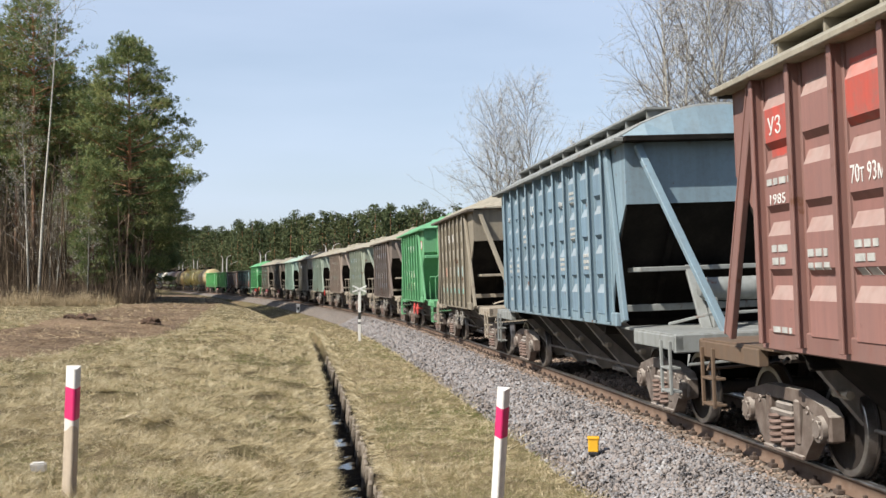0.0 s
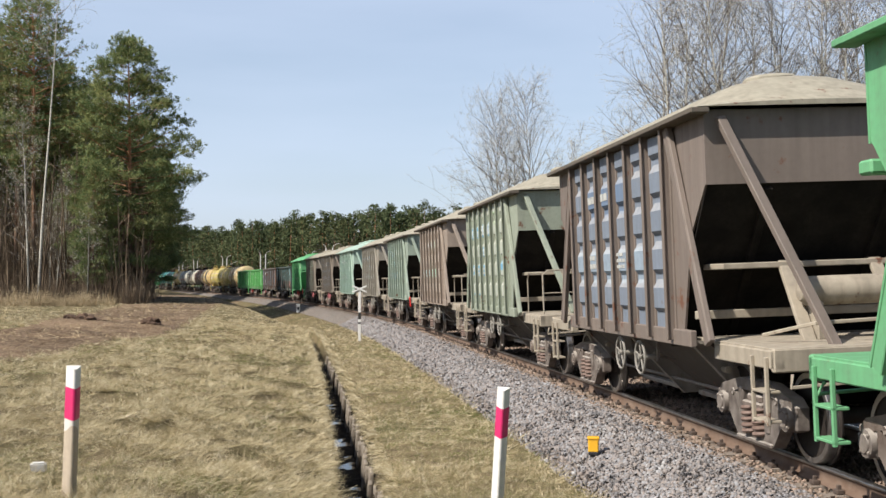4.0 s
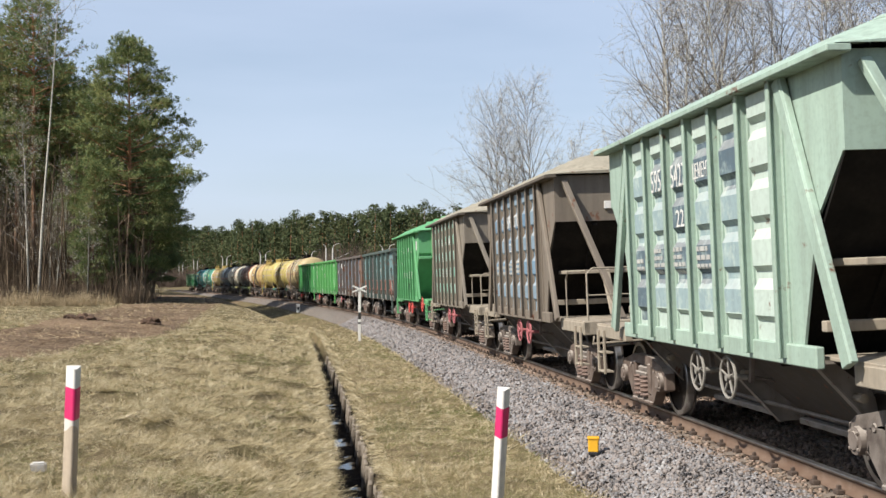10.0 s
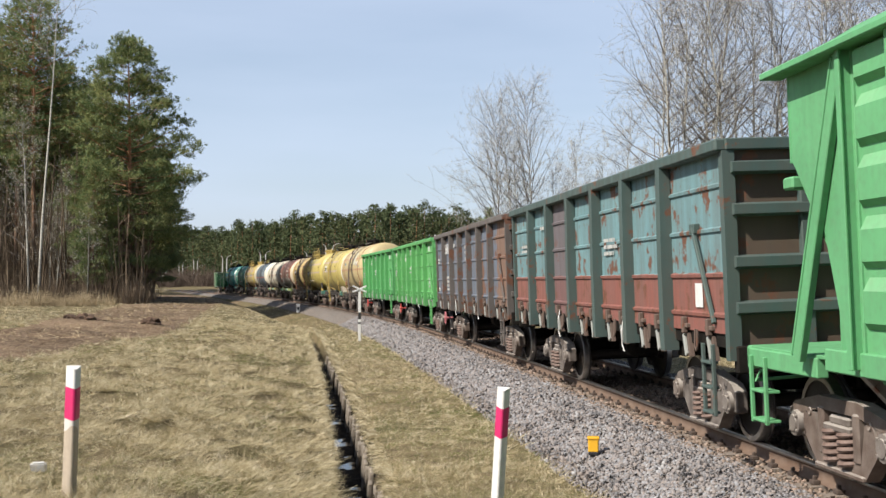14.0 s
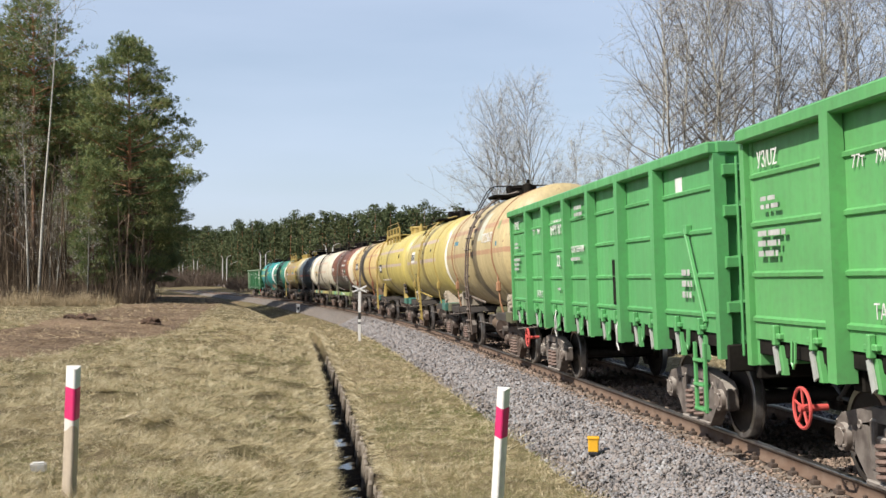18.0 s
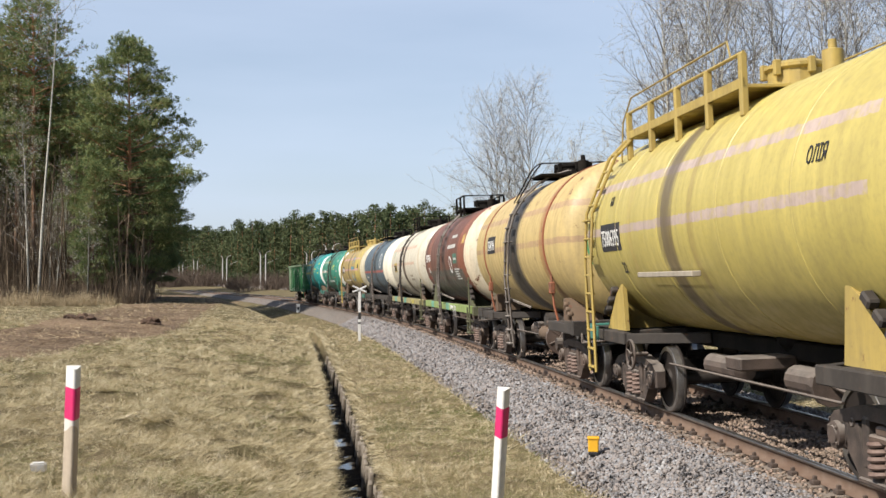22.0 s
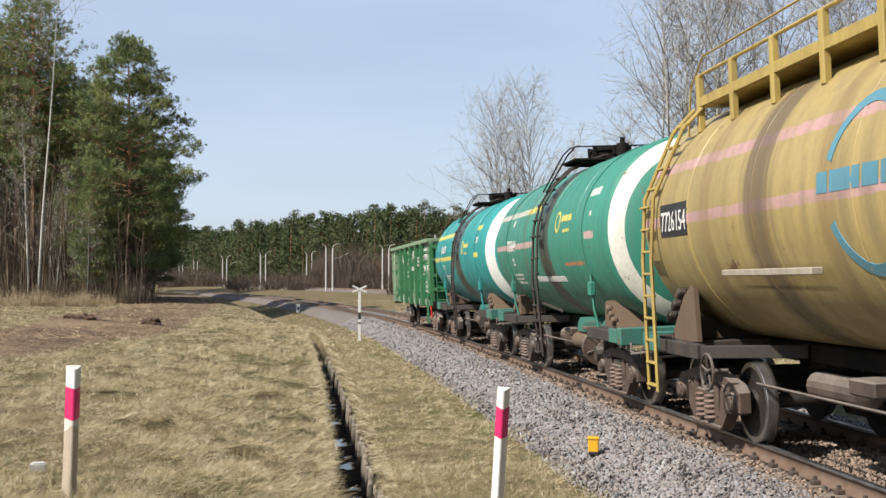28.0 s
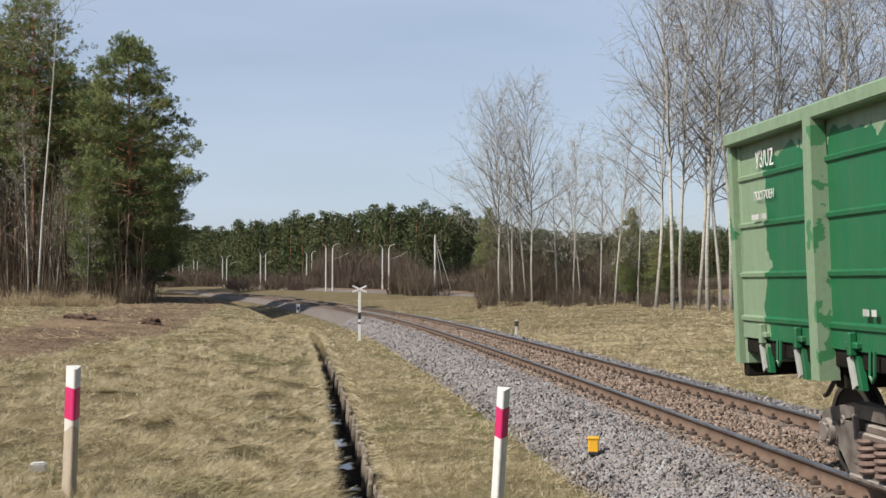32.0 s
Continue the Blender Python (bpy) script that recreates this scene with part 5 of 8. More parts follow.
    g.tube([(1.9, -0.62, 0.80), (2.6, -0.5, 0.66), (3.0, -0.4, 0.55)], 0.025, 6)
    g.tube([(-2.7, -0.9, 0.72), (2.7, -0.9, 0.72)], 0.018, 5)
    g.box(-0.2, -1.0, 0.84, 0.3, -0.3, 1.0, 0.02)
    part("brake_gear", g, M["darkiron"], w)
    if style == "strap":
        # slanted air tank, ribbed brake drum, valve block and gussets on the sill
        g = Geo()
        g.tube([(0.75, -0.95, 0.80), (1.75, -0.80, 0.80)], 0.15, 12)
        part("air_reservoir", g, M["brownframe"], w, smooth=True)
        g = Geo()
        g.lathe([(-0.13, 0.0), (-0.13, 0.30), (0.10, 0.33), (0.13, 0.33), (0.13, 0.29), (0.15, 0.08), (0.22, 0.08), (0.22, 0.0)], 20, "X", (2.15, -0.92, 0.74))
        for k in range(6):
            a = radians(60 * k + 20)
            g.beam((2.29, -0.92 + 0.08 * math.cos(a), 0.74 + 0.08 * math.sin(a)), (2.29, -0.92 + 0.29 * math.cos(a), 0.74 + 0.29 * math.sin(a)), 0.03, 0.03, (1, 0, 0))
        g.tube([(2.35, -0.92, 0.74), (2.95, -0.95, 0.72)], 0.03, 6)
        g.tube([(2.33, -0.92, 0.62), (2.95, -1.0, 0.64)], 0.022, 6)
        g.box(1.85, -1.15, 1.05, 2.45, -0.72, 1.10, 0.01)
        part("brake_drum", g, M["darkiron"], w)
        g = Geo()
        g.box(2.80, -1.08, 0.42, 3.06, -0.86, 0.92, 0.03)
        g.lathe([(-0.08, 0.0), (-0.08, 0.12), (0.06, 0.12), (0.10, 0.05), (0.10, 0.0)], 12, "Y", (2.93, -1.12, 0.68))
        part("valve_block", g, M["darkiron"], w)
        for x in (1.15, 2.85):
            g = Geo()
            g.prism([(x - 0.25, 0.98), (x + 0.25, 0.98), (x + 0.22, 1.14), (x, 1.24), (x - 0.22, 1.14)], 1, -1.0, -0.3)
            part("gusset", g, frame, w)
    g = Geo()
    g.lathe([(1.02, 0.30), (1.12, 0.38), (1.30, 0.40)], 16, "Z", (0, 0, 0))
    g.lathe([(0.78, 0.0), (0.78, 0.16), (1.04, 0.18)], 14, "Z", (0, 0, 0))
    part("outlet_valve", g, M["under"], w)
    if style == "walk":
        g = Geo()
        g.box(-1.9, -1.56, 1.98, 0.35, -1.44, 2.05, 0.01)
        part("drip_ledge", g, M["dust"], w)
        brake_wheel(w, -2.9, -1.42, 0.86, M["darkiron"])
    TRAIN.append((w, c, 7.8))
    return w


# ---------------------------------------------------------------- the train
# two tones of one steel: plates coloured for shade, fins and gates for sun
M["chute"] = painted("shaded_chute_steel", (0.040, 0.034, 0.029, 1), 0.5, 0.3, 0.8, 3)
M["finsteel"] = painted("lit_chute_steel", (0.25, 0.225, 0.20, 1), 0.5, 0.3, 0.8, 3.3, dust=0.7)
WALL = 4.07  # from the rear eaves corner to the middle of a short hopper
SKY_BLUE, SLATE, TEAL = rgb(84, 156, 194, 0.9), rgb(72, 92, 108, 0.8), rgb(86, 162, 150, 0.85)
BARREL = (1.52, 2.68)
# darker than roof and walls: a dark line along the eaves
M["eavesdark"] = painted("dark_eaves_rail", rgb(92, 84, 74, 0.9), 0.5, 0.2, 0.8, 39)
M["dust"] = painted("dusty_frame_paint", rgb(156, 146, 130, 0.95), 0.5, 0.2, 0.7, 40)
M["dustroof"] = painted("dusty_roof_paint", rgb(150, 144, 128, 0.95), 0.4, 0.15, 0.8, 41)
M["blackframe"] = painted("dark_frame_paint", rgb(50, 44, 40, 0.8), 0.5, 0.3, 0.7, 42)
M["tealframe"] = painted("teal_frame_paint", rgb(62, 128, 114, 0.75), 0.55, 0.25, 0.5, 43)
M["oliveframe"] = painted("olive_frame_paint", rgb(92, 92, 66, 0.85), 0.4, 0.2, 0.6, 44)
M["limeframe"] = painted("lime_frame_paint", rgb(138, 156, 92, 0.85), 0.45, 0.25, 0.6, 45, rects=((0.2, 0.9, 0.9, 1.3, TEAL), (-3.6, -2.9, 0.9, 1.3, TEAL)))
M["sandframe"] = painted("sand_frame_paint", rgb(156, 146, 100, 0.85), 0.5, 0.25, 0.6, 46, rects=((-0.6, 0.3, 0.9, 1.3, TEAL), (-4.2, -3.2, 0.9, 1.3, TEAL)))
M["brownframe"] = painted("brown_frame_paint", rgb(104, 84, 66, 0.85), 0.5, 0.3, 0.7, 47)
M["yellowtrim"] = painted("yellow_trim_paint", rgb(196, 170, 92, 0.74), 0.45, 0.1, 0.5, 48)
M["pinkwheel"] = painted("pink_wheel_paint", rgb(188, 112, 116, 0.85), 0.25, 0.0, 0.6, 49)
M["redwheel"] = painted("red_wheel_paint", rgb(212, 84, 78, 0.85), 0.2, 0.0, 0.6, 50)
M["greywheel"] = painted("grey_wheel_paint", rgb(150, 146, 138, 0.8), 0.3, 0.1, 0.6, 51)
M["pinsteel"] = painted("pale_pin_steel", rgb(168, 170, 164, 0.9), 0.4, 0.2, 0.6, 61)
M["redflag"] = painted("red_lever_paint", rgb(210, 40, 34, 0.9), 0.1, 0.0, 0.5, 52)
M["stripe_yellow"] = painted("yellow_stripe_paint", rgb(212, 200, 104, 0.85), 0.25, 0.0, 0.5, 53)
M["logo_blue"] = painted("blue_logo_paint", rgb(92, 148, 166, 0.75), 0.2, 0.0, 0.5, 54)
M["ink"] = painted("black_stencil_paint", rgb(34, 34, 38, 1.0), 0.15, 0.0, 0.6, 55)
M["limepaint"] = painted("pale_spray_paint", rgb(204, 222, 182, 0.85), 0.15, 0.0, 0.6, 56)
M["darkpaint"] = painted("dark_spray_paint", rgb(40, 60, 50, 1.0), 0.1, 0.0, 0.6, 57)
WH = M["white"]
M["faded"] = plain("faded_stencil_paint", (0.50, 0.50, 0.47, 1), (0.34, 0.34, 0.32, 1), 7, 0.6)


def panel_text(w, items):
    for body, x, z, h, width in items:
        letters(body, h, WH, w, x, FACE[w.name], z, width=width)


def lines(w, spots, y=None, mat=None, barrel=None):
    y = FACE.get(w.name) if y is None else y
    for x, z, wd, h, rows in spots:
        bars(w, mat or M["faded"], x, z, wd, h, rows, y, barrel)


def lever(w, x, z):
    g = Geo()
    g.beam((x, -1.50, z), (x + 0.06, -1.50, z - 0.42), 0.05, 0.03)
    g.box(x - 0.04, -1.53, z - 0.16, x + 0.10, -1.49, z - 0.02, 0.01)
    part("signal_lever", g, M["redflag"], w, "bright red painted lever")


def short_hopper(name, label, c, col, panel_col=None, rects=(), end="rail", frame="dust", roof="dustroof", wheels="greywheel", seed=1, grime=0.5, rust=0.2, closed=False):
    if grime > 0.3:
        col, panel_col = [tuple(v * 0.88 for v in q[:3]) + (1.0,) for q in (col, panel_col or col)]
    body = painted(name + "_body_paint", col, grime, rust, 0.6, seed)
    panel = painted(name + "_panel_paint", panel_col or col, grime * 0.45, rust * 0.6, 0.55, seed + 0.5, rects=rects, dust=0.55 if grime > 0.3 else 0.2)
    return hopper(body, label, c - WALL, panel=panel, end=end, frame=M[frame] if frame in M else body, roof=M[roof] if roof in M else body, wheels=M[wheels], closed_end=closed)


def row(k0, k1, z0, z1, col):
    """Painted areas on side panels k0..k1 of a short hopper."""
    gap = 5.0 / 6
    return tuple((-2.5 + k * gap + 0.12, -2.5 + (k + 1) * gap - 0.12, z0, z1, col) for k in range(k0, k1 + 1))


def build_hoppers():
    red = painted("red_oxide_body_paint", rgb(134, 98, 90, 0.85), 0.4, 0.2, 0.6, 1, grime_col=(0.15, 0.11, 0.10, 1))
    redp = painted("red_oxide_panel_paint", rgb(150, 108, 100, 0.85), 0.55, 0.2, 0.55, 1.5, grime_col=(0.15, 0.10, 0.09, 1), rects=((-4.15, -3.62, 3.12, 3.58, rgb(190, 70, 56, 0.9)), (-2.48, -1.86, 3.2, 3.75, rgb(190, 76, 60, 0.9))), dust=0.8)
    w = hopper(red, "red-brown covered grain hopper with faded white lettering", -162.95, 5.30, 10.3, 14.6, 11, 4.34, foot=5.45, eave=3.95, sill=1.36, deep=True, panel=redp, roof=M["dustroof"], frame=M["brownframe"], end="tank")
    panel_text(w, [("УЗ", -4.08, 3.32, 0.17, 0.3), ("1985", -4.1, 2.66, 0.10, 0.36), ("70т 93м", -2.42, 2.72, 0.16, 0.56), ("22", -1.5, 2.82, 0.2, 0.25)])
    lines(w, [(-4.15, 2.82, 0.6, 0.11, 1), (-4.1, 2.06, 0.5, 0.24, 2), (-3.3, 2.0, 0.5, 0.24, 2), (-2.4, 1.95, 0.45, 0.34, 3), (-1.55, 2.0, 0.5, 0.26, 2), (-4.15, 1.42, 0.45, 0.1, 1), (0.2, 2.1, 0.5, 0.3, 3), (1.05, 2.7, 0.5, 0.3, 2)])
    blue = painted("grey_blue_body_paint", rgb(120, 142, 154, 0.98), 0.35, 0.1, 0.5, 2)
    bluep = painted("grey_blue_panel_paint", rgb(112, 137, 154, 0.98), 0.4, 0.1, 0.5, 2.5, dust=0.7)
    M["bluegrey"] = painted("pale_grey_frame_paint", rgb(138, 142, 140, 0.9), 0.5, 0.1, 0.6, 2.8)
    w = hopper(blue, "grey-blue covered grain hopper with stamped side panels", -148.41, 5.30, 10.3, 14.6, 11, 4.22, foot=4.88, eave=3.95, sill=1.36, deep=True, panel=bluep, frame=M["bluegrey"], end="tank", roof=M["bluegrey"])
    panel_text(w, [("УЗ", -4.0, 3.15, 0.18, 0.3), ("95", -2.3, 3.2, 0.24, 0.35), ("19", -1.45, 3.2, 0.24, 0.35), ("70т", 1.05, 3.2, 0.14, 0.3)])
    lines(w, [(-4.0, 2.1, 0.5, 0.22, 2), (-3.15, 2.1, 0.5, 0.22, 2), (-2.3, 2.7, 0.5, 0.2, 2), (1.9, 3.2, 0.45, 0.26, 3), (1.9, 2.6, 0.45, 0.26, 3), (2.75, 2.1, 0.5, 0.3, 3), (1.05, 2.1, 0.5, 0.26, 3), (-4.0, 1.5, 0.5, 0.1, 1)])
    rust_patch, teal = rgb(196, 132, 112, 0.98), rgb(88, 178, 172, 0.98)
    w = short_hopper("brown_grey", "dusty brown-grey covered hopper with faded teal patches", -130.99, rgb(140, 132, 116, 1.0), rgb(160, 154, 140, 1.0), row(0, 5, 1.42, 1.72, teal) + row(1, 1, 2.0, 2.4, rust_patch) + row(4, 5, 2.0, 2.5, rgb(150, 180, 180, 0.98)), "tank", seed=3)
    panel_text(w, [("5897", -0.78, 3.12, 0.24, 0.56), ("2845", 0.05, 3.12, 0.24, 0.56)])
    w = short_hopper("bright_green", "bright green covered hopper with graffiti along its foot", -119.42, rgb(98, 160, 114, 0.9), rgb(102, 166, 118, 0.9), (), "rail", "own", "own", "redwheel", 4, 0.25, 0.04, True)
    panel_text(w, [("УЗ", -2.35, 2.9, 0.2, 0.25), ("93", -0.62, 3.1, 0.28, 0.36), ("5987", 0.04, 3.1, 0.28, 0.60), ("ЦЕМЕНТ", 0.98, 3.14, 0.2, 0.56), ("22", -0.58, 2.62, 0.22, 0.3), ("СОБСТВЕННИК", 0.9, 2.32, 0.09, 0.58), ("74т 67м", -1.5, 2.9, 0.1, 0.5)])
    lines(w, [(-2.35, 2.3, 0.3, 0.2, 2), (-1.5, 2.15, 0.45, 0.24, 2), (-0.65, 2.2, 0.5, 0.2, 2), (0.1, 2.2, 0.5, 0.16, 2), (0.9, 2.1, 0.58, 0.18, 2), (-1.5, 2.6, 0.4, 0.16, 2), (-2.3, 1.34, 0.6, 0.1, 1)])
    graffiti(w)
    patch(w, M["redwheel"], 2.95, 3.27, 3.14, 3.46, -1.505, name="notice_edge")
    patch(w, WH, 2.98, 3.24, 3.17, 3.43, -1.511, name="notice_plate")
    w = short_hopper("slate", "dull slate-grey covered hopper with bluish panels", -108.0, rgb(122, 110, 102, 0.98), rgb(122, 132, 146, 0.98), row(1, 3, 2.9, 3.4, rgb(96, 118, 146, 0.98)) + row(0, 4, 1.9, 2.4, rgb(140, 156, 170, 0.98)), "tank", seed=5, rust=0.3)
    lines(w, [(-1.5, 3.1, 0.5, 0.2, 1), (-0.7, 3.1, 0.5, 0.2, 1), (-1.5, 2.1, 0.5, 0.26, 2), (0.1, 2.1, 0.5, 0.26, 3)])
    w = short_hopper("pale_green", "pale green covered hopper with blue marking patches", -96.27, rgb(146, 154, 138, 1.0), rgb(174, 179, 166, 1.0), row(0, 1, 3.0, 3.35, SKY_BLUE) + row(2, 3, 3.05, 3.45, SKY_BLUE) + row(2, 2, 2.55, 2.8, SKY_BLUE) + row(0, 2, 1.95, 2.35, SKY_BLUE) + row(5, 5, 2.2, 2.45, SKY_BLUE) + row(0, 1, 1.40, 1.62, SKY_BLUE) + row(4, 4, 3.3, 3.6, rgb(150, 176, 136, 0.85)), "rail", "dust", "dustroof", "greywheel", 6, 0.35)
    panel_text(w, [("УЗ/U", -2.32, 3.1, 0.17, 0.5), ("72т", -1.45, 3.1, 0.14, 0.3), ("589", -0.75, 3.1, 0.26, 0.5), ("650", 0.1, 3.1, 0.26, 0.5), ("22", -0.65, 2.6, 0.16, 0.25), ("ПОСТРОЕН", -2.33, 2.2, 0.09, 0.5)])
    lines(w, [(-2.33, 2.0, 0.5, 0.14, 1), (-1.5, 2.0, 0.5, 0.3, 3), (-0.7, 2.0, 0.5, 0.3, 3)])
    w = short_hopper("dusty_brown", "dusty brown covered hopper with pale patches", -84.72, rgb(150, 136, 124, 1.0), rgb(172, 160, 148, 1.0), row(0, 2, 1.95, 2.35, rgb(140, 186, 190, 0.98)) + row(3, 4, 2.0, 2.5, rgb(132, 196, 172, 0.98)) + row(3, 4, 2.9, 3.3, rgb(160, 180, 160, 0.98)), "rail", seed=7, rust=0.25)
    lines(w, [(-0.7, 3.1, 0.5, 0.24, 1), (0.1, 3.1, 0.5, 0.24, 1), (-2.3, 2.05, 0.45, 0.2, 2)])
    w = short_hopper("sage", "sage green covered hopper with sky-blue patches", -73.07, rgb(148, 162, 148, 1.0), rgb(172, 186, 174, 1.0), row(0, 0, 3.0, 3.35, SKY_BLUE) + row(1, 2, 3.05, 3.5, SKY_BLUE) + row(2, 2, 2.6, 2.85, rgb(120, 182, 200, 0.98)) + row(0, 3, 1.95, 2.4, SKY_BLUE) + row(0, 0, 1.3, 1.45, SKY_BLUE), "rail", seed=8, rust=0.2)
    panel_text(w, [("УЗ/U", -2.32, 3.1, 0.17, 0.5), ("5897", -1.5, 3.14, 0.28, 0.54), ("342", -0.68, 3.14, 0.28, 0.5), ("72т", 0.15, 3.1, 0.15, 0.3), ("22", -0.6, 2.62, 0.18, 0.25)])
    lines(w, [(-2.3, 2.0, 0.45, 0.28, 2), (-1.5, 2.0, 0.45, 0.28, 2), (0.15, 2.0, 0.5, 0.3, 3), (0.95, 3.1, 0.56, 0.14, 1)])
    lever(w, 3.9, 1.3)
    w = short_hopper("stone_grey", "stone-grey covered hopper with blue number patches", -61.54, rgb(150, 144, 132, 1.0), rgb(176, 174, 164, 1.0), row(0, 1, 3.05, 3.3, SKY_BLUE) + row(2, 3, 3.0, 3.45, SKY_BLUE) + row(3, 3, 2.55, 2.85, SKY_BLUE) + row(0, 2, 1.95, 2.4, SKY_BLUE) + row(3, 3, 2.0, 2.45, rgb(156, 196, 190, 0.98)) + row(4, 5, 2.4, 2.5, rgb(150, 192, 176, 0.98)), "rail", seed=9)
    panel_text(w, [("УЗ/", -2.3, 3.1, 0.15, 0.36), ("72т", -1.45, 3.1, 0.15, 0.32), ("5897", -0.78, 3.1, 0.28, 0.56), ("523", 0.08, 3.1, 0.28, 0.52), ("22", 0.2, 2.58, 0.18, 0.28)])
    lines(w, [(-2.3, 2.0, 0.45, 0.28, 2), (-1.5, 2.0, 0.45, 0.28, 2), (-0.7, 2.0, 0.5, 0.3, 3), (0.95, 2.1, 0.5, 0.14, 1)])
    w = short_hopper("mint", "pale mint covered hopper with slate marking patches", -49.81, rgb(160, 182, 168, 1.0), rgb(190, 206, 196, 1.0), row(0, 4, 1.6, 3.5, rgb(132, 154, 160, 0.98)) + row(1, 3, 3.0, 3.5, SLATE) + row(2, 2, 2.5, 3.0, SLATE) + row(0, 3, 1.9, 2.4, SLATE) + row(4, 4, 2.9, 3.5, SLATE) + row(0, 0, 1.4, 1.9, SLATE), "tank", "dust", "own", "greywheel", 10, 0.35)
    panel_text(w, [("5953", -1.52, 3.06, 0.30, 0.56), ("5427", -0.70, 3.06, 0.30, 0.56), ("22", -0.55, 2.58, 0.22, 0.3), ("ЦЕМЕНТ", 0.12, 3.1, 0.18, 0.56)])
    lines(w, [(-2.3, 2.05, 0.4, 0.2, 2), (-1.5, 2.0, 0.45, 0.36, 4), (-0.7, 2.0, 0.45, 0.36, 4), (0.15, 2.05, 0.5, 0.3, 3)])
    w = short_hopper("worn_blue", "grey covered hopper with worn blue side panels", -38.30, rgb(126, 116, 104, 0.98), rgb(134, 156, 172, 0.98), row(0, 4, 2.9, 3.45, rgb(96, 128, 156, 0.98)) + row(0, 5, 1.9, 2.5, rgb(104, 136, 160, 0.98)) + row(2, 2, 2.5, 2.9, rgb(96, 128, 156, 0.98)), "rail", wheels="pinkwheel", seed=11, rust=0.25)
    panel_text(w, [("72т", -1.45, 3.12, 0.12, 0.3), ("5897", -0.75, 3.1, 0.28, 0.54), ("2787", 0.08, 3.1, 0.28, 0.54), ("22", -0.6, 2.58, 0.2, 0.28)])
    lines(w, [(-2.3, 2.05, 0.45, 0.26, 2), (-1.5, 2.05, 0.45, 0.26, 2), (-0.7, 2.05, 0.45, 0.3, 3), (0.15, 2.0, 0.5, 0.4, 4)])
    g = Geo()
    g.box(3.79, -0.57, 3.24, 3.835, -0.35, 3.38, 0.004)
    part("notice_plate", g, WH, w, "white notice plate on the end")
    w = short_hopper("grey_teal", "grey covered hopper with teal side patches", -26.69, rgb(132, 124, 112, 1.0), rgb(142, 186, 172, 1.0), row(0, 1, 1.4, 3.7, rgb(110, 176, 158, 0.98)) + row(2, 3, 3.0, 3.55, rgb(92, 160, 140, 0.98)) + row(2, 3, 1.5, 2.5, rgb(92, 160, 140, 0.98)) + row(4, 5, 3.0, 3.6, rgb(118, 178, 156, 0.98)) + row(4, 5, 1.9, 2.5, rgb(92, 160, 140, 0.98)) + row(0, 5, 1.14, 1.4, rgb(52, 142, 112, 0.98)), "rail", wheels="pinkwheel", seed=12, rust=0.2)
    panel_text(w, [("58", -1.45, 3.05, 0.26, 0.4), ("639", -0.72, 3.05, 0.26, 0.48), ("22", -0.62, 2.55, 0.18, 0.26), ("ЦЕМ", 0.95, 3.05, 0.22, 0.5)])
    lines(w, [(-0.7, 2.05, 0.45, 0.26, 3), (0.12, 2.05, 0.45, 0.26, 3), (0.95, 2.05, 0.45, 0.26, 3), (0.1, 3.1, 0.4, 0.12, 1)])
    g = Geo()
    g.box(3.79, -0.57, 3.24, 3.835, -0.35, 3.38, 0.004)
    part("notice_plate", g, WH, w, "white notice plate on the end")
    w = short_hopper("vivid_green", "bright green covered hopper, freshly painted", -15.11, rgb(95, 162, 110, 0.9), rgb(100, 168, 114, 0.9), (), "tank", "own", "own", "redwheel", 13, 0.15, 0.0, True)
    panel_text(w, [("93", -1.45, 3.1, 0.2, 0.3), ("598", -0.72, 3.1, 0.3, 0.5), ("ЦЕМЕНТ", 0.98, 3.16, 0.16, 0.5)])
    lines(w, [(-0.7, 2.05, 0.45, 0.26, 3), (0.12, 2.05, 0.45, 0.26, 3), (0.95, 2.05, 0.45, 0.3, 3), (1.75, 2.05, 0.5, 0.3, 3), (1.75, 3.0, 0.45, 0.16, 2), (-1.5, 2.6, 0.3, 0.16, 2)])
    patch(w, M["under"], 0.95, 1.35, 1.45, 1.85, FACE[w.name])
    patch(w, WH, 3.0, 3.3, 3.15, 3.5, -1.505, name="data_plate")
    brake_wheel(w, 4.3, -1.5, 1.05, M["redwheel"], 0.26)


def stroke(w, name, mat, pts, width, lift):
    """One sprayed stroke that follows the stamped side, with rounded ends."""
    face = FACE[w.name]
    fine = []
    for (xa, za), (xb, zb) in zip(pts, pts[1:]):
        fine += [(xa + (xb - xa) * i / 12, za + (zb - za) * i / 12) for i in range(12)]
    fine.append(pts[-1])
    n = len(fine)
    vs = []
    for i, (x, z) in enumerate(fine):
        xa, za = fine[max(i - 1, 0)]
        xb, zb = fine[min(i + 1, n - 1)]
        q = width * (0.5 if 0 < i < n - 1 else 0.28) / max(math.hypot(xb - xa, zb - za), 1e-6)
        for sd in (-1, -0.5, 0, 0.5, 1):
            px, pz = x - (zb - za) * q * sd, z + (xb - xa) * q * sd
            vs.append((px, float(face(pz)) - lift, pz))
    g = Geo()
    g.add(vs, [(5 * i + j, 5 * i + j + 1, 5 * i + j + 6, 5 * i + j + 5) for i in range(n - 1) for j in range(4)])
    part(name, g, mat, w)


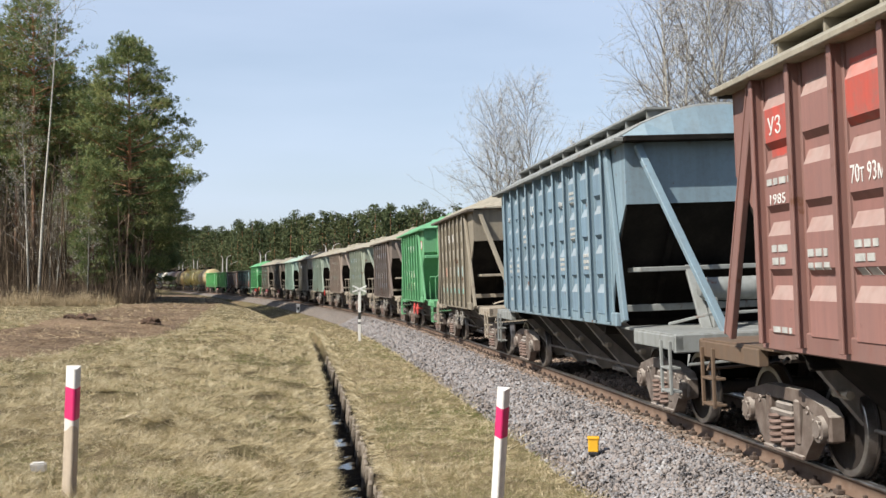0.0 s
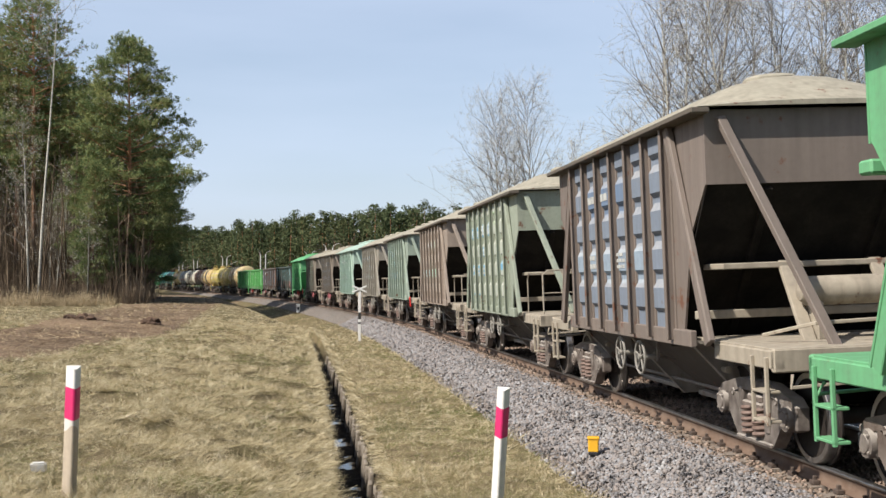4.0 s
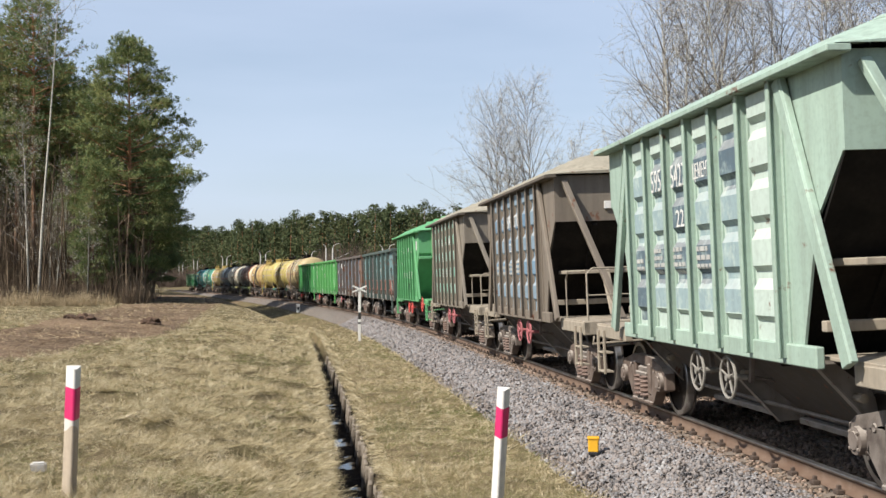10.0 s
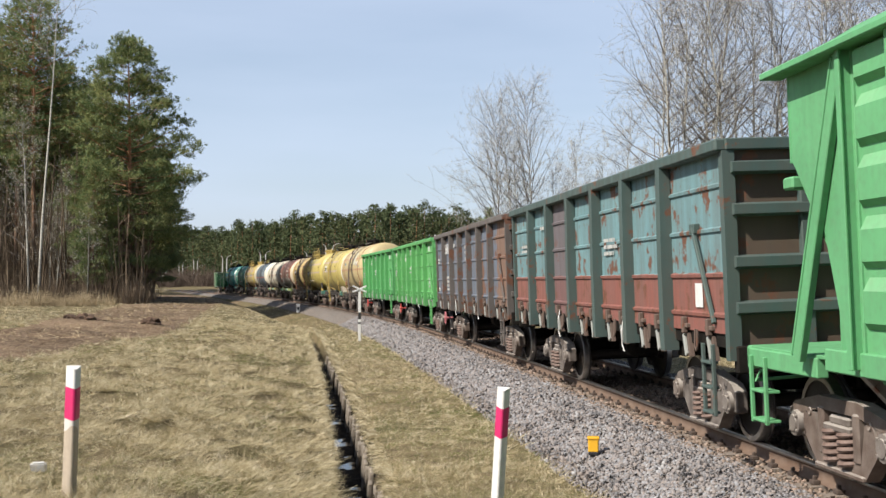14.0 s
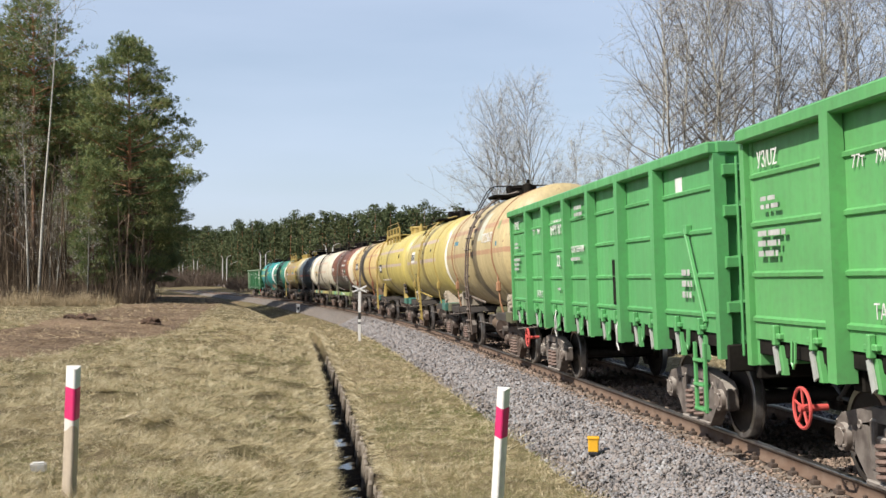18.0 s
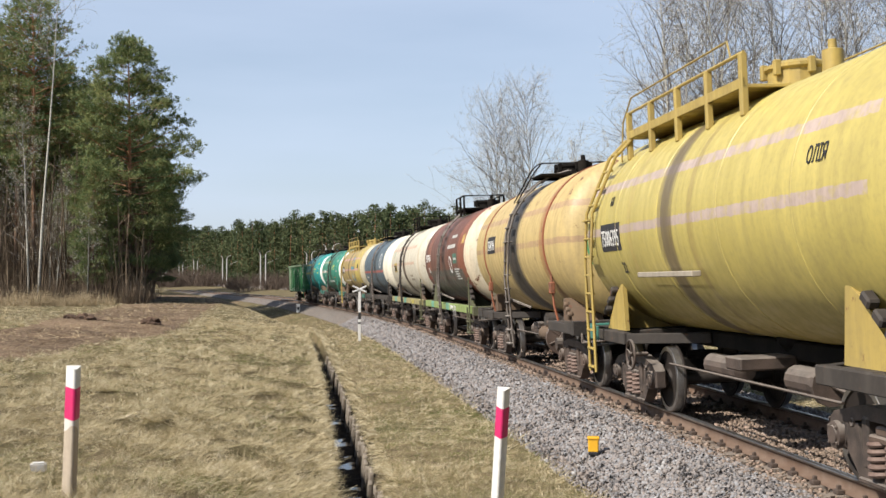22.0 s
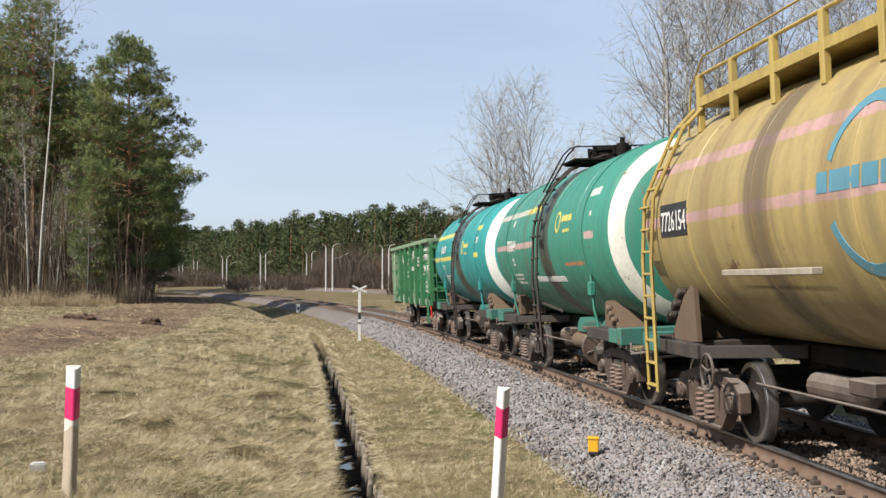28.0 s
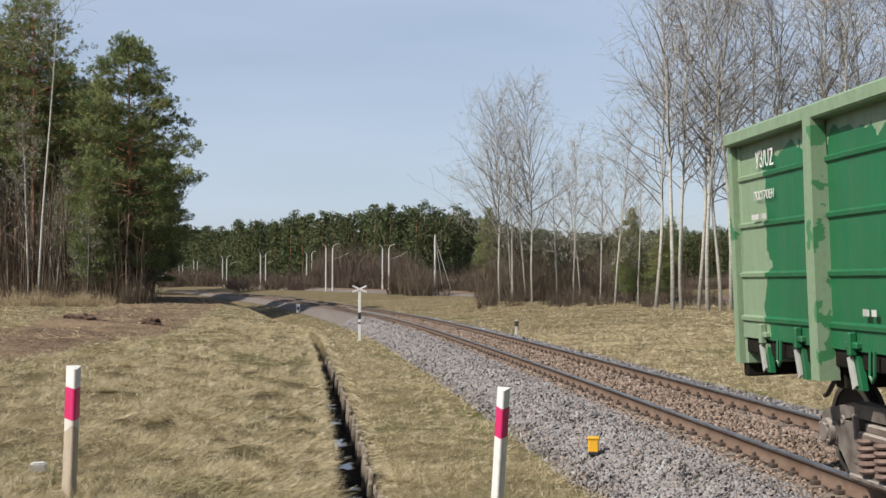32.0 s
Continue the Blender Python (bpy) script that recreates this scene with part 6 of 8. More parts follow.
def graffiti(w):
    """Sprayed lettering that cannot be read: broad pale strokes under broken dark outlines."""
    glyphs = [[(-1.75, 2.15), (-1.98, 1.95), (-1.85, 1.75), (-1.62, 1.6), (-1.7, 1.32), (-1.95, 1.28)],
              [(-1.15, 2.1), (-1.22, 1.7), (-1.1, 1.35)], [(-0.82, 2.12), (-0.86, 1.75), (-0.78, 1.3)], [(-1.2, 1.7), (-0.8, 1.78)],
              [(-0.38, 2.2), (-0.42, 1.8), (-0.2, 1.62), (0.05, 1.75), (0.1, 2.18)], [(0.05, 1.8), (0.12, 1.45), (-0.1, 1.25)],
              [(0.95, 2.25), (0.58, 2.1), (0.62, 1.75), (0.98, 1.78)], [(0.66, 1.75), (0.6, 1.4), (0.95, 1.26)]]
    for pts in glyphs:
        stroke(w, "sprayed_stroke", M["limepaint"], pts, 0.26, 0.008)
        for dx, dz in ((-0.12, 0.03), (0.12, -0.04)):
            half = pts[:max(2, len(pts) // 2 + 1)] if dx < 0 else pts[len(pts) // 2 - 1 if len(pts) > 2 else 0:]
            stroke(w, "sprayed_outline", M["darkpaint"], [(x + dx, z + dz) for x, z in half], 0.05, 0.013)


def build_open_wagons():
    low = rgb(138, 86, 76, 0.85)
    teal = painted("worn_teal_panel_paint", rgb(112, 148, 152, 0.85), 0.55, 0.75, 0.55, 14, zones=((2, 0.0, 2.02, low, 0.05),))
    mar = painted("faded_maroon_panel_paint", rgb(112, 104, 108, 0.8), 0.45, 0.4, 0.6, 14.4, zones=((2, 0.0, 2.02, rgb(120, 84, 82, 0.85), 0.1),))
    trim = painted("dark_teal_trim_paint", rgb(72, 92, 88, 0.8), 0.45, 0.35, 0.6, 14.7)
    M["hooks"] = painted("rusty_hook_paint", rgb(104, 86, 76, 0.8), 0.5, 0.5, 0.8, 14.9)
    w = gondola(painted("dark_end_paint", rgb(92, 76, 62, 0.8), 0.5, 0.6, 0.7, 14.2), "worn teal open wagon with a red lower band", -7.17, trim, M["hooks"], M["iron"], None, [teal, teal, mar, teal, teal, teal, teal])
    lines(w, [(-5.6, 2.5, 0.7, 0.2, 2), (-3.6, 2.9, 0.5, 0.12, 1), (1.2, 2.3, 0.8, 0.3, 3)], -1.485)
    patch(w, WH, 5.3, 5.55, 1.62, 1.9, -1.482, name="data_plate")
    rusty = [painted("rusty_blue_panel_paint" + str(k), rgb(106, 116, 130, 0.8), 0.45, 0.55 - 0.2 * (k % 2), 0.65, 15 + k * 0.37, zones=((0, 2.0, 2.9, rgb(118, 84, 66, 0.8), 1.6), (0, -5.0, -4.2, rgb(120, 86, 68, 0.8), 1.3), (0, 4.9, 7.0, rgb(128, 100, 84, 0.8), 1.2))) for k in range(2)]
    rtrim = painted("rusty_grey_trim_paint", rgb(100, 94, 90, 0.8), 0.5, 0.7, 0.7, 15.9)
    w = gondola(rusty[0], "rusty grey-blue open wagon with white numbers", 6.64, rtrim, M["hooks"], M["iron"], M["pinkwheel"], [rusty[k % 2] for k in range(7)])
    y = -1.50
    letters("56086432", 0.34, WH, w, -4.22, y, 2.80, width=1.42)
    letters("22", 0.26, WH, w, -3.62, y + 0.012, 2.28, width=0.30)
    letters("69т", 0.14, WH, w, -2.3, y, 2.95, width=0.3)
    letters("Тара 22", 0.12, WH, w, -6.1, y - 0.01, 1.62, width=0.5)
    lines(w, [(-6.1, 2.5, 0.6, 0.2, 2), (-4.0, 1.62, 1.1, 0.5, 4), (-5.3, 1.62, 0.3, 0.3, 3), (0.0, 2.5, 0.7, 0.5, 3)], y)
    for c, num, lab in ((20.62, "64979081", "freshly painted green open wagon with white numbers"), (34.39, "64976988", "clean green open wagon with white numbers and dusty bogies")):
        green = painted("fresh_green_panel_paint", rgb(92, 160, 94, 0.95) if c < 30 else rgb(86, 156, 94, 0.95), 0.14, 0.0, 0.42, c)
        w = gondola(green, lab, c, None, green, None, M["redwheel"])
        y = -1.492
        letters(num, 0.30, WH, w, -2.42, y + 0.02, 2.78, width=1.3)
        letters("22", 0.22, WH, w, -1.85, y - 0.006, 2.20, width=0.26)
        letters("УЗ/UZ", 0.17, WH, w, -6.15, y + 0.02, 3.06, width=0.5)
        letters("ТАРА 23", 0.13, WH, w, -3.75, y - 0.02, 1.62, width=0.62)
        letters("77т", 0.12, WH, w, -4.1, y + 0.02, 2.86, width=0.22)
        letters("79м³", 0.12, WH, w, -3.7, y + 0.02, 2.86, width=0.28)
        letters("СОБСТВЕННИК", 0.11, WH, w, -0.65, y - 0.006, 2.42, width=0.9)
        lines(w, [(-6.0, 2.62, 0.5, 0.16, 2), (-6.1, 2.15, 0.7, 0.3, 3), (-0.65, 2.26, 0.9, 0.10, 1), (-0.3, 3.0, 0.6, 0.22, 2), (-1.8, 1.75, 0.25, 0.08, 1), (5.2, 1.7, 0.4, 0.4, 3)], y - 0.02)
        patch(w, M["under"], 1.95, 2.48, 1.58, 2.25, -1.492, name="chalk_board")
        patch(w, WH, 4.9, 5.15, 2.85, 3.2, -1.445, name="data_plate")
    pale = rgb(150, 176, 142, 0.62)
    gp = [painted("dark_green_panel_paint" + str(k), rgb(24, 100, 62, 0.9), 0.16, 0.0, 0.42, 28 + k * 0.3, zones=((0, -7.0, -5.75, pale, 0.9), (0, 1.3, 1.9, pale, 0.8), (2, 3.2, 3.5, pale, 0.5), (0, 5.3, 5.8, pale, 0.9))) for k in range(2)]
    gt = painted("green_rib_paint", rgb(64, 128, 82, 0.8), 0.2, 0.0, 0.45, 28.8, zones=((2, 3.3, 3.6, pale, 0.1), (0, -6.6, -4.2, pale, 1.2)))
    w = gondola(gp[0], "dark green open wagon with pale overspray, last of the train", 166.61, gt, gp[0], None, None, [gp[k % 2] for k in range(7)])
    y = -1.492
    letters("УЗ/UZ", 0.18, WH, w, -5.85, y + 0.02, 3.06, width=0.45)
    letters("70т", 0.17, WH, w, -3.0, y + 0.02, 2.55, width=0.26)
    letters("63664171", 0.36, WH, w, -2.45, y + 0.02, 2.72, width=1.35)
    letters("22", 0.24, WH, w, -1.95, y - 0.006, 2.14, width=0.26)
    letters("ПОСТРОЕН", 0.09, WH, w, -5.9, y + 0.01, 2.74, width=0.5)
    letters("ПРОБЕГ 160000км", 0.10, WH, w, -0.65, y + 0.02, 3.08, width=1.0)
    letters("КР", 0.11, WH, w, -0.3, y + 0.02, 2.78, width=0.14)
    letters("ст. КРИВОЙ РОГ-", 0.22, WH, w, 4.55, y - 0.0, 2.72, width=1.25)
    letters("ГЛАВНЫЙ. ПРИДН.", 0.2, WH, w, 4.6, y - 0.006, 2.32, width=1.35)
    letters("СРОЧНЫЙ ВОЗВРАТ", 0.10, WH, w, 4.55, y + 0.02, 3.05, width=0.95)
    lines(w, [(-5.9, 2.52, 0.5, 0.1, 1), (-0.4, 2.28, 0.5, 0.1, 1), (-0.4, 2.1, 0.5, 0.1, 1), (2.9, 2.5, 0.8, 0.4, 3), (4.6, 2.16, 0.6, 0.09, 1), (5.2, 1.5, 0.5, 0.5, 3), (-3.6, 1.62, 0.3, 0.1, 1), (-0.35, 2.62, 0.4, 0.1, 1)], y - 0.024)
    # the owner's mark: a bent stroke and a bar, with its name as a bar
    g = Geo()
    for a, b in (((1.0, 2.72), (1.25, 2.98)), ((1.25, 2.98), (1.55, 3.12)), ((1.55, 3.12), (1.85, 3.04)), ((1.85, 3.04), (2.1, 2.78)), ((1.5, 3.08), (1.62, 2.86))):
        g.beam((a[0], y - 0.0, a[1]), (b[0], y - 0.0, b[1]), 0.07, 0.006, (0, 1, 0), 0.002)
    part("owner_mark", g, WH, w)
    lines(w, [(0.98, 2.30, 1.3, 0.30, 1)], y - 0.012)
    patch(w, M["under"], 1.95, 2.5, 1.50, 2.25, -1.486, name="chalk_board")
    lever(w, 6.3, 1.05)
    g = Geo()
    g.lathe([(-0.04, 0.0), (-0.04, 0.05), (0.04, 0.05), (0.04, 0.0)], 10, "X", (-6.55, -1.35, 1.62))
    part("tail_disc", g, M["redflag"], w, "small red tail disc")


def plate(w, text, x, z, width, h=0.26, ground="white", ink="ink"):
    patch(w, M[ground] if ground != "white" else WH, x - 0.06, x + width + 0.06, z - 0.07, z + h + 0.08, barrel=BARREL, name="number_plate")
    letters(text, h, M[ink] if ink != "white" else WH, w, x, 0, z, width=width, barrel=(BARREL[0] + 0.004, BARREL[1]))


def hstripes(cols, z_pairs, x0=-5.2, x1=5.2):
    return tuple((x0, x1, a, b, cols) for a, b in z_pairs)


def build_tanks():
    soot = (0.035, 0.030, 0.026, 1)
    lilac, two = rgb(200, 178, 176, 0.72), ((3.28, 3.40), (2.62, 2.74))
    rustline = rgb(176, 132, 104, 0.85)
    cream = painted("cream_tank_paint", rgb(206, 186, 138, 0.74), 0.34, 0.15, 0.45, 18, rects=hstripes(rustline, two) + ((1.2, 1.9, 3.0, 3.7, rgb(200, 206, 190, 0.8)), (3.9, 4.2, 3.2, 3.4, rgb(130, 160, 100, 0.85))), spill=((0.75, 0.55, 0.75, soot), (-3.0, 0.25, 0.4, rgb(120, 84, 60))))
    cs = painted("cream_strap_paint", rgb(170, 126, 92, 0.85), 0.4, 0.4, 0.6, 18.5)
    w = tank_wagon(cream, "cream-yellow tank wagon with rust-brown stripes", 46.9, "strap", M["oliveframe"], saddle=M["dust"], strap=cs)
    letters("77225673", 0.26, WH, w, 1.9, 0, 2.92, width=1.5, barrel=BARREL)
    lines(w, [(-3.2, 2.95, 0.9, 0.22, 1), (4.0, 2.75, 0.3, 0.2, 1)], barrel=BARREL, mat=M["logo_blue"])
    teal_nose = rgb(36, 150, 138, 0.9)
    ring = rgb(232, 228, 214, 0.85)
    yel = painted("yellow_tank_paint", rgb(206, 188, 112, 0.72), 0.34, 0.0, 0.42, 19, zones=((0, 5.07, 6.0, ring, 0.0), (0, 5.215, 6.0, teal_nose, 0.0)), rects=hstripes(lilac, two, -4.9, 4.0), spill=((0.3, 0.5, 0.55, rgb(90, 74, 56)),))
    w = tank_wagon(yel, "yellow tank wagon with a white and teal nose ring", 58.55, "strap", M["tealframe"], ladder_mat=M["yellowtrim"], saddle=M["dust"], strap=M["yellowtrim"])
    plate(w, "77258184", -3.3, 2.76, 0.95)
    lines(w, [(-2.6, 1.95, 0.6, 0.3, 4), (2.4, 2.95, 0.4, 0.16, 1)], barrel=BARREL, mat=M["ink"])
    yel2 = painted("bright_yellow_tank_paint", rgb(208, 190, 108, 0.72), 0.34, 0.0, 0.42, 20, rects=hstripes(lilac, two, -5.0, 4.6), spill=((-0.75, 0.32, 0.85, rgb(88, 74, 58)), (0.2, 0.12, 0.4, rgb(120, 98, 60)), (-2.4, 0.12, 0.3, rgb(150, 122, 70))))
    w = tank_wagon(yel2, "yellow tank wagon with a long railed walkway", 70.40, "walk", M["tealframe"], top=M["yellowtrim"], ladder_mat=M["yellowtrim"], saddle=M["yellowtrim"])
    plate(w, "75006395", -3.9, 2.45, 0.95, ground="ink", ink="white")
    letters("22", 0.18, M["ink"], w, -3.1, 0, 2.05, width=0.2, barrel=BARREL)
    letters("68", 0.16, M["ink"], w, -3.5, 0, 3.05, width=0.18, barrel=BARREL)
    letters("ОЛІЯ", 0.17, M["ink"], w, 3.42, 0, 2.98, width=0.40, barrel=BARREL)
    brown_stripe = rgb(172, 140, 108, 0.85)
    pale = painted("pale_yellow_tank_paint", rgb(208, 182, 122, 0.74), 0.38, 0.2, 0.5, 21, zones=((0, 5.20, 6.0, rgb(84, 148, 96, 0.85), 0.06),), rects=hstripes(brown_stripe, two), spill=((0.15, 0.95, 1.0, soot), (3.4, 0.3, 0.6, rgb(128, 78, 44))))
    pst = painted("rust_strap_paint", rgb(150, 88, 58, 0.85), 0.4, 0.5, 0.7, 21.5)
    w = tank_wagon(pale, "pale yellow tank wagon with a black belt of spill", 82.29, "strap", M["blackframe"], saddle=M["brownframe"], strap=pst)
    plate(w, "75040196", -3.0, 2.68, 0.95, ground="ink", ink="white")
    w22_nose = rgb(120, 74, 48, 0.85)
    brn = painted("brown_tank_paint", rgb(104, 66, 52, 0.9), 0.4, 0.35, 0.5, 22, zones=((0, 4.55, 6.0, rgb(226, 216, 190, 0.85), 0.06), (0, 5.15, 6.0, w22_nose, 0.0), (0, 3.2, 4.55, rgb(128, 76, 56, 0.9), 0.9), (0, -4.2, -3.2, rgb(128, 80, 60, 0.9), 1.0)), rects=((-5.0, 3.6, 2.0, 2.1, rgb(150, 60, 48, 0.9)), (2.2, 3.0, 2.48, 2.78, rgb(50, 122, 104, 0.85)), (-4.0, 3.9, 1.4, 2.3, rgb(74, 84, 78, 0.85)), (3.85, 4.3, 3.05, 3.3, rgb(206, 176, 96, 0.9)), (5.15, 6.0, 1.0, 3.1, rgb(104, 152, 62, 0.85))), spill=((0.1, 0.5, 0.6, soot), (4.9, 0.25, 0.25, rgb(150, 110, 80))))
    w = tank_wagon(brn, "brown tank wagon with a cream and green nose", 94.04, "sill", M["oliveframe"], sill=M["limeframe"], saddle=M["oliveframe"])
    letters("75079996", 0.28, WH, w, -4.5, 0, 2.62, width=1.25, barrel=BARREL)
    letters("22", 0.18, WH, w, -3.9, 0, 2.25, width=0.2, barrel=BARREL)
    lines(w, [(1.5, 3.24, 1.6, 0.16, 1), (1.0, 2.92, 2.2, 0.2, 1), (2.4, 2.56, 0.5, 0.12, 1), (2.3, 1.98, 1.0, 0.36, 5)], barrel=BARREL)
    mark_ring(w, WH, 1.65, 2.45, 0.24)
    letters("75079996", 0.15, WH, w, 1.2, -1.508, 1.05, width=0.7)
    letters("[22]", 0.15, WH, w, 2.05, -1.508, 1.05, width=0.4)
    pink = rgb(196, 164, 142, 0.85)
    wht = painted("cream_white_tank_paint", rgb(222, 214, 194, 0.70), 0.34, 0.1, 0.5, 23, rects=hstripes(pink, two, -5.0, 3.4) + ((-3.9, -3.7, 3.0, 3.3, rgb(60, 140, 90)),), spill=((-0.1, 0.42, 0.95, rgb(84, 66, 54)), (4.6, 0.3, 0.25, rgb(190, 160, 110))))
    w = tank_wagon(wht, "cream-white tank wagon with faded pink stripes", 105.90, "sill", M["oliveframe"], sill=M["sandframe"], saddle=M["brownframe"], ladder_mat=M["blackframe"])
    plate(w, "77243531", -3.6, 2.42, 0.85, ground="yellowtrim")
    letters("77243531", 0.15, M["stripe_yellow"], w, 2.1, -1.508, 1.05, width=0.8)
    lines(w, [(1.55, 1.95, 1.0, 0.3, 2)], barrel=BARREL, mat=M["dust"])
    slate = painted("slate_tank_paint", rgb(84, 100, 110, 0.85), 0.3, 0.1, 0.5, 24, zones=((0, 3.5, 6.0, rgb(230, 222, 202, 0.85), 0.05),), rects=((-5.0, 3.4, 2.40, 2.52, rgb(168, 84, 70, 0.9)),), spill=((0.1, 0.5, 0.6, soot),))
    w = tank_wagon(slate, "slate-blue tank wagon with a red stripe and white nose", 117.75, "sill", M["blackframe"], sill=M["blackframe"], saddle=M["blackframe"])
    mark_ring(w, WH, 2.2, 3.0, 0.34)
    lines(w, [(-4.2, 2.1, 1.2, 0.14, 1), (1.95, 2.95, 0.5, 0.16, 1)], barrel=BARREL)
    ochre = painted("ochre_tank_paint", rgb(184, 162, 104, 0.72), 0.5, 0.05, 0.5, 25, zones=((0, 2.3, 4.35, rgb(196, 176, 98, 0.72), 0.25), (0, 4.70, 6.0, rgb(196, 186, 160, 0.85), 0.05), (0, 5.16, 6.0, rgb(46, 140, 124, 0.9), 0.0)), rects=hstripes(rgb(190, 150, 150, 0.85), two, -5.0, 4.0), spill=((-1.0, 0.42, 0.75, rgb(84, 68, 52)), (-2.5, 0.22, 0.4, rgb(120, 92, 60)), (0.6, 0.2, 0.4, rgb(110, 86, 58))), streaks=4.0)
    w = tank_wagon(ochre, "ochre tank wagon with brown spill stains", 129.57, "walk", M["tealframe"], top=M["yellowtrim"], ladder_mat=M["yellowtrim"], saddle=M["brownframe"])
    plate(w, "7726154", -4.1, 2.55, 0.95, ground="ink", ink="white")
    # the owner's mark: two crescents and a bar between
    for a0, a1 in ((20, 160), (205, 335)):
        ribbon(w, M["logo_blue"], [(1.25 + 0.62 * math.cos(radians(a)), 2.72 + 0.62 * math.sin(radians(a)) * 1.15) for a in np.linspace(a0, a1, 26)], 0.10)
    lines(w, [(0.45, 2.62, 1.6, 0.34, 1)], barrel=BARREL, mat=M["logo_blue"])
    patch(w, M["ink"], 3.3, 3.75, 2.75, 2.98, barrel=BARREL, name="data_plate")
    tgr = painted("sea_green_tank_paint", rgb(58, 138, 118, 0.8), 0.25, 0.08, 0.42, 26, zones=((0, 4.98, 6.0, rgb(226, 224, 212, 0.85), 0.0), (0, 5.14, 6.0, rgb(58, 138, 118, 0.8), 0.0)), rects=((-4.8, -1.6, 3.32, 3.44, rgb(206, 196, 180, 0.85)), (-1.6, -0.2, 3.32, 3.44, rgb(214, 190, 70, 0.9)), (-4.8, -0.6, 2.62, 2.74, rgb(208, 168, 164, 0.85)), (3.7, 4.3, 3.32, 3.44, ring), (3.7, 4.3, 2.62, 2.74, rgb(208, 168, 164, 0.85)), (2.0, 3.4, 2.2, 2.26, rgb(168, 106, 72))), spill=((0.45, 0.55, 0.85, rgb(58, 46, 40)), (-1.4, 0.2, 0.3, rgb(90, 70, 50))))
    w = tank_wagon(tgr, "sea-green tank wagon with a dark belt and white nose ring", 141.61, "strap", M["tealframe"], saddle=M["brownframe"], ladder_mat=M["blackframe"])
    letters("77258649", 0.26, WH, w, -3.4, 0, 2.58, width=1.0, barrel=BARREL)
    letters("22", 0.16, WH, w, -2.9, 0, 2.28, width=0.2, barrel=BARREL)
    letters("60", 0.16, WH, w, -2.9, 0, 3.12, width=0.2, barrel=BARREL)
    lines(w, [(-3.2, 1.85, 1.0, 0.26, 3), (4.0, 2.95, 0.2, 0.16, 1)], barrel=BARREL)
    patch(w, WH, -0.9, 1.6, 1.92, 2.02, barrel=BARREL, name="drip_ledge")
    company(w, 1.7, 2.95)
    turq = painted("turquoise_tank_paint", rgb(40, 148, 146, 0.8), 0.18, 0.0, 0.4, 27, zones=((0, 4.98, 6.0, rgb(230, 230, 224, 0.85), 0.0), (0, 5.14, 6.0, rgb(40, 148, 146, 0.8), 0.0)), rects=hstripes(rgb(222, 202, 84, 0.9), ((3.30, 3.43), (2.58, 2.71)), -4.9, -0.4) + hstripes(rgb(222, 202, 84, 0.9), ((3.30, 3.43), (2.58, 2.71)), 3.5, 4.1), spill=((0.25, 0.75, 0.9, rgb(66, 58, 54)), (2.4, 0.2, 0.25, rgb(40, 90, 90))))
    w = tank_wagon(turq, "turquoise tank wagon with yellow stripes and white nose ring", 153.51, "strap", M["tealframe"], saddle=M["brownframe"], ladder_mat=M["blackframe"])
    letters("75056598", 0.26, WH, w, -3.4, 0, 2.82, width=1.15, barrel=BARREL)
    letters("22", 0.16, WH, w, -2.9, 0, 2.32, width=0.2, barrel=BARREL)
    letters("ОЛІЯ", 0.17, WH, w, 3.65, 0, 2.95, width=0.36, barrel=BARREL)
    lines(w, [(-3.0, 1.85, 1.2, 0.3, 3)], barrel=BARREL)
    company(w, 1.3, 2.85)


def ribbon(w, mat, pts, width):
    """One painted stroke along points (x, height) on the barrel."""
    g = Geo()
    r, zc = BARREL
    n = len(pts)
    vs, fs = [], []
    for lift in (-0.003, 0.006):
        for i in range(n):
            a, b = pts[max(i - 1, 0)], pts[min(i + 1, n - 1)]
            dx, dz = b[0] - a[0], b[1] - a[1]
            k = width / 2 / max(math.hypot(dx, dz), 1e-6)
            for sd in (-1, 1):
                px, pz = pts[i][0] - dz * k * sd, pts[i][1] + dx * k * sd
                an = math.asin(max(-1, min(1, (pz - zc) / r)))
                vs.append((px, -(r + lift) * math.cos(an), zc + (r + lift) * math.sin(an)))
    for i in range(n - 1):
        q = 2 * n
        fs += [(2 * i, 2 * i + 1, 2 * i + 3, 2 * i + 2), (q + 2 * i, q + 2 * i + 2, q + 2 * i + 3, q + 2 * i + 1), (2 * i, 2 * i + 2, q + 2 * i + 2, q + 2 * i), (2 * i + 1, q + 2 * i + 1, q + 2 * i + 3, 2 * i + 3)]
    g.add(vs, fs)
    part("owner_mark", g, mat, w)


def mark_ring(w, mat, x, z, r):
    """A round owner's mark, drawn as a plain ring on the barrel."""
    ribbon(w, mat, [(x + r * math.cos(radians(a)), z + r * math.sin(radians(a))) for a in np.linspace(0, 360, 31)], 0.05)


def company(w, x, z):
    """A firm's mark in yellow: a small ring with bars for the name."""
    mark_ring(w, M["stripe_yellow"], x, z + 0.05, 0.17)
    lines(w, [(x + 0.28, z, 0.85, 0.20, 1), (x + 0.45, z - 0.17, 0.6, 0.10, 1)], barrel=BARREL, mat=M["stripe_yellow"])


build_hoppers()
build_open_wagons()
build_tanks()


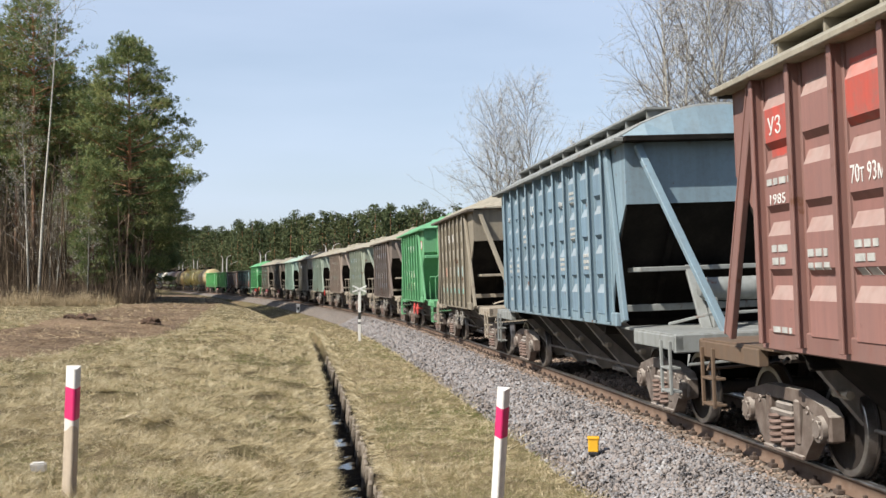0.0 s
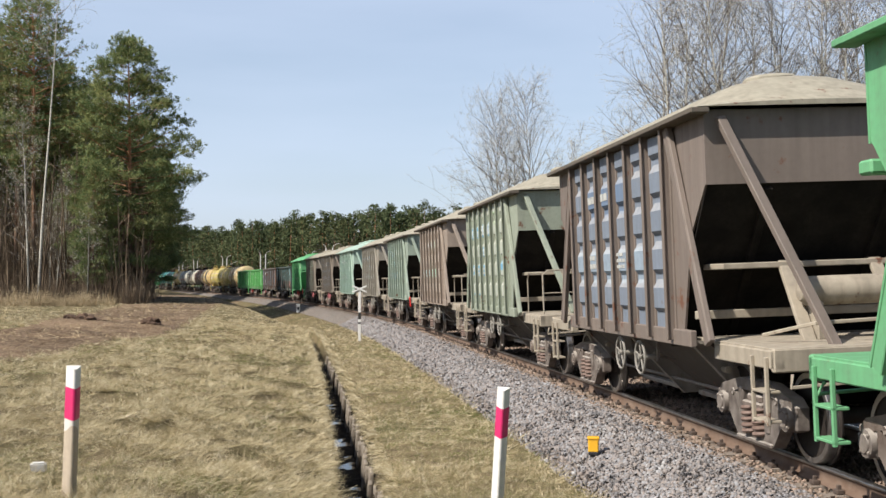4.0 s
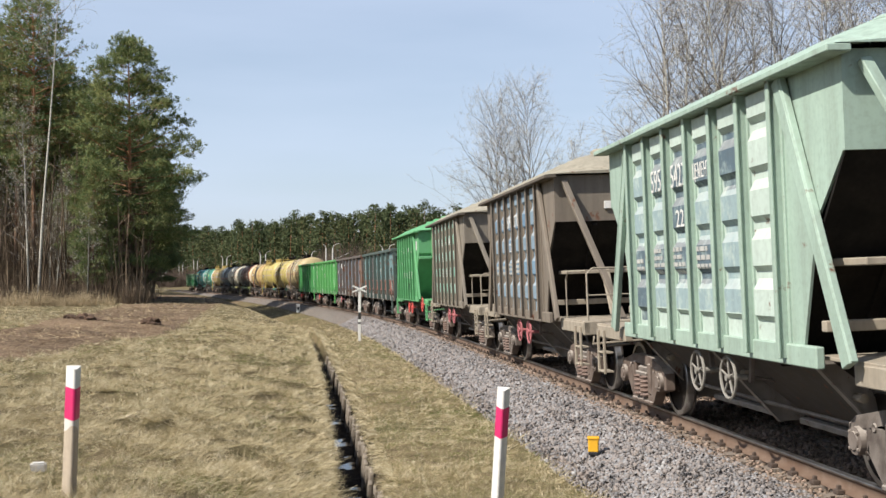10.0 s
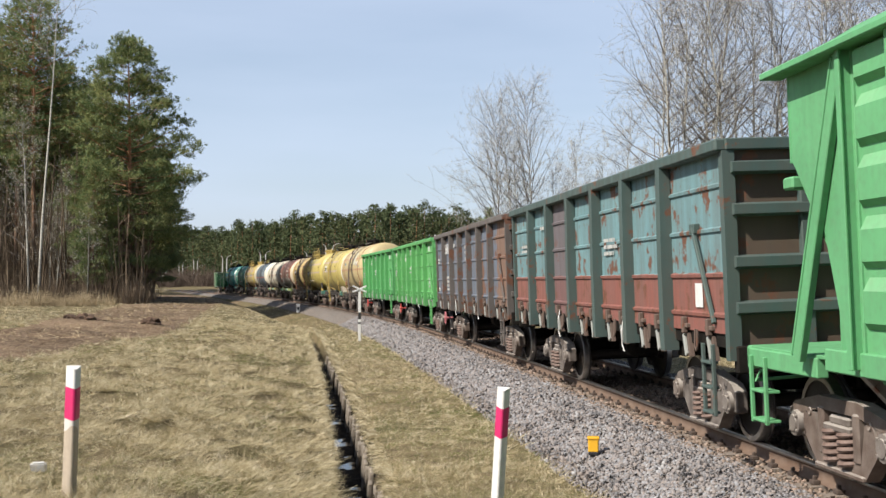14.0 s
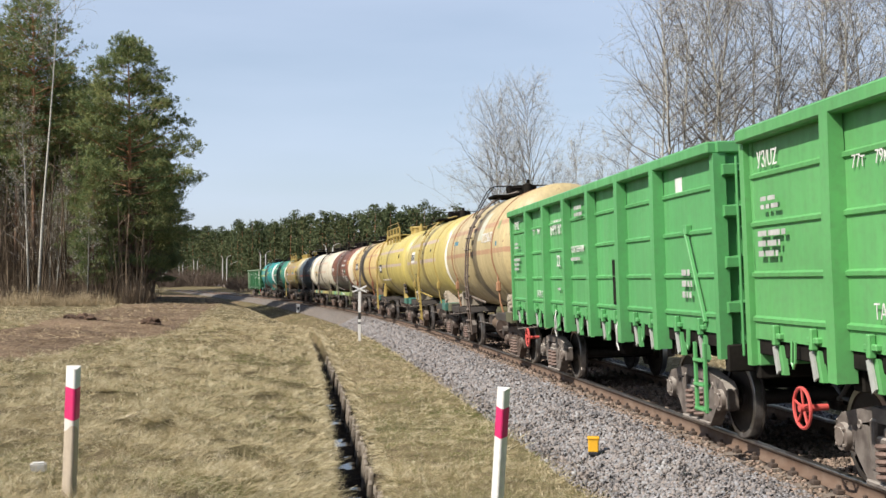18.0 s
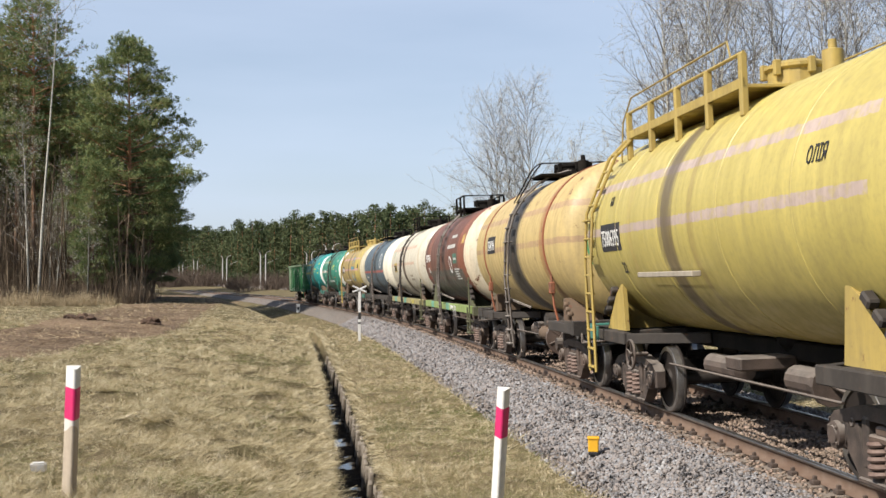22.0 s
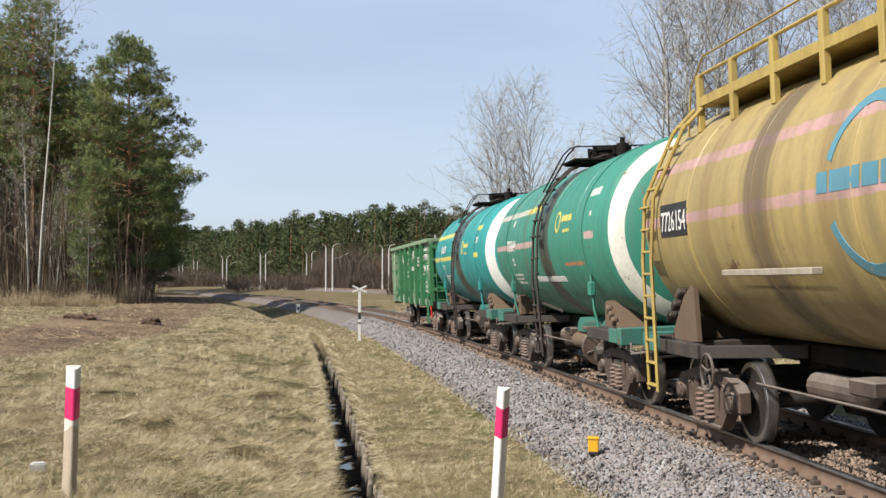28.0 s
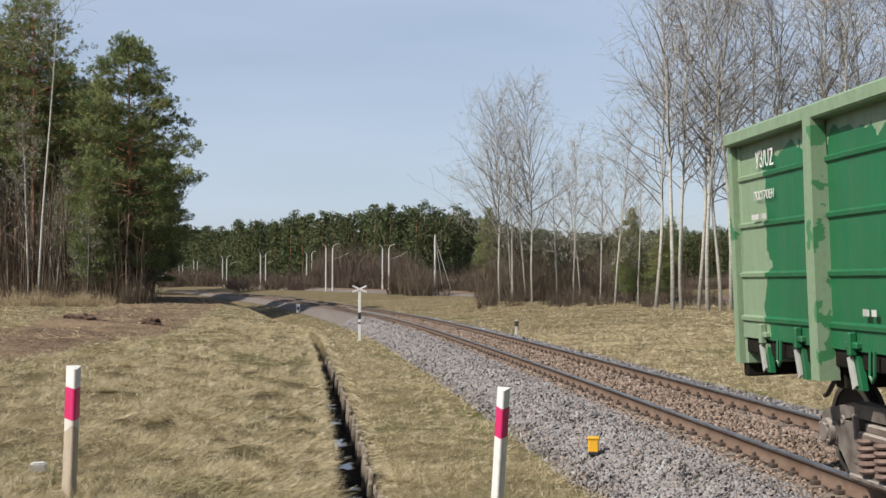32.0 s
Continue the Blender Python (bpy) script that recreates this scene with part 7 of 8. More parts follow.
# ---------------------------------------------------------------- plants
def tubes(seg, sides=4):
    """Triangles of tapered bars; seg rows: start, end, start radius, end radius."""
    a, b, r0, r1 = seg[:, 0:3], seg[:, 3:6], seg[:, 6:7], seg[:, 7:8]
    d = b - a
    d = d / np.maximum(np.linalg.norm(d, axis=1, keepdims=True), 1e-6)
    ref = np.where(np.abs(d[:, 2:3]) > 0.9, np.array([[1.0, 0, 0]]), np.array([[0, 0, 1.0]]))
    u = np.cross(d, ref)
    u /= np.linalg.norm(u, axis=1, keepdims=True)
    v = np.cross(d, u)
    rings = []
    for p, r in ((a, r0), (b, r1)):
        for k in range(sides):
            an = 2 * math.pi * k / sides
            rings.append(p + (u * math.cos(an) + v * math.sin(an)) * r)
    vs = np.stack(rings, 1)
    n = len(seg)
    base = (np.arange(n) * 2 * sides)[:, None]
    f = []
    for k in range(sides):
        k2 = (k + 1) % sides
        f.append(base + np.array([[k, k2, sides + k2]]))
        f.append(base + np.array([[k, sides + k2, sides + k]]))
    return vs.reshape(-1, 3), np.stack(f, 1).reshape(-1, 3)


def slivers(p, d, length, width, rng):
    """Thin triangles at p along d."""
    n = len(p)
    d = d / np.maximum(np.linalg.norm(d, axis=1, keepdims=True), 1e-6)
    r = rng.normal(size=(n, 3))
    s = np.cross(d, r)
    s /= np.maximum(np.linalg.norm(s, axis=1, keepdims=True), 1e-6)
    w = np.reshape(width, (-1, 1)) / 2
    vs = np.stack([p - s * w, p + s * w, p + d * np.reshape(length, (-1, 1))], 1)
    return vs.reshape(-1, 3), np.arange(n * 3).reshape(-1, 3)


def joined(parts):
    vs, fs, n = [], [], 0
    for v, f in parts:
        vs.append(v)
        fs.append(f + n)
        n += len(v)
    return np.concatenate(vs), np.concatenate(fs)


def polyline(p, d, length, n, r0, r1, rng, bend, up):
    """A crooked shoot: list of segments and its joints."""
    pts, out = [np.array(p, float)], []
    d = np.array(d, float)
    for i in range(n):
        d = d + rng.normal(size=3) * bend + np.array([0, 0, up])
        d /= np.linalg.norm(d)
        q = pts[-1] + d * length / n
        out.append([*pts[-1], *q, r0 + (r1 - r0) * i / n, r0 + (r1 - r0) * (i + 1) / n])
        pts.append(q)
    return out, pts, d


def birch_meshes(seed, h, crown=0.35, lean=0.02, dense=1.0, spread=1.0, thick=0.0058, fine=5, budding=5, sway=0.028):
    """Bare birch with ascending limbs, fine twigs and opening buds."""
    rng = np.random.default_rng(seed)
    trunk, pts, _ = polyline((0, 0, -0.3), (lean, rng.normal() * 0.02, 1), h, 12, thick * h + 0.02, 0.012, rng, sway, 0.02)
    limbs, twigs, fine_p, fine_d = [], [], [], []
    n1 = int(34 * dense)
    for i in range(n1):
        t = crown + (0.97 - crown) * (i + rng.random()) / n1
        k = min(int(t * 12), 11)
        p = pts[k] + (pts[k + 1] - pts[k]) * (t * 12 - k)
        an = rng.random() * 2 * math.pi
        tilt = rng.uniform(0.62, 1.15) * (1.15 - 0.5 * t)
        d = np.array([math.cos(an) * math.sin(tilt), math.sin(an) * math.sin(tilt), math.cos(tilt)])
        ln = h * (0.10 + 0.19 * (1 - t) / (1 - crown)) * rng.uniform(0.8, 1.25) * spread
        l1, q1, _ = polyline(p, d, ln, 5, 0.008 + 0.0055 * ln, 0.006, rng, 0.15, 0.05)
        limbs += l1
        for j in range(9):
            f = rng.uniform(0.2, 1.0)
            m = min(int(f * 5), 4)
            p2 = q1[m] + (q1[m + 1] - q1[m]) * (f * 5 - m)
            d2 = (q1[m + 1] - q1[m]) / np.linalg.norm(q1[m + 1] - q1[m]) + rng.normal(size=3) * 0.7
            l2, q2, _ = polyline(p2, d2, ln * rng.uniform(0.25, 0.5), 3, 0.008, 0.0045, rng, 0.2, -0.01)
            twigs += l2
            for _ in range(fine):
                g = rng.uniform(0.1, 1.0)
                m2 = min(int(g * 3), 2)
                p3 = q2[m2] + (q2[m2 + 1] - q2[m2]) * (g * 3 - m2)
                d3 = (q2[m2 + 1] - q2[m2]) * 1.2 / np.linalg.norm(q2[m2 + 1] - q2[m2]) + rng.normal(size=3) * 0.6
                fine_p.append(p3)
                fine_d.append(d3)
    fine_p, fine_d = np.array(fine_p), np.array(fine_d)
    fine_d /= np.linalg.norm(fine_d, axis=1, keepdims=True)
    ln = rng.uniform(0.35, 0.95, len(fine_p))
    wood = joined([tubes(np.array(trunk), 7)])
    crown_m = joined([tubes(np.array(limbs), 4), tubes(np.array(twigs), 3), slivers(fine_p, fine_d, ln, 0.009, rng)])
    bp = np.repeat(fine_p, budding, 0) + np.repeat(fine_d * ln[:, None], budding, 0) * rng.uniform(0.3, 1.0, (len(fine_p) * budding, 1))
    buds = slivers(bp, rng.normal(size=bp.shape) + np.array([0, 0, -0.4]), rng.uniform(0.04, 0.10, len(bp)), 0.036, rng)
    nm = "birch"
    return (soup(nm + "_trunk", *wood, M["birch"], True), soup(nm + "_crown", *crown_m, [M["twig"]]), soup(nm + "_buds", *buds, M["bud"]))


def pine_meshes(seed, h, clear=0.25, width=0.2, tufts=2100, size=0.24, blades=12, ragged=0.3, shape=((0, 0.45), (0.12, 0.8), (0.4, 1.0), (0.64, 0.74), (0.83, 0.45), (1, 0.06))):
    """Scots pine: tapering trunk, limbs in tiers and flat pads of needle tufts; shape: reach of the limbs up the crown."""
    rng = np.random.default_rng(seed)
    trunk, pts, _ = polyline((0, 0, -0.3), (rng.normal() * 0.015, rng.normal() * 0.015, 1), h, 14, 0.008 * h + 0.04, 0.03, rng, 0.012, 0.02)
    limbs, tp, td = [], [], []
    n1 = 120
    for i in range(n1):
        f = (i + rng.random() * 0.8) / n1
        t = clear + (0.99 - clear) * f
        k = min(int(t * 14), 13)
        p = pts[k] + (pts[k + 1] - pts[k]) * (t * 14 - k)
        an = i * 2.4 + rng.normal() * 0.35
        prof = float(np.interp(f, [q[0] for q in shape], [q[1] for q in shape]))
        ln = h * width * prof * rng.uniform(1 - ragged, 1 + ragged * 0.6)
        rise = -0.22 + 0.75 * f + rng.normal() * 0.1
        d = np.array([math.cos(an), math.sin(an), rise])
        l1, q1, _ = polyline(p, d, ln, 5, 0.010 + 0.009 * ln, 0.010, rng, 0.10, 0.05)
        limbs += l1
        nt = max(int(tufts / n1 * (0.25 + prof * 1.2)), 8)
        # needles gather in pads towards the ends of the limb's shoots
        pads = []
        for j in range(max(3, int(2 + ln * 1.6))):
            g = rng.uniform(0.3, 1.0) ** 0.6
            m = min(int(g * 5), 4)
            p2 = q1[m] + (q1[m + 1] - q1[m]) * (g * 5 - m)
            off = rng.normal(size=3) * np.array([1, 1, 0.25]) * (0.10 + 0.16 * ln * (1.25 - g))
            pads.append((p2 + off + np.array([0, 0, 0.10]), rng.uniform(0.24, 0.46)))
            limbs.append([*p2, *(p2 + off), 0.014, 0.007])
        for j in range(nt):
            c, r = pads[int(rng.integers(len(pads)))]
            side = rng.normal(size=3) * np.array([1, 1, 0.42]) * r
            tp.append(c + side)
            td.append(side * 1.2 + d * 0.3 + np.array([0, 0, 0.30]))
    tp, td = np.array(tp), np.array(td)
    td /= np.maximum(np.linalg.norm(td, axis=1, keepdims=True), 1e-6)
    P, D = np.repeat(tp, blades, 0), np.repeat(td, blades, 0) + rng.normal(size=(len(tp) * blades, 3)) * 0.7
    P = P + rng.normal(size=P.shape) * size * 0.3
    need = slivers(P, D, rng.uniform(0.6, 1.3, len(P)) * size, size * 0.25, rng)
    return (soup("pine_trunk", *joined([tubes(np.array(trunk), 8)]), M["pinebark"], True), soup("pine_limbs", *tubes(np.array(limbs), 4), M["pinebark"]), soup("pine_needles", *need, M["needle"]))


def plant(name, meshes, names, x, y, label, category, turn, scale=1.0, group="", dz=0.0):
    ob = new(name)
    tagged(ob, label=label, category=category, group=group)
    for nm, me in zip(names, meshes):
        piece = part(nm, me, None, ob)
        if nm != "trunk":
            piece["kind"] = "stuff"
    z = float(land(np.array([x]), np.array([y]))[0]) + dz
    ob.matrix_basis = pose(x, y, z, 0, 0, turn) @ Matrix.Diagonal((scale, scale, scale, 1))
    return ob


def spot(u, y):
    """Ground place at the sight line u (in 1568ths of the view) and depth y."""
    return (u - 784) / 2012.8 * y


def build_trees():
    rng = random.Random(5)
    high = ((0, 0.35), (0.25, 0.85), (0.5, 1.0), (0.75, 0.85), (0.92, 0.5), (1, 0.08))
    pines = [pine_meshes(11, 22, 0.14, 0.27, 9500), pine_meshes(12, 24, 0.42, 0.17, 2500, shape=high), pine_meshes(13, 20, 0.32, 0.19, 2500, shape=high), pine_meshes(14, 16, 0.15, 0.17, 3200, 0.22)]
    pn = ("trunk", "branchwork", "foliage")
    for k, u, y, sc, turn in ((0, 226, 92, 0.985, 15), (1, 60, 94, 1.06, 40), (2, 122, 97, 0.92, 120), (1, 28, 97, 1.0, 200), (2, 92, 101, 1.06, 300), (0, 190, 103, 0.78, 170), (0, 272, 101, 0.60, 60), (1, -30, 96, 1.0, 70), (3, 165, 88, 0.70, 10), (3, 205, 97, 0.72, 140), (2, 5, 104, 1.05, 20), (1, 145, 108, 0.86, 260), (0, -60, 100, 0.9, 20), (1, -110, 97, 1.0, 90), (2, -160, 102, 1.1, 10), (0, 110, 112, 0.8, 33), (0, 240, 116, 0.85, 133), (0, 60, 118, 0.95, 77), (0, 160, 120, 0.75, 177)):
        plant("pine_tree", pines[k], pn, spot(u, y), y, "tall Scots pine with a ragged green crown and red-brown stem", "pine tree", turn, sc, "trees at the wood's edge")
    # deeper wood along the far bend
    for i in range(34):
        y = (rng.uniform(148, 180) if i % 2 else rng.uniform(204, 262))
        u = rng.uniform(175, 266) if i % 2 else rng.uniform(185, 262)
        plant("pine_tree", pines[1 + i % 2], pn, spot(u, y), y, "tall Scots pine deep in the wood beside the bend", "pine tree", rng.uniform(0, 360), rng.uniform(0.8, 1.05), "trees at the wood's edge")
    birches = [birch_meshes(21, 21, 0.30, 0.02), birch_meshes(22, 23, 0.34, -0.03), birch_meshes(23, 19, 0.26, 0.05, 0.9), birch_meshes(24, 24, 0.40, 0.0), birch_meshes(25, 13, 0.22, 0.03, 0.7, 1.2), birch_meshes(26, 21, 0.26, 0.03, 1.5, 1.4, 0.0046, 6, 6)]
    bn = ("trunk", "crown", "foliage")
    # the slim birch and bare stems before the pines
    plant("birch_tree", birch_meshes(31, 27, 0.62, 0.035, 0.35, 0.6, 0.0036, sway=0.008), bn, spot(68, 86), 86, "slim white birch with a bare top, leaning", "birch tree", 0, 1.0, "trees at the wood's edge")
    for i in range(24):
        u, y = -150 + i * 14.0 + rng.uniform(-8, 8), rng.uniform(86, 110)
        plant("bare_tree", birches[4] if i % 3 else birches[2], bn, spot(u, y), y, "thin bare brown-grey young tree", "bare tree", rng.uniform(0, 360), rng.uniform(0.55, 1.0), "bare young trees in the wood")
    # birches beyond the line
    for u, y, k, sc in ((884, 104, 5, 0.88), (908, 106, 0, 0.80), (942, 103, 5, 0.93), (930, 107, 2, 0.8), (905, 112, 4, 0.9), (985, 108, 4, 1.0), (1016, 98, 4, 1.08), (1028, 100, 2, 0.62), (1062, 96, 4, 0.95), (1088, 92, 2, 0.84), (1130, 90, 4, 0.9),
                        (1160, 84, 1, 0.98), (1190, 76, 3, 1.02), (1206, 78, 1, 1.0), (1236, 80, 0, 1.05), (1252, 76, 3, 1.0), (1275, 78, 1, 0.98), (1293, 76, 3, 1.04), (1318, 84, 0, 1.1), (1345, 78, 1, 1.0), (1372, 80, 3, 1.0), (1400, 77, 0, 1.12), (1432, 80, 1, 1.05), (1462, 78, 3, 1.02), (1490, 76, 1, 1.0), (1520, 80, 0, 1.12), (1548, 77, 3, 1.0), (1580, 79, 1, 1.05), (1620, 78, 0, 1.1), (1660, 80, 3, 1.0)):
        plant("birch_tree", birches[k], bn, spot(u, y), y, "bare white-barked birch with fine opening twigs", "birch tree", rng.uniform(0, 360), sc, "birches beyond the line")
    for u, y, sc in ((1165, 96, 0.42), (1142, 100, 0.36), (1110, 104, 0.55), (1108, 100, 0.4), (1180, 106, 0.5), (860, 190, 0.9)):
        plant("pine_tree", pines[3], pn, spot(u, y), y, "young green pine among the birches", "pine tree", 30, sc, "young pines beyond the line")


def build_far_wood():
    """Pine woods beyond the fields, one joined mass."""
    rng = np.random.default_rng(77)
    pieces, trunks = [], []
    us = np.array([-900, -300, 100, 330, 440, 560, 660, 755, 800, 900, 1000, 1150, 1300, 1700, 2300])
    ys = np.array([430, 430, 430, 420, 360, 320, 300, 285, 290, 360, 400, 400, 390, 390, 390])
    for row in range(4):
        u = -900.0
        while u < 2300:
            y = np.interp(u, us, ys) + row * 9 + rng.uniform(-4, 4)
            x = (u - 784) / 2012.8 * y
            h = (rng.uniform(17.5, 21.5) + 1.5 * (rng.random() < 0.12)) * (1.0 if 280 < u < 830 else 0.92)
            z = 1.0
            seen = 240 < u < 1360
            n = (340 if row < 2 else 150) if seen else 40
            t = np.clip((np.floor(rng.uniform(0, 11, n)) + rng.random()) / 11.5 + rng.normal(size=n) * 0.03, 0, 0.985) * 0.76 + 0.24
            t = np.where(rng.random(n) < 0.2, rng.uniform(0.01, 0.26, n), t)
            f = np.maximum((t - 0.22) / 0.78, 0.0)
            rad = h * rng.uniform(0.15, 0.21) * ((1 - f) ** 0.6 * (0.5 + 0.5 * np.minimum(1, f * 4)) + 0.07) * rng.uniform(0.35, 1.1, n)
            an = rng.uniform(0, 2 * math.pi, n)
            c = np.stack([x + np.cos(an) * rad, y + np.sin(an) * rad, z + h * t], 1)
            P = np.repeat(c, 4, 0) + rng.normal(size=(n * 4, 3)) * np.array([0.42, 0.42, 0.16])
            D = rng.normal(size=P.shape) + np.repeat(np.stack([np.cos(an), np.sin(an), 0.5 + 0 * an], 1), 4, 0) * 0.8
            pieces.append(slivers(P, D, rng.uniform(0.4, 1.0, len(P)) * (1 if seen else 2.4), rng.uniform(0.22, 0.42, len(P)) * (1 if seen else 2), rng))
            trunks.append([x, y, z - 1, x + rng.normal() * 0.3, y, z + h * 0.9, 0.2, 0.06])
            u += rng.uniform(6, 15) * (360 / y)
    v, f = joined(pieces)
    n = len(f)
    tv, tf = tubes(np.array(trunks), 4)
    ob = new("far_pine_wood", soup("far_pine_wood", np.concatenate([v, tv]), np.concatenate([f, tf + len(v)]), [M["farneedle"], M["pinebark"]], index=np.concatenate([np.zeros(n), np.ones(len(tf))])))
    tagged(ob, label="dense dark green pine wood along the horizon", category="woods", kind="stuff")


def build_scrub():
    """Bare brush, reeds and dead stems at the feet of the trees."""
    rng = np.random.default_rng(41)

    def clump(n, us, ys, hs, width, name, mat, label, lean=0.25, cover=1.0):
        u, y = rng.uniform(*us, n), rng.uniform(*ys, n)
        x = (u - 784) / 2012.8 * y
        keep = np.ones(n, bool) if cover >= 1 else (fbm(x, y, 0.12, 9) > 1 - 2 * cover)
        x, y = x[keep], y[keep]
        z = land(x, y)
        p = np.stack([x, y, z - 0.05], 1)
        d = rng.normal(size=p.shape) * lean + np.array([0, 0, 1.0])
        ln = rng.uniform(*hs, len(p))
        a = slivers(p, d, ln, width, rng)
        d2 = np.repeat(d, 3, 0) + rng.normal(size=(len(p) * 3, 3)) * 0.35
        p2 = np.repeat(p, 3, 0) + np.repeat(d / np.linalg.norm(d, axis=1, keepdims=True), 3, 0) * (np.repeat(ln, 3) * rng.uniform(0.2, 0.7, len(p) * 3))[:, None]
        b = slivers(p2, d2, np.repeat(ln, 3) * rng.uniform(0.25, 0.5, len(p2)), width * 0.7, rng)
        ob = new(name, soup(name, *joined([a, b]), M[mat]))
        tagged(ob, label=label, category="brush", kind="stuff")

    def bushes(nb, us, ys, hs, name, mat, label, per=60, width=0.04, reach=0.42, tight=0.3):
        """Domed bare bushes: stems fan out from a foot and fork twice."""
        u, y = rng.uniform(*us, nb), rng.uniform(*ys, nb)
        x = (u - 784) / 2012.8 * y
        hgt = rng.uniform(*hs, nb) * (1 + 0.45 * fbm(x, y, 0.15, 9))
        X, Y, H = np.repeat(x, per), np.repeat(y, per), np.repeat(hgt, per)
        an, r = rng.uniform(0, 2 * math.pi, len(X)), np.sqrt(rng.random(len(X)))
        p = np.stack([X + np.cos(an) * r * H * tight, Y + np.sin(an) * r * H * tight, land(X, Y) - 0.08], 1)
        d = np.stack([np.cos(an) * r * reach, np.sin(an) * r * reach, 0 * r + 1], 1) + rng.normal(size=p.shape) * 0.10
        ln = H * (1.08 - 0.55 * r ** 2) * rng.uniform(0.55, 1.0, len(X))
        rows = [slivers(p, d, ln, width, rng)]
        dn = d / np.linalg.norm(d, axis=1, keepdims=True)
        for k, reach2, w in ((3, 0.45, 0.6), (4, 0.28, 0.45)):
            p2 = np.repeat(p, k, 0) + np.repeat(dn, k, 0) * (np.repeat(ln, k) * rng.uniform(0.25, 0.85, len(p) * k))[:, None]
            rows.append(slivers(p2, np.repeat(dn, k, 0) + rng.normal(size=p2.shape) * 0.42, np.repeat(ln, k) * reach2 * rng.uniform(0.5, 1.0, len(p2)), width * w, rng))
        tagged(new(name, soup(name, *joined(rows), M[mat])), label=label, category="brush", kind="stuff")

    # dark stems and bare thicket inside the wood
    n = 640
    u, y = rng.uniform(-200, 262, n), rng.uniform(87, 122, n)
    x = (u - 784) / 2012.8 * y
    z, h = land(x, y), rng.uniform(4, 13, n)
    seg = []
    for i in range(n):
        l1, q1, d1 = polyline((x[i], y[i], z[i] - 0.2), (rng.normal() * 0.06, rng.normal() * 0.06, 1), h[i], 5, 0.02 + 0.006 * h[i], 0.015, rng, 0.05, 0.02)
        seg += l1
        for k in range(7):
            m = int(rng.integers(1, 5))
            an = rng.uniform(0, 2 * math.pi)
            seg += polyline(q1[m], (math.cos(an) * 0.8, math.sin(an) * 0.8, 0.7), h[i] * rng.uniform(0.1, 0.25), 2, 0.02, 0.008, rng, 0.1, 0.05)[0]
    tagged(new("thicket_stems", soup("thicket_stems", *tubes(np.array(seg), 5), M["thicket"])), label="dark bare stems crowded inside the wood", category="brush", kind="stuff")
    bushes(210, (-200, 222), (94, 124), (5.0, 12.0), "wood_thicket", "thicket", "tall bare dark thicket inside the wood", 60, 0.05, 0.3, 0.25)
    bushes(130, (-200, 266), (85, 96), (1.2, 3.6), "wood_edge_brush", "thicket", "bare brown brush along the wood's edge", 60, 0.035)
    bushes(200, (-200, 200), (76, 88), (0.5, 1.7), "dead_reeds", "litter", "pale dead reeds and weeds before the wood", 30, 0.035, 0.8)
    bushes(120, (850, 1660), (84, 112), (0.8, 2.8), "birch_brush", "brush", "bare brown brush under the birches", 50, 0.035)
    bushes(50, (860, 1200), (108, 135), (3.0, 7.5), "birch_thicket", "brush", "tall bare bushes behind the birches", 60, 0.05)
    bushes(140, (800, 1660), (74, 92), (0.2, 0.55), "birch_weeds", "litter", "dead weeds under the birches", 24, 0.03, 0.9)
    bushes(40, (286, 400), (310, 390), (3.0, 7.0), "far_hedge", "farbrush", "brown bare hedge beyond the bend", 60, 0.14, 0.5, 0.5)
    bushes(260, (400, 1500), (225, 290), (2.2, 4.6), "far_scrub", "farbrush", "brown bare scrub before the far wood", 60, 0.11, 0.5, 0.5)
    bushes(60, (560, 720), (235, 285), (6.0, 11.0), "far_bare_trees", "farbrush", "tall bare brown bushes before the pines", 70, 0.12, 0.4, 0.3)
    bushes(46, (700, 900), (150, 190), (2.5, 6.5), "mid_scrub", "brush", "brown bare bushes beside the poles", 60, 0.07)


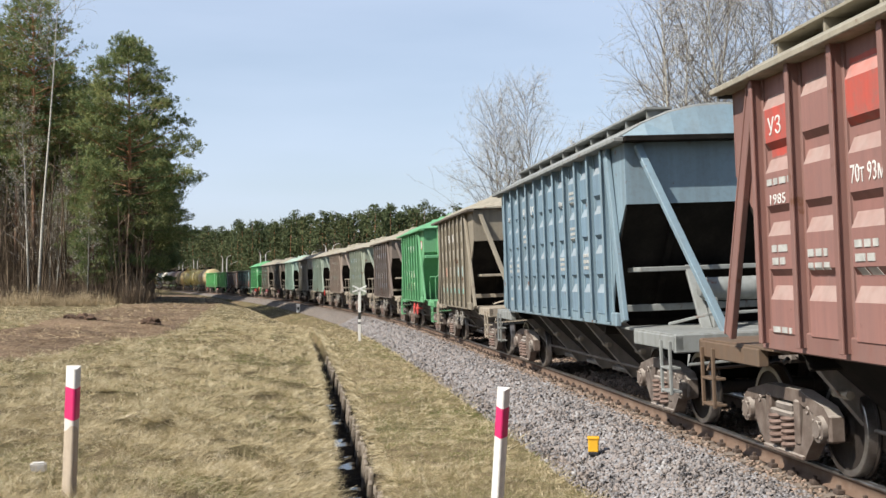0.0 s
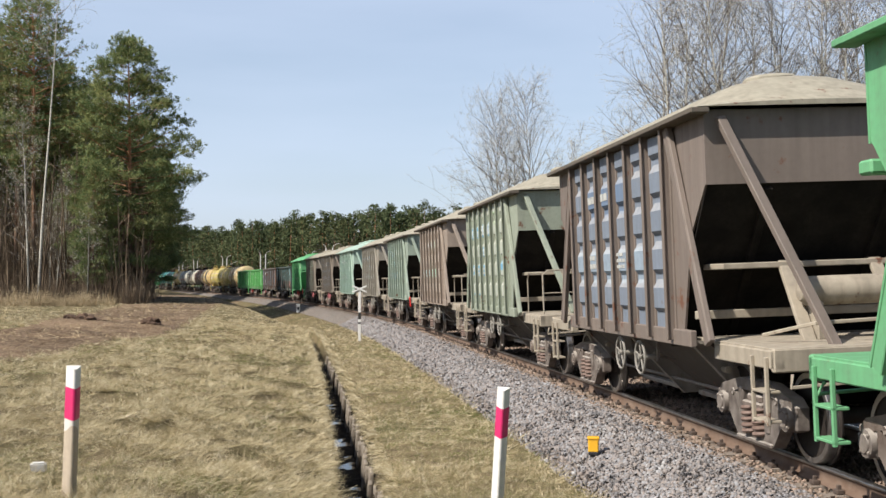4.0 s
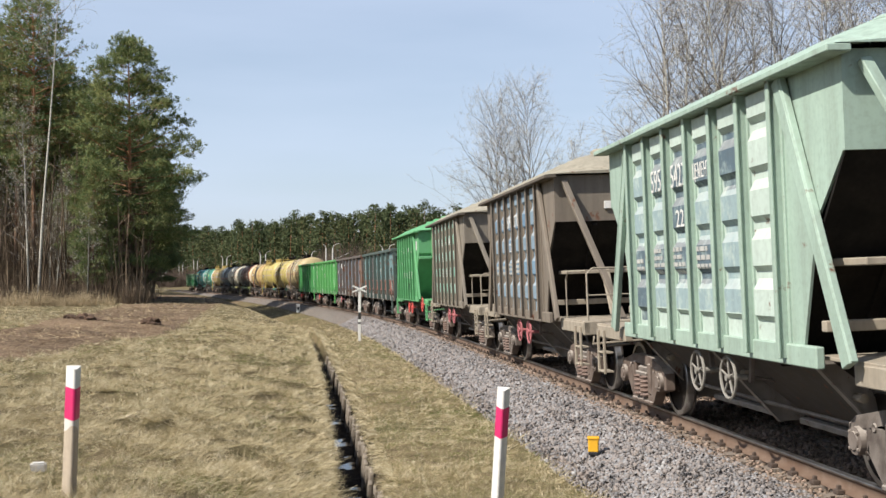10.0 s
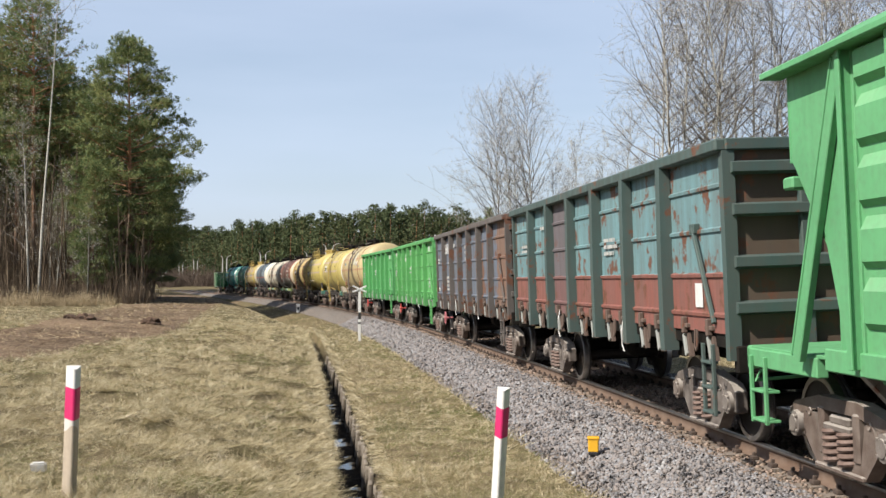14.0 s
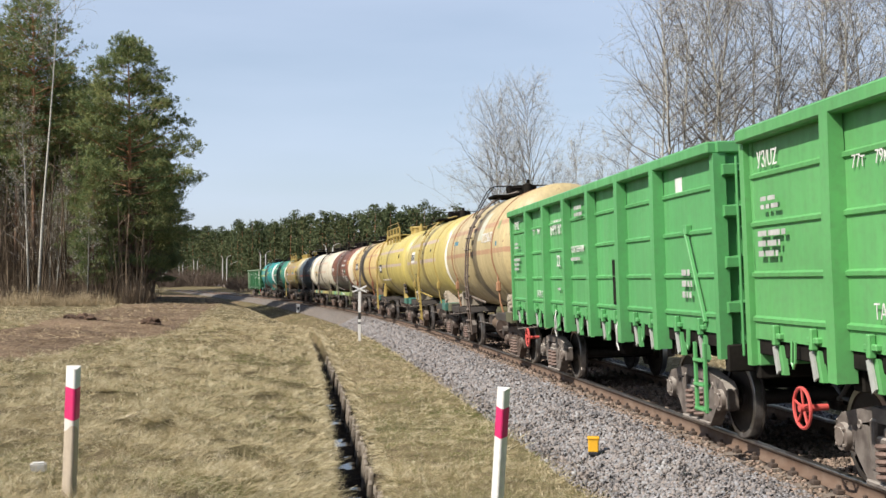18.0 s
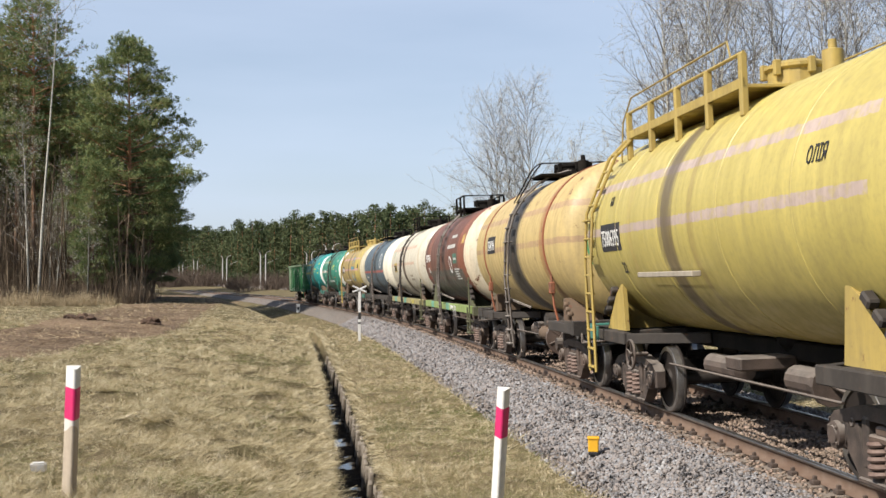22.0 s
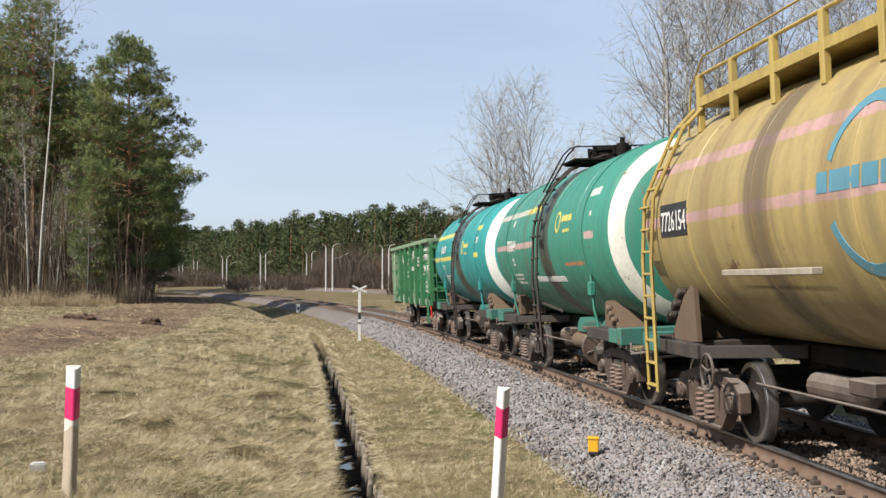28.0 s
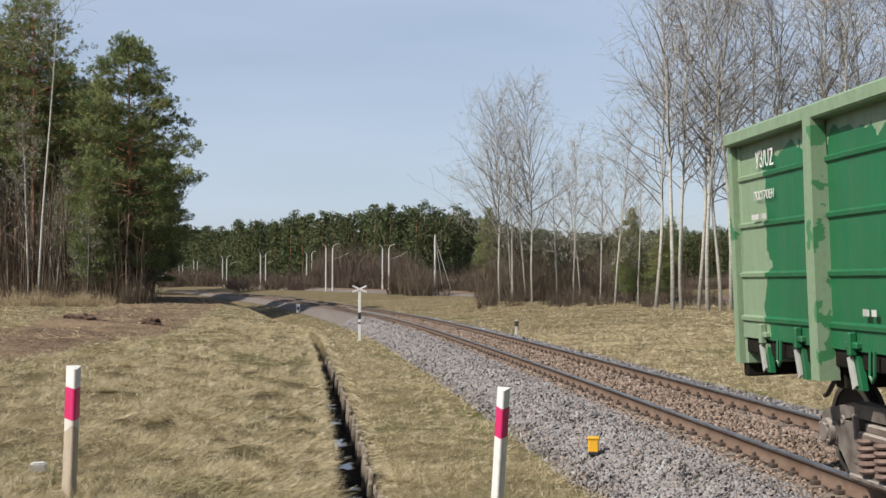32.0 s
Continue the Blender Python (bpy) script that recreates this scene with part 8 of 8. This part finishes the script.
def build_grass():
    """Matted dead grass and fresh green blades near the camera."""
    rng = np.random.default_rng(3)

    def scatter(n, y0, y1, power):
        y = y0 + (y1 - y0) * rng.random(n) ** power
        u = rng.uniform(-60, 1628, n)
        x = (u - 784) / 2012.8 * y
        s, o = rail_sd(x, y)
        ok = ((o < -2.75) | (o > 2.9)) & ~((o > -5.74) & (o < -5.16)) & (bare(x, y) < 0.35 + 0.3 * rng.random(n))
        ok &= ~((hollows(x, y) > 0.12 + 0.6 * rng.random(n)) & (o < -5.9) & (y < 60))
        return x[ok], y[ok], s[ok], o[ok]

    def blades(x, y, s, o, lo, hi, w, flat):
        z = land(x, y, s, o)
        p = np.stack([x, y, z - 0.01], 1)
        flow = fbm(x, y, 1.1, 6) * 3.0 + rng.normal(size=len(x)) * 0.8
        d = np.stack([np.cos(flow), np.sin(flow) - 0.1, 0 * x], 1) * flat + rng.normal(size=p.shape) * np.array([0.8, 0.8, 0.22]) + np.array([0, 0, 0.34])
        k = np.clip(1 + 0.5 * fbm(x, y, 0.6, 4) + 0.8 * fbm(x, y, 2.6, 14), 0.3, 2.4)
        return slivers(p, d, rng.uniform(lo, hi, len(p)) * k, w * np.clip(y / 16, 0.8, 3.5), rng)

    x, y, s, o = scatter(720000, 8.5, 48, 1.7)
    patch = fbm(x, y, 0.30, 11) + 0.5 * smoothstep(-4.9, -3.0, o) * (o < 0) + 0.45 * np.exp(-((x + 8.5) / 4.0) ** 2 - ((y - 24) / 7) ** 2)
    green = rng.random(len(x)) < np.clip(0.15 + 0.50 * patch, 0.02, 0.75)
    for mask, mat, lo, hi, nm, lab in ((~green, "grass", 0.05, 0.15, "dry_grass", "matted straw-coloured dead grass on the verge"), (green, "green", 0.04, 0.12, "green_grass", "short fresh green grass among the straw")):
        v, f = blades(x[mask], y[mask], s[mask], o[mask], lo, hi, 0.0048, 0.4)
        tagged(new(nm, soup(nm, v, f, M[mat])), label=lab, category="grass", kind="stuff")
    # tussocks: sheaves of longer dead blades that lean over together
    x, y, s, o = scatter(19000, 8.5, 55, 1.6)
    keep = (fbm(x, y, 0.5, 31) > -0.3) & ((o < -5.9) | (rng.random(len(x)) < 0.3))
    x, y = x[keep], y[keep]
    n = 40
    r = np.abs(rng.normal(size=(len(x), n))) * 0.06
    an = rng.uniform(0, 2 * math.pi, (len(x), n))
    size = rng.uniform(0.5, 1.45, len(x))[:, None]
    px, py = (x[:, None] + r * np.cos(an) * size).ravel(), (y[:, None] + r * np.sin(an) * size).ravel()
    pz = np.repeat(land(x, y), n) - 0.01
    lean = np.repeat(fbm(x, y, 0.7, 6) * 1.6 - 0.4 + rng.normal(size=len(x)) * 0.7, n)
    d = np.stack([np.cos(an).ravel() * 0.7 + 0.6 * np.cos(lean), np.sin(an).ravel() * 0.7 + 0.6 * np.sin(lean), rng.uniform(0.05, 0.7, len(px))], 1)
    v, f = slivers(np.stack([px, py, pz], 1), d, (rng.uniform(0.08, 0.25, (len(x), n)) * size).ravel(), 0.0050 * np.clip(py / 14, 0.8, 3.5), rng)
    tagged(new("grass_tussocks", soup("grass_tussocks", v, f, M["grass"])), label="leaning tussocks of dead straw-coloured grass", category="grass", kind="stuff")
    # twigs, straw and clods strewn over the bare ground
    n = 13000
    y = 24 + 105 * rng.random(n) ** 1.3
    x = np.interp(y, [22, 30, 38, 48, 65, 86, 102, 143], TRACK_X) + rng.normal(size=n) * 2.6
    keep = (bare(x, y) > 0.15) & (fbm(x * 0.5, y, 0.7, 51) > -0.1)
    x, y = x[keep], y[keep]
    d = rng.normal(size=(len(x), 3)) * np.array([1, 1, 0.25]) + np.array([0, 0, 0.12])
    v, f = slivers(np.stack([x, y, land(x, y)], 1), d, rng.uniform(0.08, 0.35, len(x)), 0.02 * np.clip(y / 40, 0.8, 2.5), rng)
    tagged(new("ground_litter", soup("ground_litter", v, f, M["litter"])), label="dead straw and twigs strewn over bare earth", category="litter", kind="stuff")
    # straw that hangs over both edges of the drain
    n = 16000
    s = 6 + 50 * rng.random(n) ** 1.3
    side = rng.random(n) < 0.5
    o = np.where(side, rng.uniform(-5.12, -4.95, n), rng.uniform(-6.0, -5.80, n))
    x, y, h = rail_at(s, o)
    k = np.where(side, -1.0, 1.0)
    d = np.stack([np.cos(h) * k, np.sin(h) * k, rng.uniform(-0.9, 0.35, n)], 1) + rng.normal(size=(n, 3)) * 0.35
    v, f = slivers(np.stack([x, y, land(x, y) + 0.02], 1), d, rng.uniform(0.08, 0.26, n), 0.008 * np.clip(y / 14, 0.8, 3.0), rng)
    tagged(new("drain_edge_straw", soup("drain_edge_straw", v, f, M["grass"])), label="dead straw hanging over the drain's edges", category="grass", kind="stuff")
    x, y, s, o = scatter(150000, 45, 130, 1.5)
    v, f = blades(x, y, s, o, 0.06, 0.18, 0.0075, 0.6)
    tagged(new("far_dry_grass", soup("far_dry_grass", v, f, M["grass"])), label="dry straw grass on the far verge", category="grass", kind="stuff")


def build_stones():
    """Crushed stone on the bed, nearest stretch piece by piece."""
    rng = np.random.default_rng(8)
    base = np.array([(x, y, z) for x in (-1, 1) for y in (-1, 1) for z in (-1, 1)], float) * 0.6
    base = np.concatenate([base, [[0, 0, 0.85], [0, 0, -0.85]]])
    tri = np.array([(1, 3, 8), (3, 7, 8), (7, 5, 8), (5, 1, 8), (0, 1, 5), (0, 5, 4), (4, 5, 7), (4, 7, 6), (6, 7, 3), (6, 3, 2), (2, 3, 1), (2, 1, 0)])
    kinds = [base * (1 + rng.normal(size=base.shape) * 0.22) for _ in range(12)]
    prof_o = [-2.75, -2.45, -1.75, -1.55, -0.9, 0, 0.9, 1.55, 1.75, 2.6, 2.9]
    prof_z = [-0.62, -0.50, -0.215, -0.20, -0.21, -0.20, -0.21, -0.20, -0.22, -0.62, -0.75]
    c, sn = math.cos(CANT), math.sin(CANT)
    for name, mat, n, o0, o1, label in (("shoulder_stone", "stone", 52000, -2.85, -1.15, "loose grey crushed stones on the bed's shoulder"), ("bed_stone", "brownstone", 34000, -1.3, 1.3, "brown rust-stained crushed stones between the rails"), ("far_shoulder_stone", "stone", 9000, 1.2, 2.7, "grey crushed stones on the far shoulder")):
        s = 3.5 + 60 * rng.random(n) ** 1.7
        o = rng.uniform(o0, o1, n)
        if name == "shoulder_stone":
            o = np.where(o < -2.5, o + 0.5 * (rng.random(n) < 0.6), o)
        h = np.interp(o, prof_o, prof_z)
        oo, hh = -0.79 + (o + 0.79) * c - h * sn, (o + 0.79) * sn + h * c
        sz = rng.uniform(0.014, 0.034, n) * np.clip(0.8 + s / 45, 0.8, 1.9)
        near_rail = np.minimum(np.abs(o - 0.795), np.abs(o + 0.795)) < 0.11
        x, y, _ = rail_at(s, oo)
        hh = np.maximum(hh, land(x, y) - 0.005)
        keep = ~near_rail
        x, y, hh, sz = x[keep], y[keep], hh[keep], sz[keep]
        an = rng.uniform(0, 2 * math.pi, (len(x), 2))
        ca, sa = np.cos(an), np.sin(an)
        V = np.stack([kinds[i] for i in rng.integers(0, 12, len(x))]) * (sz[:, None] * rng.uniform(0.75, 1.3, (len(x), 3)))[:, None, :]
        a, b, g = V[..., 0], V[..., 1], V[..., 2]
        a, b = a * ca[:, :1] - b * sa[:, :1], a * sa[:, :1] + b * ca[:, :1]
        b, g = b * ca[:, 1:] - g * sa[:, 1:], b * sa[:, 1:] + g * ca[:, 1:]
        V = np.stack([a + x[:, None], b + y[:, None], g + hh[:, None] + 0.010], -1).reshape(-1, 3)
        F = (tri[None] + (np.arange(len(x)) * 10)[:, None, None]).reshape(-1, 3)
        tagged(new(name, soup(name, V, F, M[mat])), label=label, category="stones", kind="stuff")


build_trees()
build_far_wood()
build_scrub()
build_grass()
build_stones()


# ---------------------------------------------------------------- posts, poles and small things
def ground_z(x, y):
    return float(land(np.array([float(x)]), np.array([float(y)]))[0])


M["postwhite"] = painted("white_post_paint", (0.72, 0.70, 0.66, 1), 0.35, 0.0, 0.5, 31)
M["postold"] = painted("worn_white_post_paint", (0.66, 0.63, 0.57, 1), 0.75, 0.1, 0.6, 32, streaks=14, zones=((2, -1.0, 0.55, (0.40, 0.33, 0.25, 1), 0.5),))
M["postred"] = painted("magenta_red_band_paint", (0.55, 0.012, 0.115, 1), 0.15, 0.0, 0.45, 33)
M["yellow"] = painted("yellow_box_paint", (0.80, 0.42, 0.02, 1), 0.15, 0.0, 0.45, 34)
M["timber"] = plain("wet_old_boards", (0.24, 0.205, 0.165, 1), (0.12, 0.095, 0.07, 1), 3.0, 0.9, 0, 0.6, 0.02)


def marker_post(x, y, h, mat, lean, label, zb=None, turn=0):
    """Three-sided roadside marker with a rounded nose, a red band and a slanted top."""
    ob = new("marker_post")
    tagged(ob, label=label, category="marker post", group="red and white marker posts")

    def section(grow=0.0):
        w, nose = 0.058 + grow, [(math.sin(a) * (0.018 + grow), -0.045 - math.cos(a) * (0.018 + grow)) for a in (-1.1, -0.55, 0, 0.55, 1.1)]
        return [(-w, 0.042 + grow), (-w, 0.028)] + nose + [(w, 0.028), (w, 0.042 + grow)]

    def stretch(g, ring, low, high):
        rows = [[(px, py, low(px, py)) for px, py in ring], [(px, py, high(px, py)) for px, py in ring]]
        k, n = len(g.v), len(ring)
        g.v += rows[0] + rows[1]
        g.f += [tuple(range(k + n - 1, k - 1, -1)), tuple(range(k + n, k + 2 * n))]
        g.f += [(k + i, k + (i + 1) % n, k + n + (i + 1) % n, k + n + i) for i in range(n)]
    band0, band1 = h * 0.585, h * 0.83
    dip = lambda px, py: -0.25 * max(0.0, -py)
    for nm, ring, low, high, m, lab in (("shaft", section(), lambda a, b: -0.5, lambda a, b: band0 + dip(a, b), mat, ""), ("band", section(0.0015), lambda a, b: band0 + dip(a, b), lambda a, b: band1 + dip(a, b), M["postred"], "magenta-red painted band"), ("cap", section(), lambda a, b: band1 + dip(a, b), lambda a, b: h - 0.02 + 0.25 * b, M["postwhite"], "clean white slanted cap")):
        g = Geo()
        stretch(g, ring, low, high)
        part(nm, g, m, ob, lab)
    ob.matrix_basis = pose(x, y, ground_z(x, y) if zb is None else zb, 0, lean, turn)


def whistle_post(x, y):
    ob = new("cross_sign_post")
    tagged(ob, label="slim white signpost with black bands and a small white cross", category="signpost")
    g = Geo()
    g.box(-0.06, -0.04, -0.4, 0.06, 0.04, 2.24, 0.01)
    part("post", g, M["postwhite"], ob)
    for z0, z1 in ((0.72, 0.82), (0.92, 1.22)):
        g = Geo()
        g.box(-0.062, -0.043, z0, 0.062, 0.043, z1, 0.01)
        part("band", g, M["black"], ob, "black painted band")
    for a in (-24, 24):
        g = Geo()
        g.block((0, -0.06 - 0.012 * (a > 0), 2.20), (0.32, 0.008, 0.032), Matrix.Rotation(radians(a), 3, "Y"), 0.004)
        part("cross_arm", g, M["white"], ob)
    ob.matrix_basis = pose(x, y, ground_z(x, y), 0, 0, 4)


def line_pole(x, y, h, kind="pair"):
    """Concrete mast pair, or a single pole with stays, of the second line."""
    ob = new("line_pole")
    z = ground_z(x, y)
    tagged(ob, label="pale concrete line mast with a curved bracket" if kind == "pair" else "pale concrete pole with wire stays", category="line pole", group="poles of the second line")
    for k in (0, 1) if kind == "pair" else (0,):
        g = Geo()
        g.tube([(k * 1.2, 0, -0.5), (k * 1.2, 0, h)], 0.17, 8, 0.12)
        part("mast", g, M["pole"], ob, smooth=True)
    g = Geo()
    if kind == "pair":
        g.tube([(1.2, 0, h - 0.2), (1.35, 0, h + 0.4), (1.8, 0, h + 0.7), (2.4, 0, h + 0.8)], 0.05, 5)
        g.tube([(0, 0, h - 0.2), (-0.15, 0, h + 0.35), (-0.6, 0, h + 0.7)], 0.05, 5)
        g.beam((1.2, 0, h - 2.2), (4.2, 0, h - 0.9), 0.05, 0.05)
        part("bracket", g, M["pole"], ob)
    else:
        for sx in (1.2, 2.4):
            g.tube([(0, 0, h - 0.5), (sx, 0, 0.0)], 0.035, 4)
        part("stay", g, M["pole"], ob)
        g = Geo()
        g.beam((-0.5, 0, h - 0.35), (0.5, 0, h - 0.35), 0.1, 0.1)
        for k in (-0.4, 0.4):
            g.lathe([(h - 0.3, 0.05), (h - 0.12, 0.06), (h - 0.1, 0.0)], 8, "Z", (k, 0, 0))
        part("crossarm", g, M["clip"], ob)
    ob.matrix_basis = pose(x, y, z, 0, 0, 8)


def second_line():
    """The other line far behind, on its own low bank."""
    pts = [(60, 62), (30, 98), (16, 122), (6, 148), (-6, 180), (-22, 222), (-43, 275), (-84, 383), (-125, 500)]
    ys = np.arange(62, 500, 4.0)
    xs = np.interp(ys, [p[1] for p in pts], [p[0] for p in pts])
    k = np.ones(9) / 9
    xs = np.convolve(np.pad(xs, 4, "edge"), k, "valid")
    prof = [(-4.2, -0.1), (-2.4, 0.32), (-0.9, 0.34), (0.9, 0.34), (2.4, 0.32), (4.2, -0.1)]
    dx = np.gradient(xs, ys)
    n = np.stack([np.ones_like(dx), -dx], 1) / np.sqrt(1 + dx ** 2)[:, None]
    z0 = land(xs, ys)

    def sweep(name, pr, mat):
        vs = np.stack([np.stack([xs + n[:, 0] * o, ys + n[:, 1] * o, z0 + h], 1) for o, h in pr], 1)
        i = np.arange(len(xs) * len(pr)).reshape(len(xs), len(pr))
        q = np.stack([i[:-1, :-1], i[:-1, 1:], i[1:, 1:], i[1:, :-1]], -1).reshape(-1, 4)
        return soup(name, vs.reshape(-1, 3), np.concatenate([q[:, [0, 1, 2]], q[:, [0, 2, 3]]]), mat)
    tagged(new("second_line_bed", sweep("second_line_bed", prof, M["ballast"])), label="brown stone bed of a second railway line", category="ballast", kind="structure")
    for o in (-0.79, 0.79):
        me = sweep("second_line_rail", [(o - 0.06, 0.34), (o - 0.035, 0.52), (o + 0.035, 0.52), (o + 0.06, 0.34)], M["rail"])
        tagged(new("second_line_rail", me), label="rusty rail of the second line", category="rail", group="rails of the second line", kind="structure")


def build_small():
    marker_post(-3.10, 9.5, 1.07, M["postold"], 1.5, "weathered white marker post with a red band in the grass", 0.13, 26)
    marker_post(0.49, 10.4, 1.09, M["postwhite"], 3.4, "white marker post with a red band beside the drain", -0.15, -4)
    whistle_post(-3.5, 47.8)
    second_line()
    for u, y, h in ((288, 400, 7.6), (317, 392, 7.6), (343, 383, 8.0), (394, 330, 8.0), (461, 270, 8.0), (543, 272, 8.0), (577, 208, 8.0), (677, 214, 8.0)):
        line_pole(spot(u, y), y, h)
    line_pole(spot(770, 152), 152, 8.2, "single")
    # yellow trackside box
    ob = new("trackside_box")
    tagged(ob, label="small yellow trackside box on a black stub", category="trackside box")
    g = Geo()
    g.box(-0.07, -0.055, 0.16, 0.07, 0.055, 0.35, 0.012)
    g.box(-0.08, -0.065, 0.33, 0.08, 0.065, 0.365, 0.01)
    part("cover", g, M["yellow"], ob)
    g = Geo()
    g.box(-0.05, -0.045, -0.1, 0.05, 0.045, 0.16, 0.01)
    g.box(-0.065, -0.06, 0.12, 0.065, 0.06, 0.165, 0.008)
    part("stub", g, M["black"], ob)
    bx, by = spot(1049, 15.4), 15.4
    ob.matrix_basis = pose(bx, by, -0.56, 0, 0, -8)
    g = Geo()
    g.tube([(bx + 0.05, by, -0.48), (bx + 0.25, by + 0.15, -0.46), (bx + 0.5, by + 0.5, -0.36), (bx + 0.8, by + 0.75, -0.26), (bx + 1.1, by + 0.9, -0.21), (bx + 1.5, by + 0.95, -0.21)], 0.018, 6)
    tagged(part("cable", g, M["black"], smooth=True), label="black cable from the box into the ballast", category="cable")
    # low posts by the line
    for name, x, y, h, lab in (("distance_post", spot(914, 45), 45, 0.84, "slim grey post with a dark top"), ("picket_post", spot(528, 96), 96, 0.75, "short white painted picket post")):
        ob = new(name)
        tagged(ob, label=lab, category="post")
        g = Geo()
        w = 0.045 if name == "distance_post" else 0.14
        g.box(-w, -w, -0.3, w, w, h, 0.015)
        part("shaft", g, M["pole"] if name == "distance_post" else M["postwhite"], ob)
        g = Geo()
        if name == "distance_post":
            g.box(-w - 0.03, -w - 0.03, h - 0.26, w + 0.03, w + 0.03, h - 0.05, 0.02)
            part("top_mark", g, M["clip"], ob)
        else:
            g.box(-0.07, -w - 0.004, h - 0.5, 0.07, -w, h - 0.25, 0.001)
            part("number_bar", g, M["black"], ob)
        ob.matrix_basis = pose(x, y, ground_z(x, y), 0, 0, 10)
    # pale stone in the grass
    rng = np.random.default_rng(2)
    bm = bmesh.new()
    bmesh.ops.create_cube(bm, size=0.14)
    bmesh.ops.bevel(bm, geom=bm.edges[:], offset=0.02, segments=2, affect="EDGES")
    for v in bm.verts:
        v.co *= 1 + 0.10 * noise.noise(v.co * 14)
        v.co.z *= 0.6
    me = bpy.data.meshes.new("field_stone")
    bm.to_mesh(me)
    bm.free()
    me.materials.append(M["pole"])
    ob = new("field_stone", me)
    tagged(ob, label="pale squarish stone block lying in the grass", category="stone")
    ob.matrix_basis = pose(spot(72, 10.5), 10.5, ground_z(spot(72, 10.5), 10.5) + 0.12, 0, 0, 20)
    # drain: water and the board wall on the line's side
    n = Nodes("drain_water", 0.04)
    n.b.inputs["IOR"].default_value = 1.33
    water = n.done((0.012, 0.011, 0.009, 1), n.noise(5, 2), 0.06, 0.02)
    me = along("water", [(-5.70, -1.268), (-5.45, -1.268), (-5.2, -1.268)], 5, 40, 0.8, water, lean=False)
    tagged(new("water", me), label="dark shallow water in the drain", category="water", kind="structure")
    wall = new("drain_boards")
    tagged(wall, label="row of old weathered boards lining the drain", category="board wall", kind="structure")
    r = random.Random(6)
    s = 5.5
    while s < 36:
        ln = r.uniform(0.25, 0.6)
        x, y, h = rail_at(s + ln / 2, -5.17 + r.uniform(-0.02, 0.02))
        g = Geo()
        g.box(-ln / 2 + 0.01, -0.03, -1.3, ln / 2 - 0.01, 0.03, -0.80 + r.uniform(-0.10, 0.05), 0.012)
        part("board", g, M["timber"], wall, m=Matrix.Translation((x, y, 0)) @ Matrix.Rotation(h + math.pi / 2 + r.uniform(-0.02, 0.02), 4, "Z") @ Matrix.Rotation(r.uniform(-0.02, 0.10), 4, "X"))
        s += ln
    # clods of dug earth
    for cx, cy, sc in ((-14.4, 45.8, 0.85), (-11.1, 43.2, 0.62), (-15.2, 46.4, 0.5), (-13.7, 45.6, 0.4)):
        bm = bmesh.new()
        bmesh.ops.create_icosphere(bm, subdivisions=4, radius=0.55)
        for v in bm.verts:
            v.co *= 1 + 0.45 * noise.noise(v.co * 3.1 + Vector((cx, cy, 0))) + 0.25 * noise.noise(v.co * 9)
            v.co.z *= 0.55
        me = bpy.data.meshes.new("earth_heap")
        bm.to_mesh(me)
        bm.free()
        me.materials.append(M["soil"])
        ob = new("earth_heap", me)
        tagged(ob, label="heap of dark dug-up earth on the bare ground", category="earth heap", group="earth heaps")
        ob.matrix_basis = pose(cx, cy, ground_z(cx, cy), 0, 0, 30 * cx) @ Matrix.Diagonal((sc * 1.2, sc, sc, 1))


build_small()


# ---------------------------------------------------------------- the train runs
def travelled(t):
    """Metres run since 16 s."""
    d = t - 16.0
    return 10.3191 * d + 0.0587 * d * d / 16 + 0.0165 * d ** 3 / 256


def wagon_pose(c, base):
    """Stands a wagon on the line by its two bogies; c is the place of its middle."""
    a, b = line_pose(c - base / 2), line_pose(c + base / 2)
    p, q = a.translation, b.translation
    x = (p - q).normalized()
    y = ((a.to_3x3() @ Vector((0, 1, 0))) + (b.to_3x3() @ Vector((0, 1, 0)))).normalized()
    z = x.cross(y).normalized()
    y = z.cross(x)
    r = Matrix((x, y, z)).transposed().to_4x4()
    r.translation = (p + q) / 2
    return r


def motions():
    times = [0, 2 / 30, 5 / 30] + [0.5 * i for i in range(1, 64)] + [32 - 5 / 30, 32 - 2 / 30, 32.0]
    for ob, c, base in TRAIN:
        walk(ob, [(t, wagon_pose(c - travelled(t), base)) for t in times])
    spin = [(i / 15, Matrix.Rotation(travelled(i / 15) / 0.475, 4, "Y")) for i in range(481)]
    for ob in WHEELS:
        at = ob.matrix_basis.translation.copy()
        walk(ob, [(t, Matrix.Translation(at) @ m) for t, m in spin])


motions()
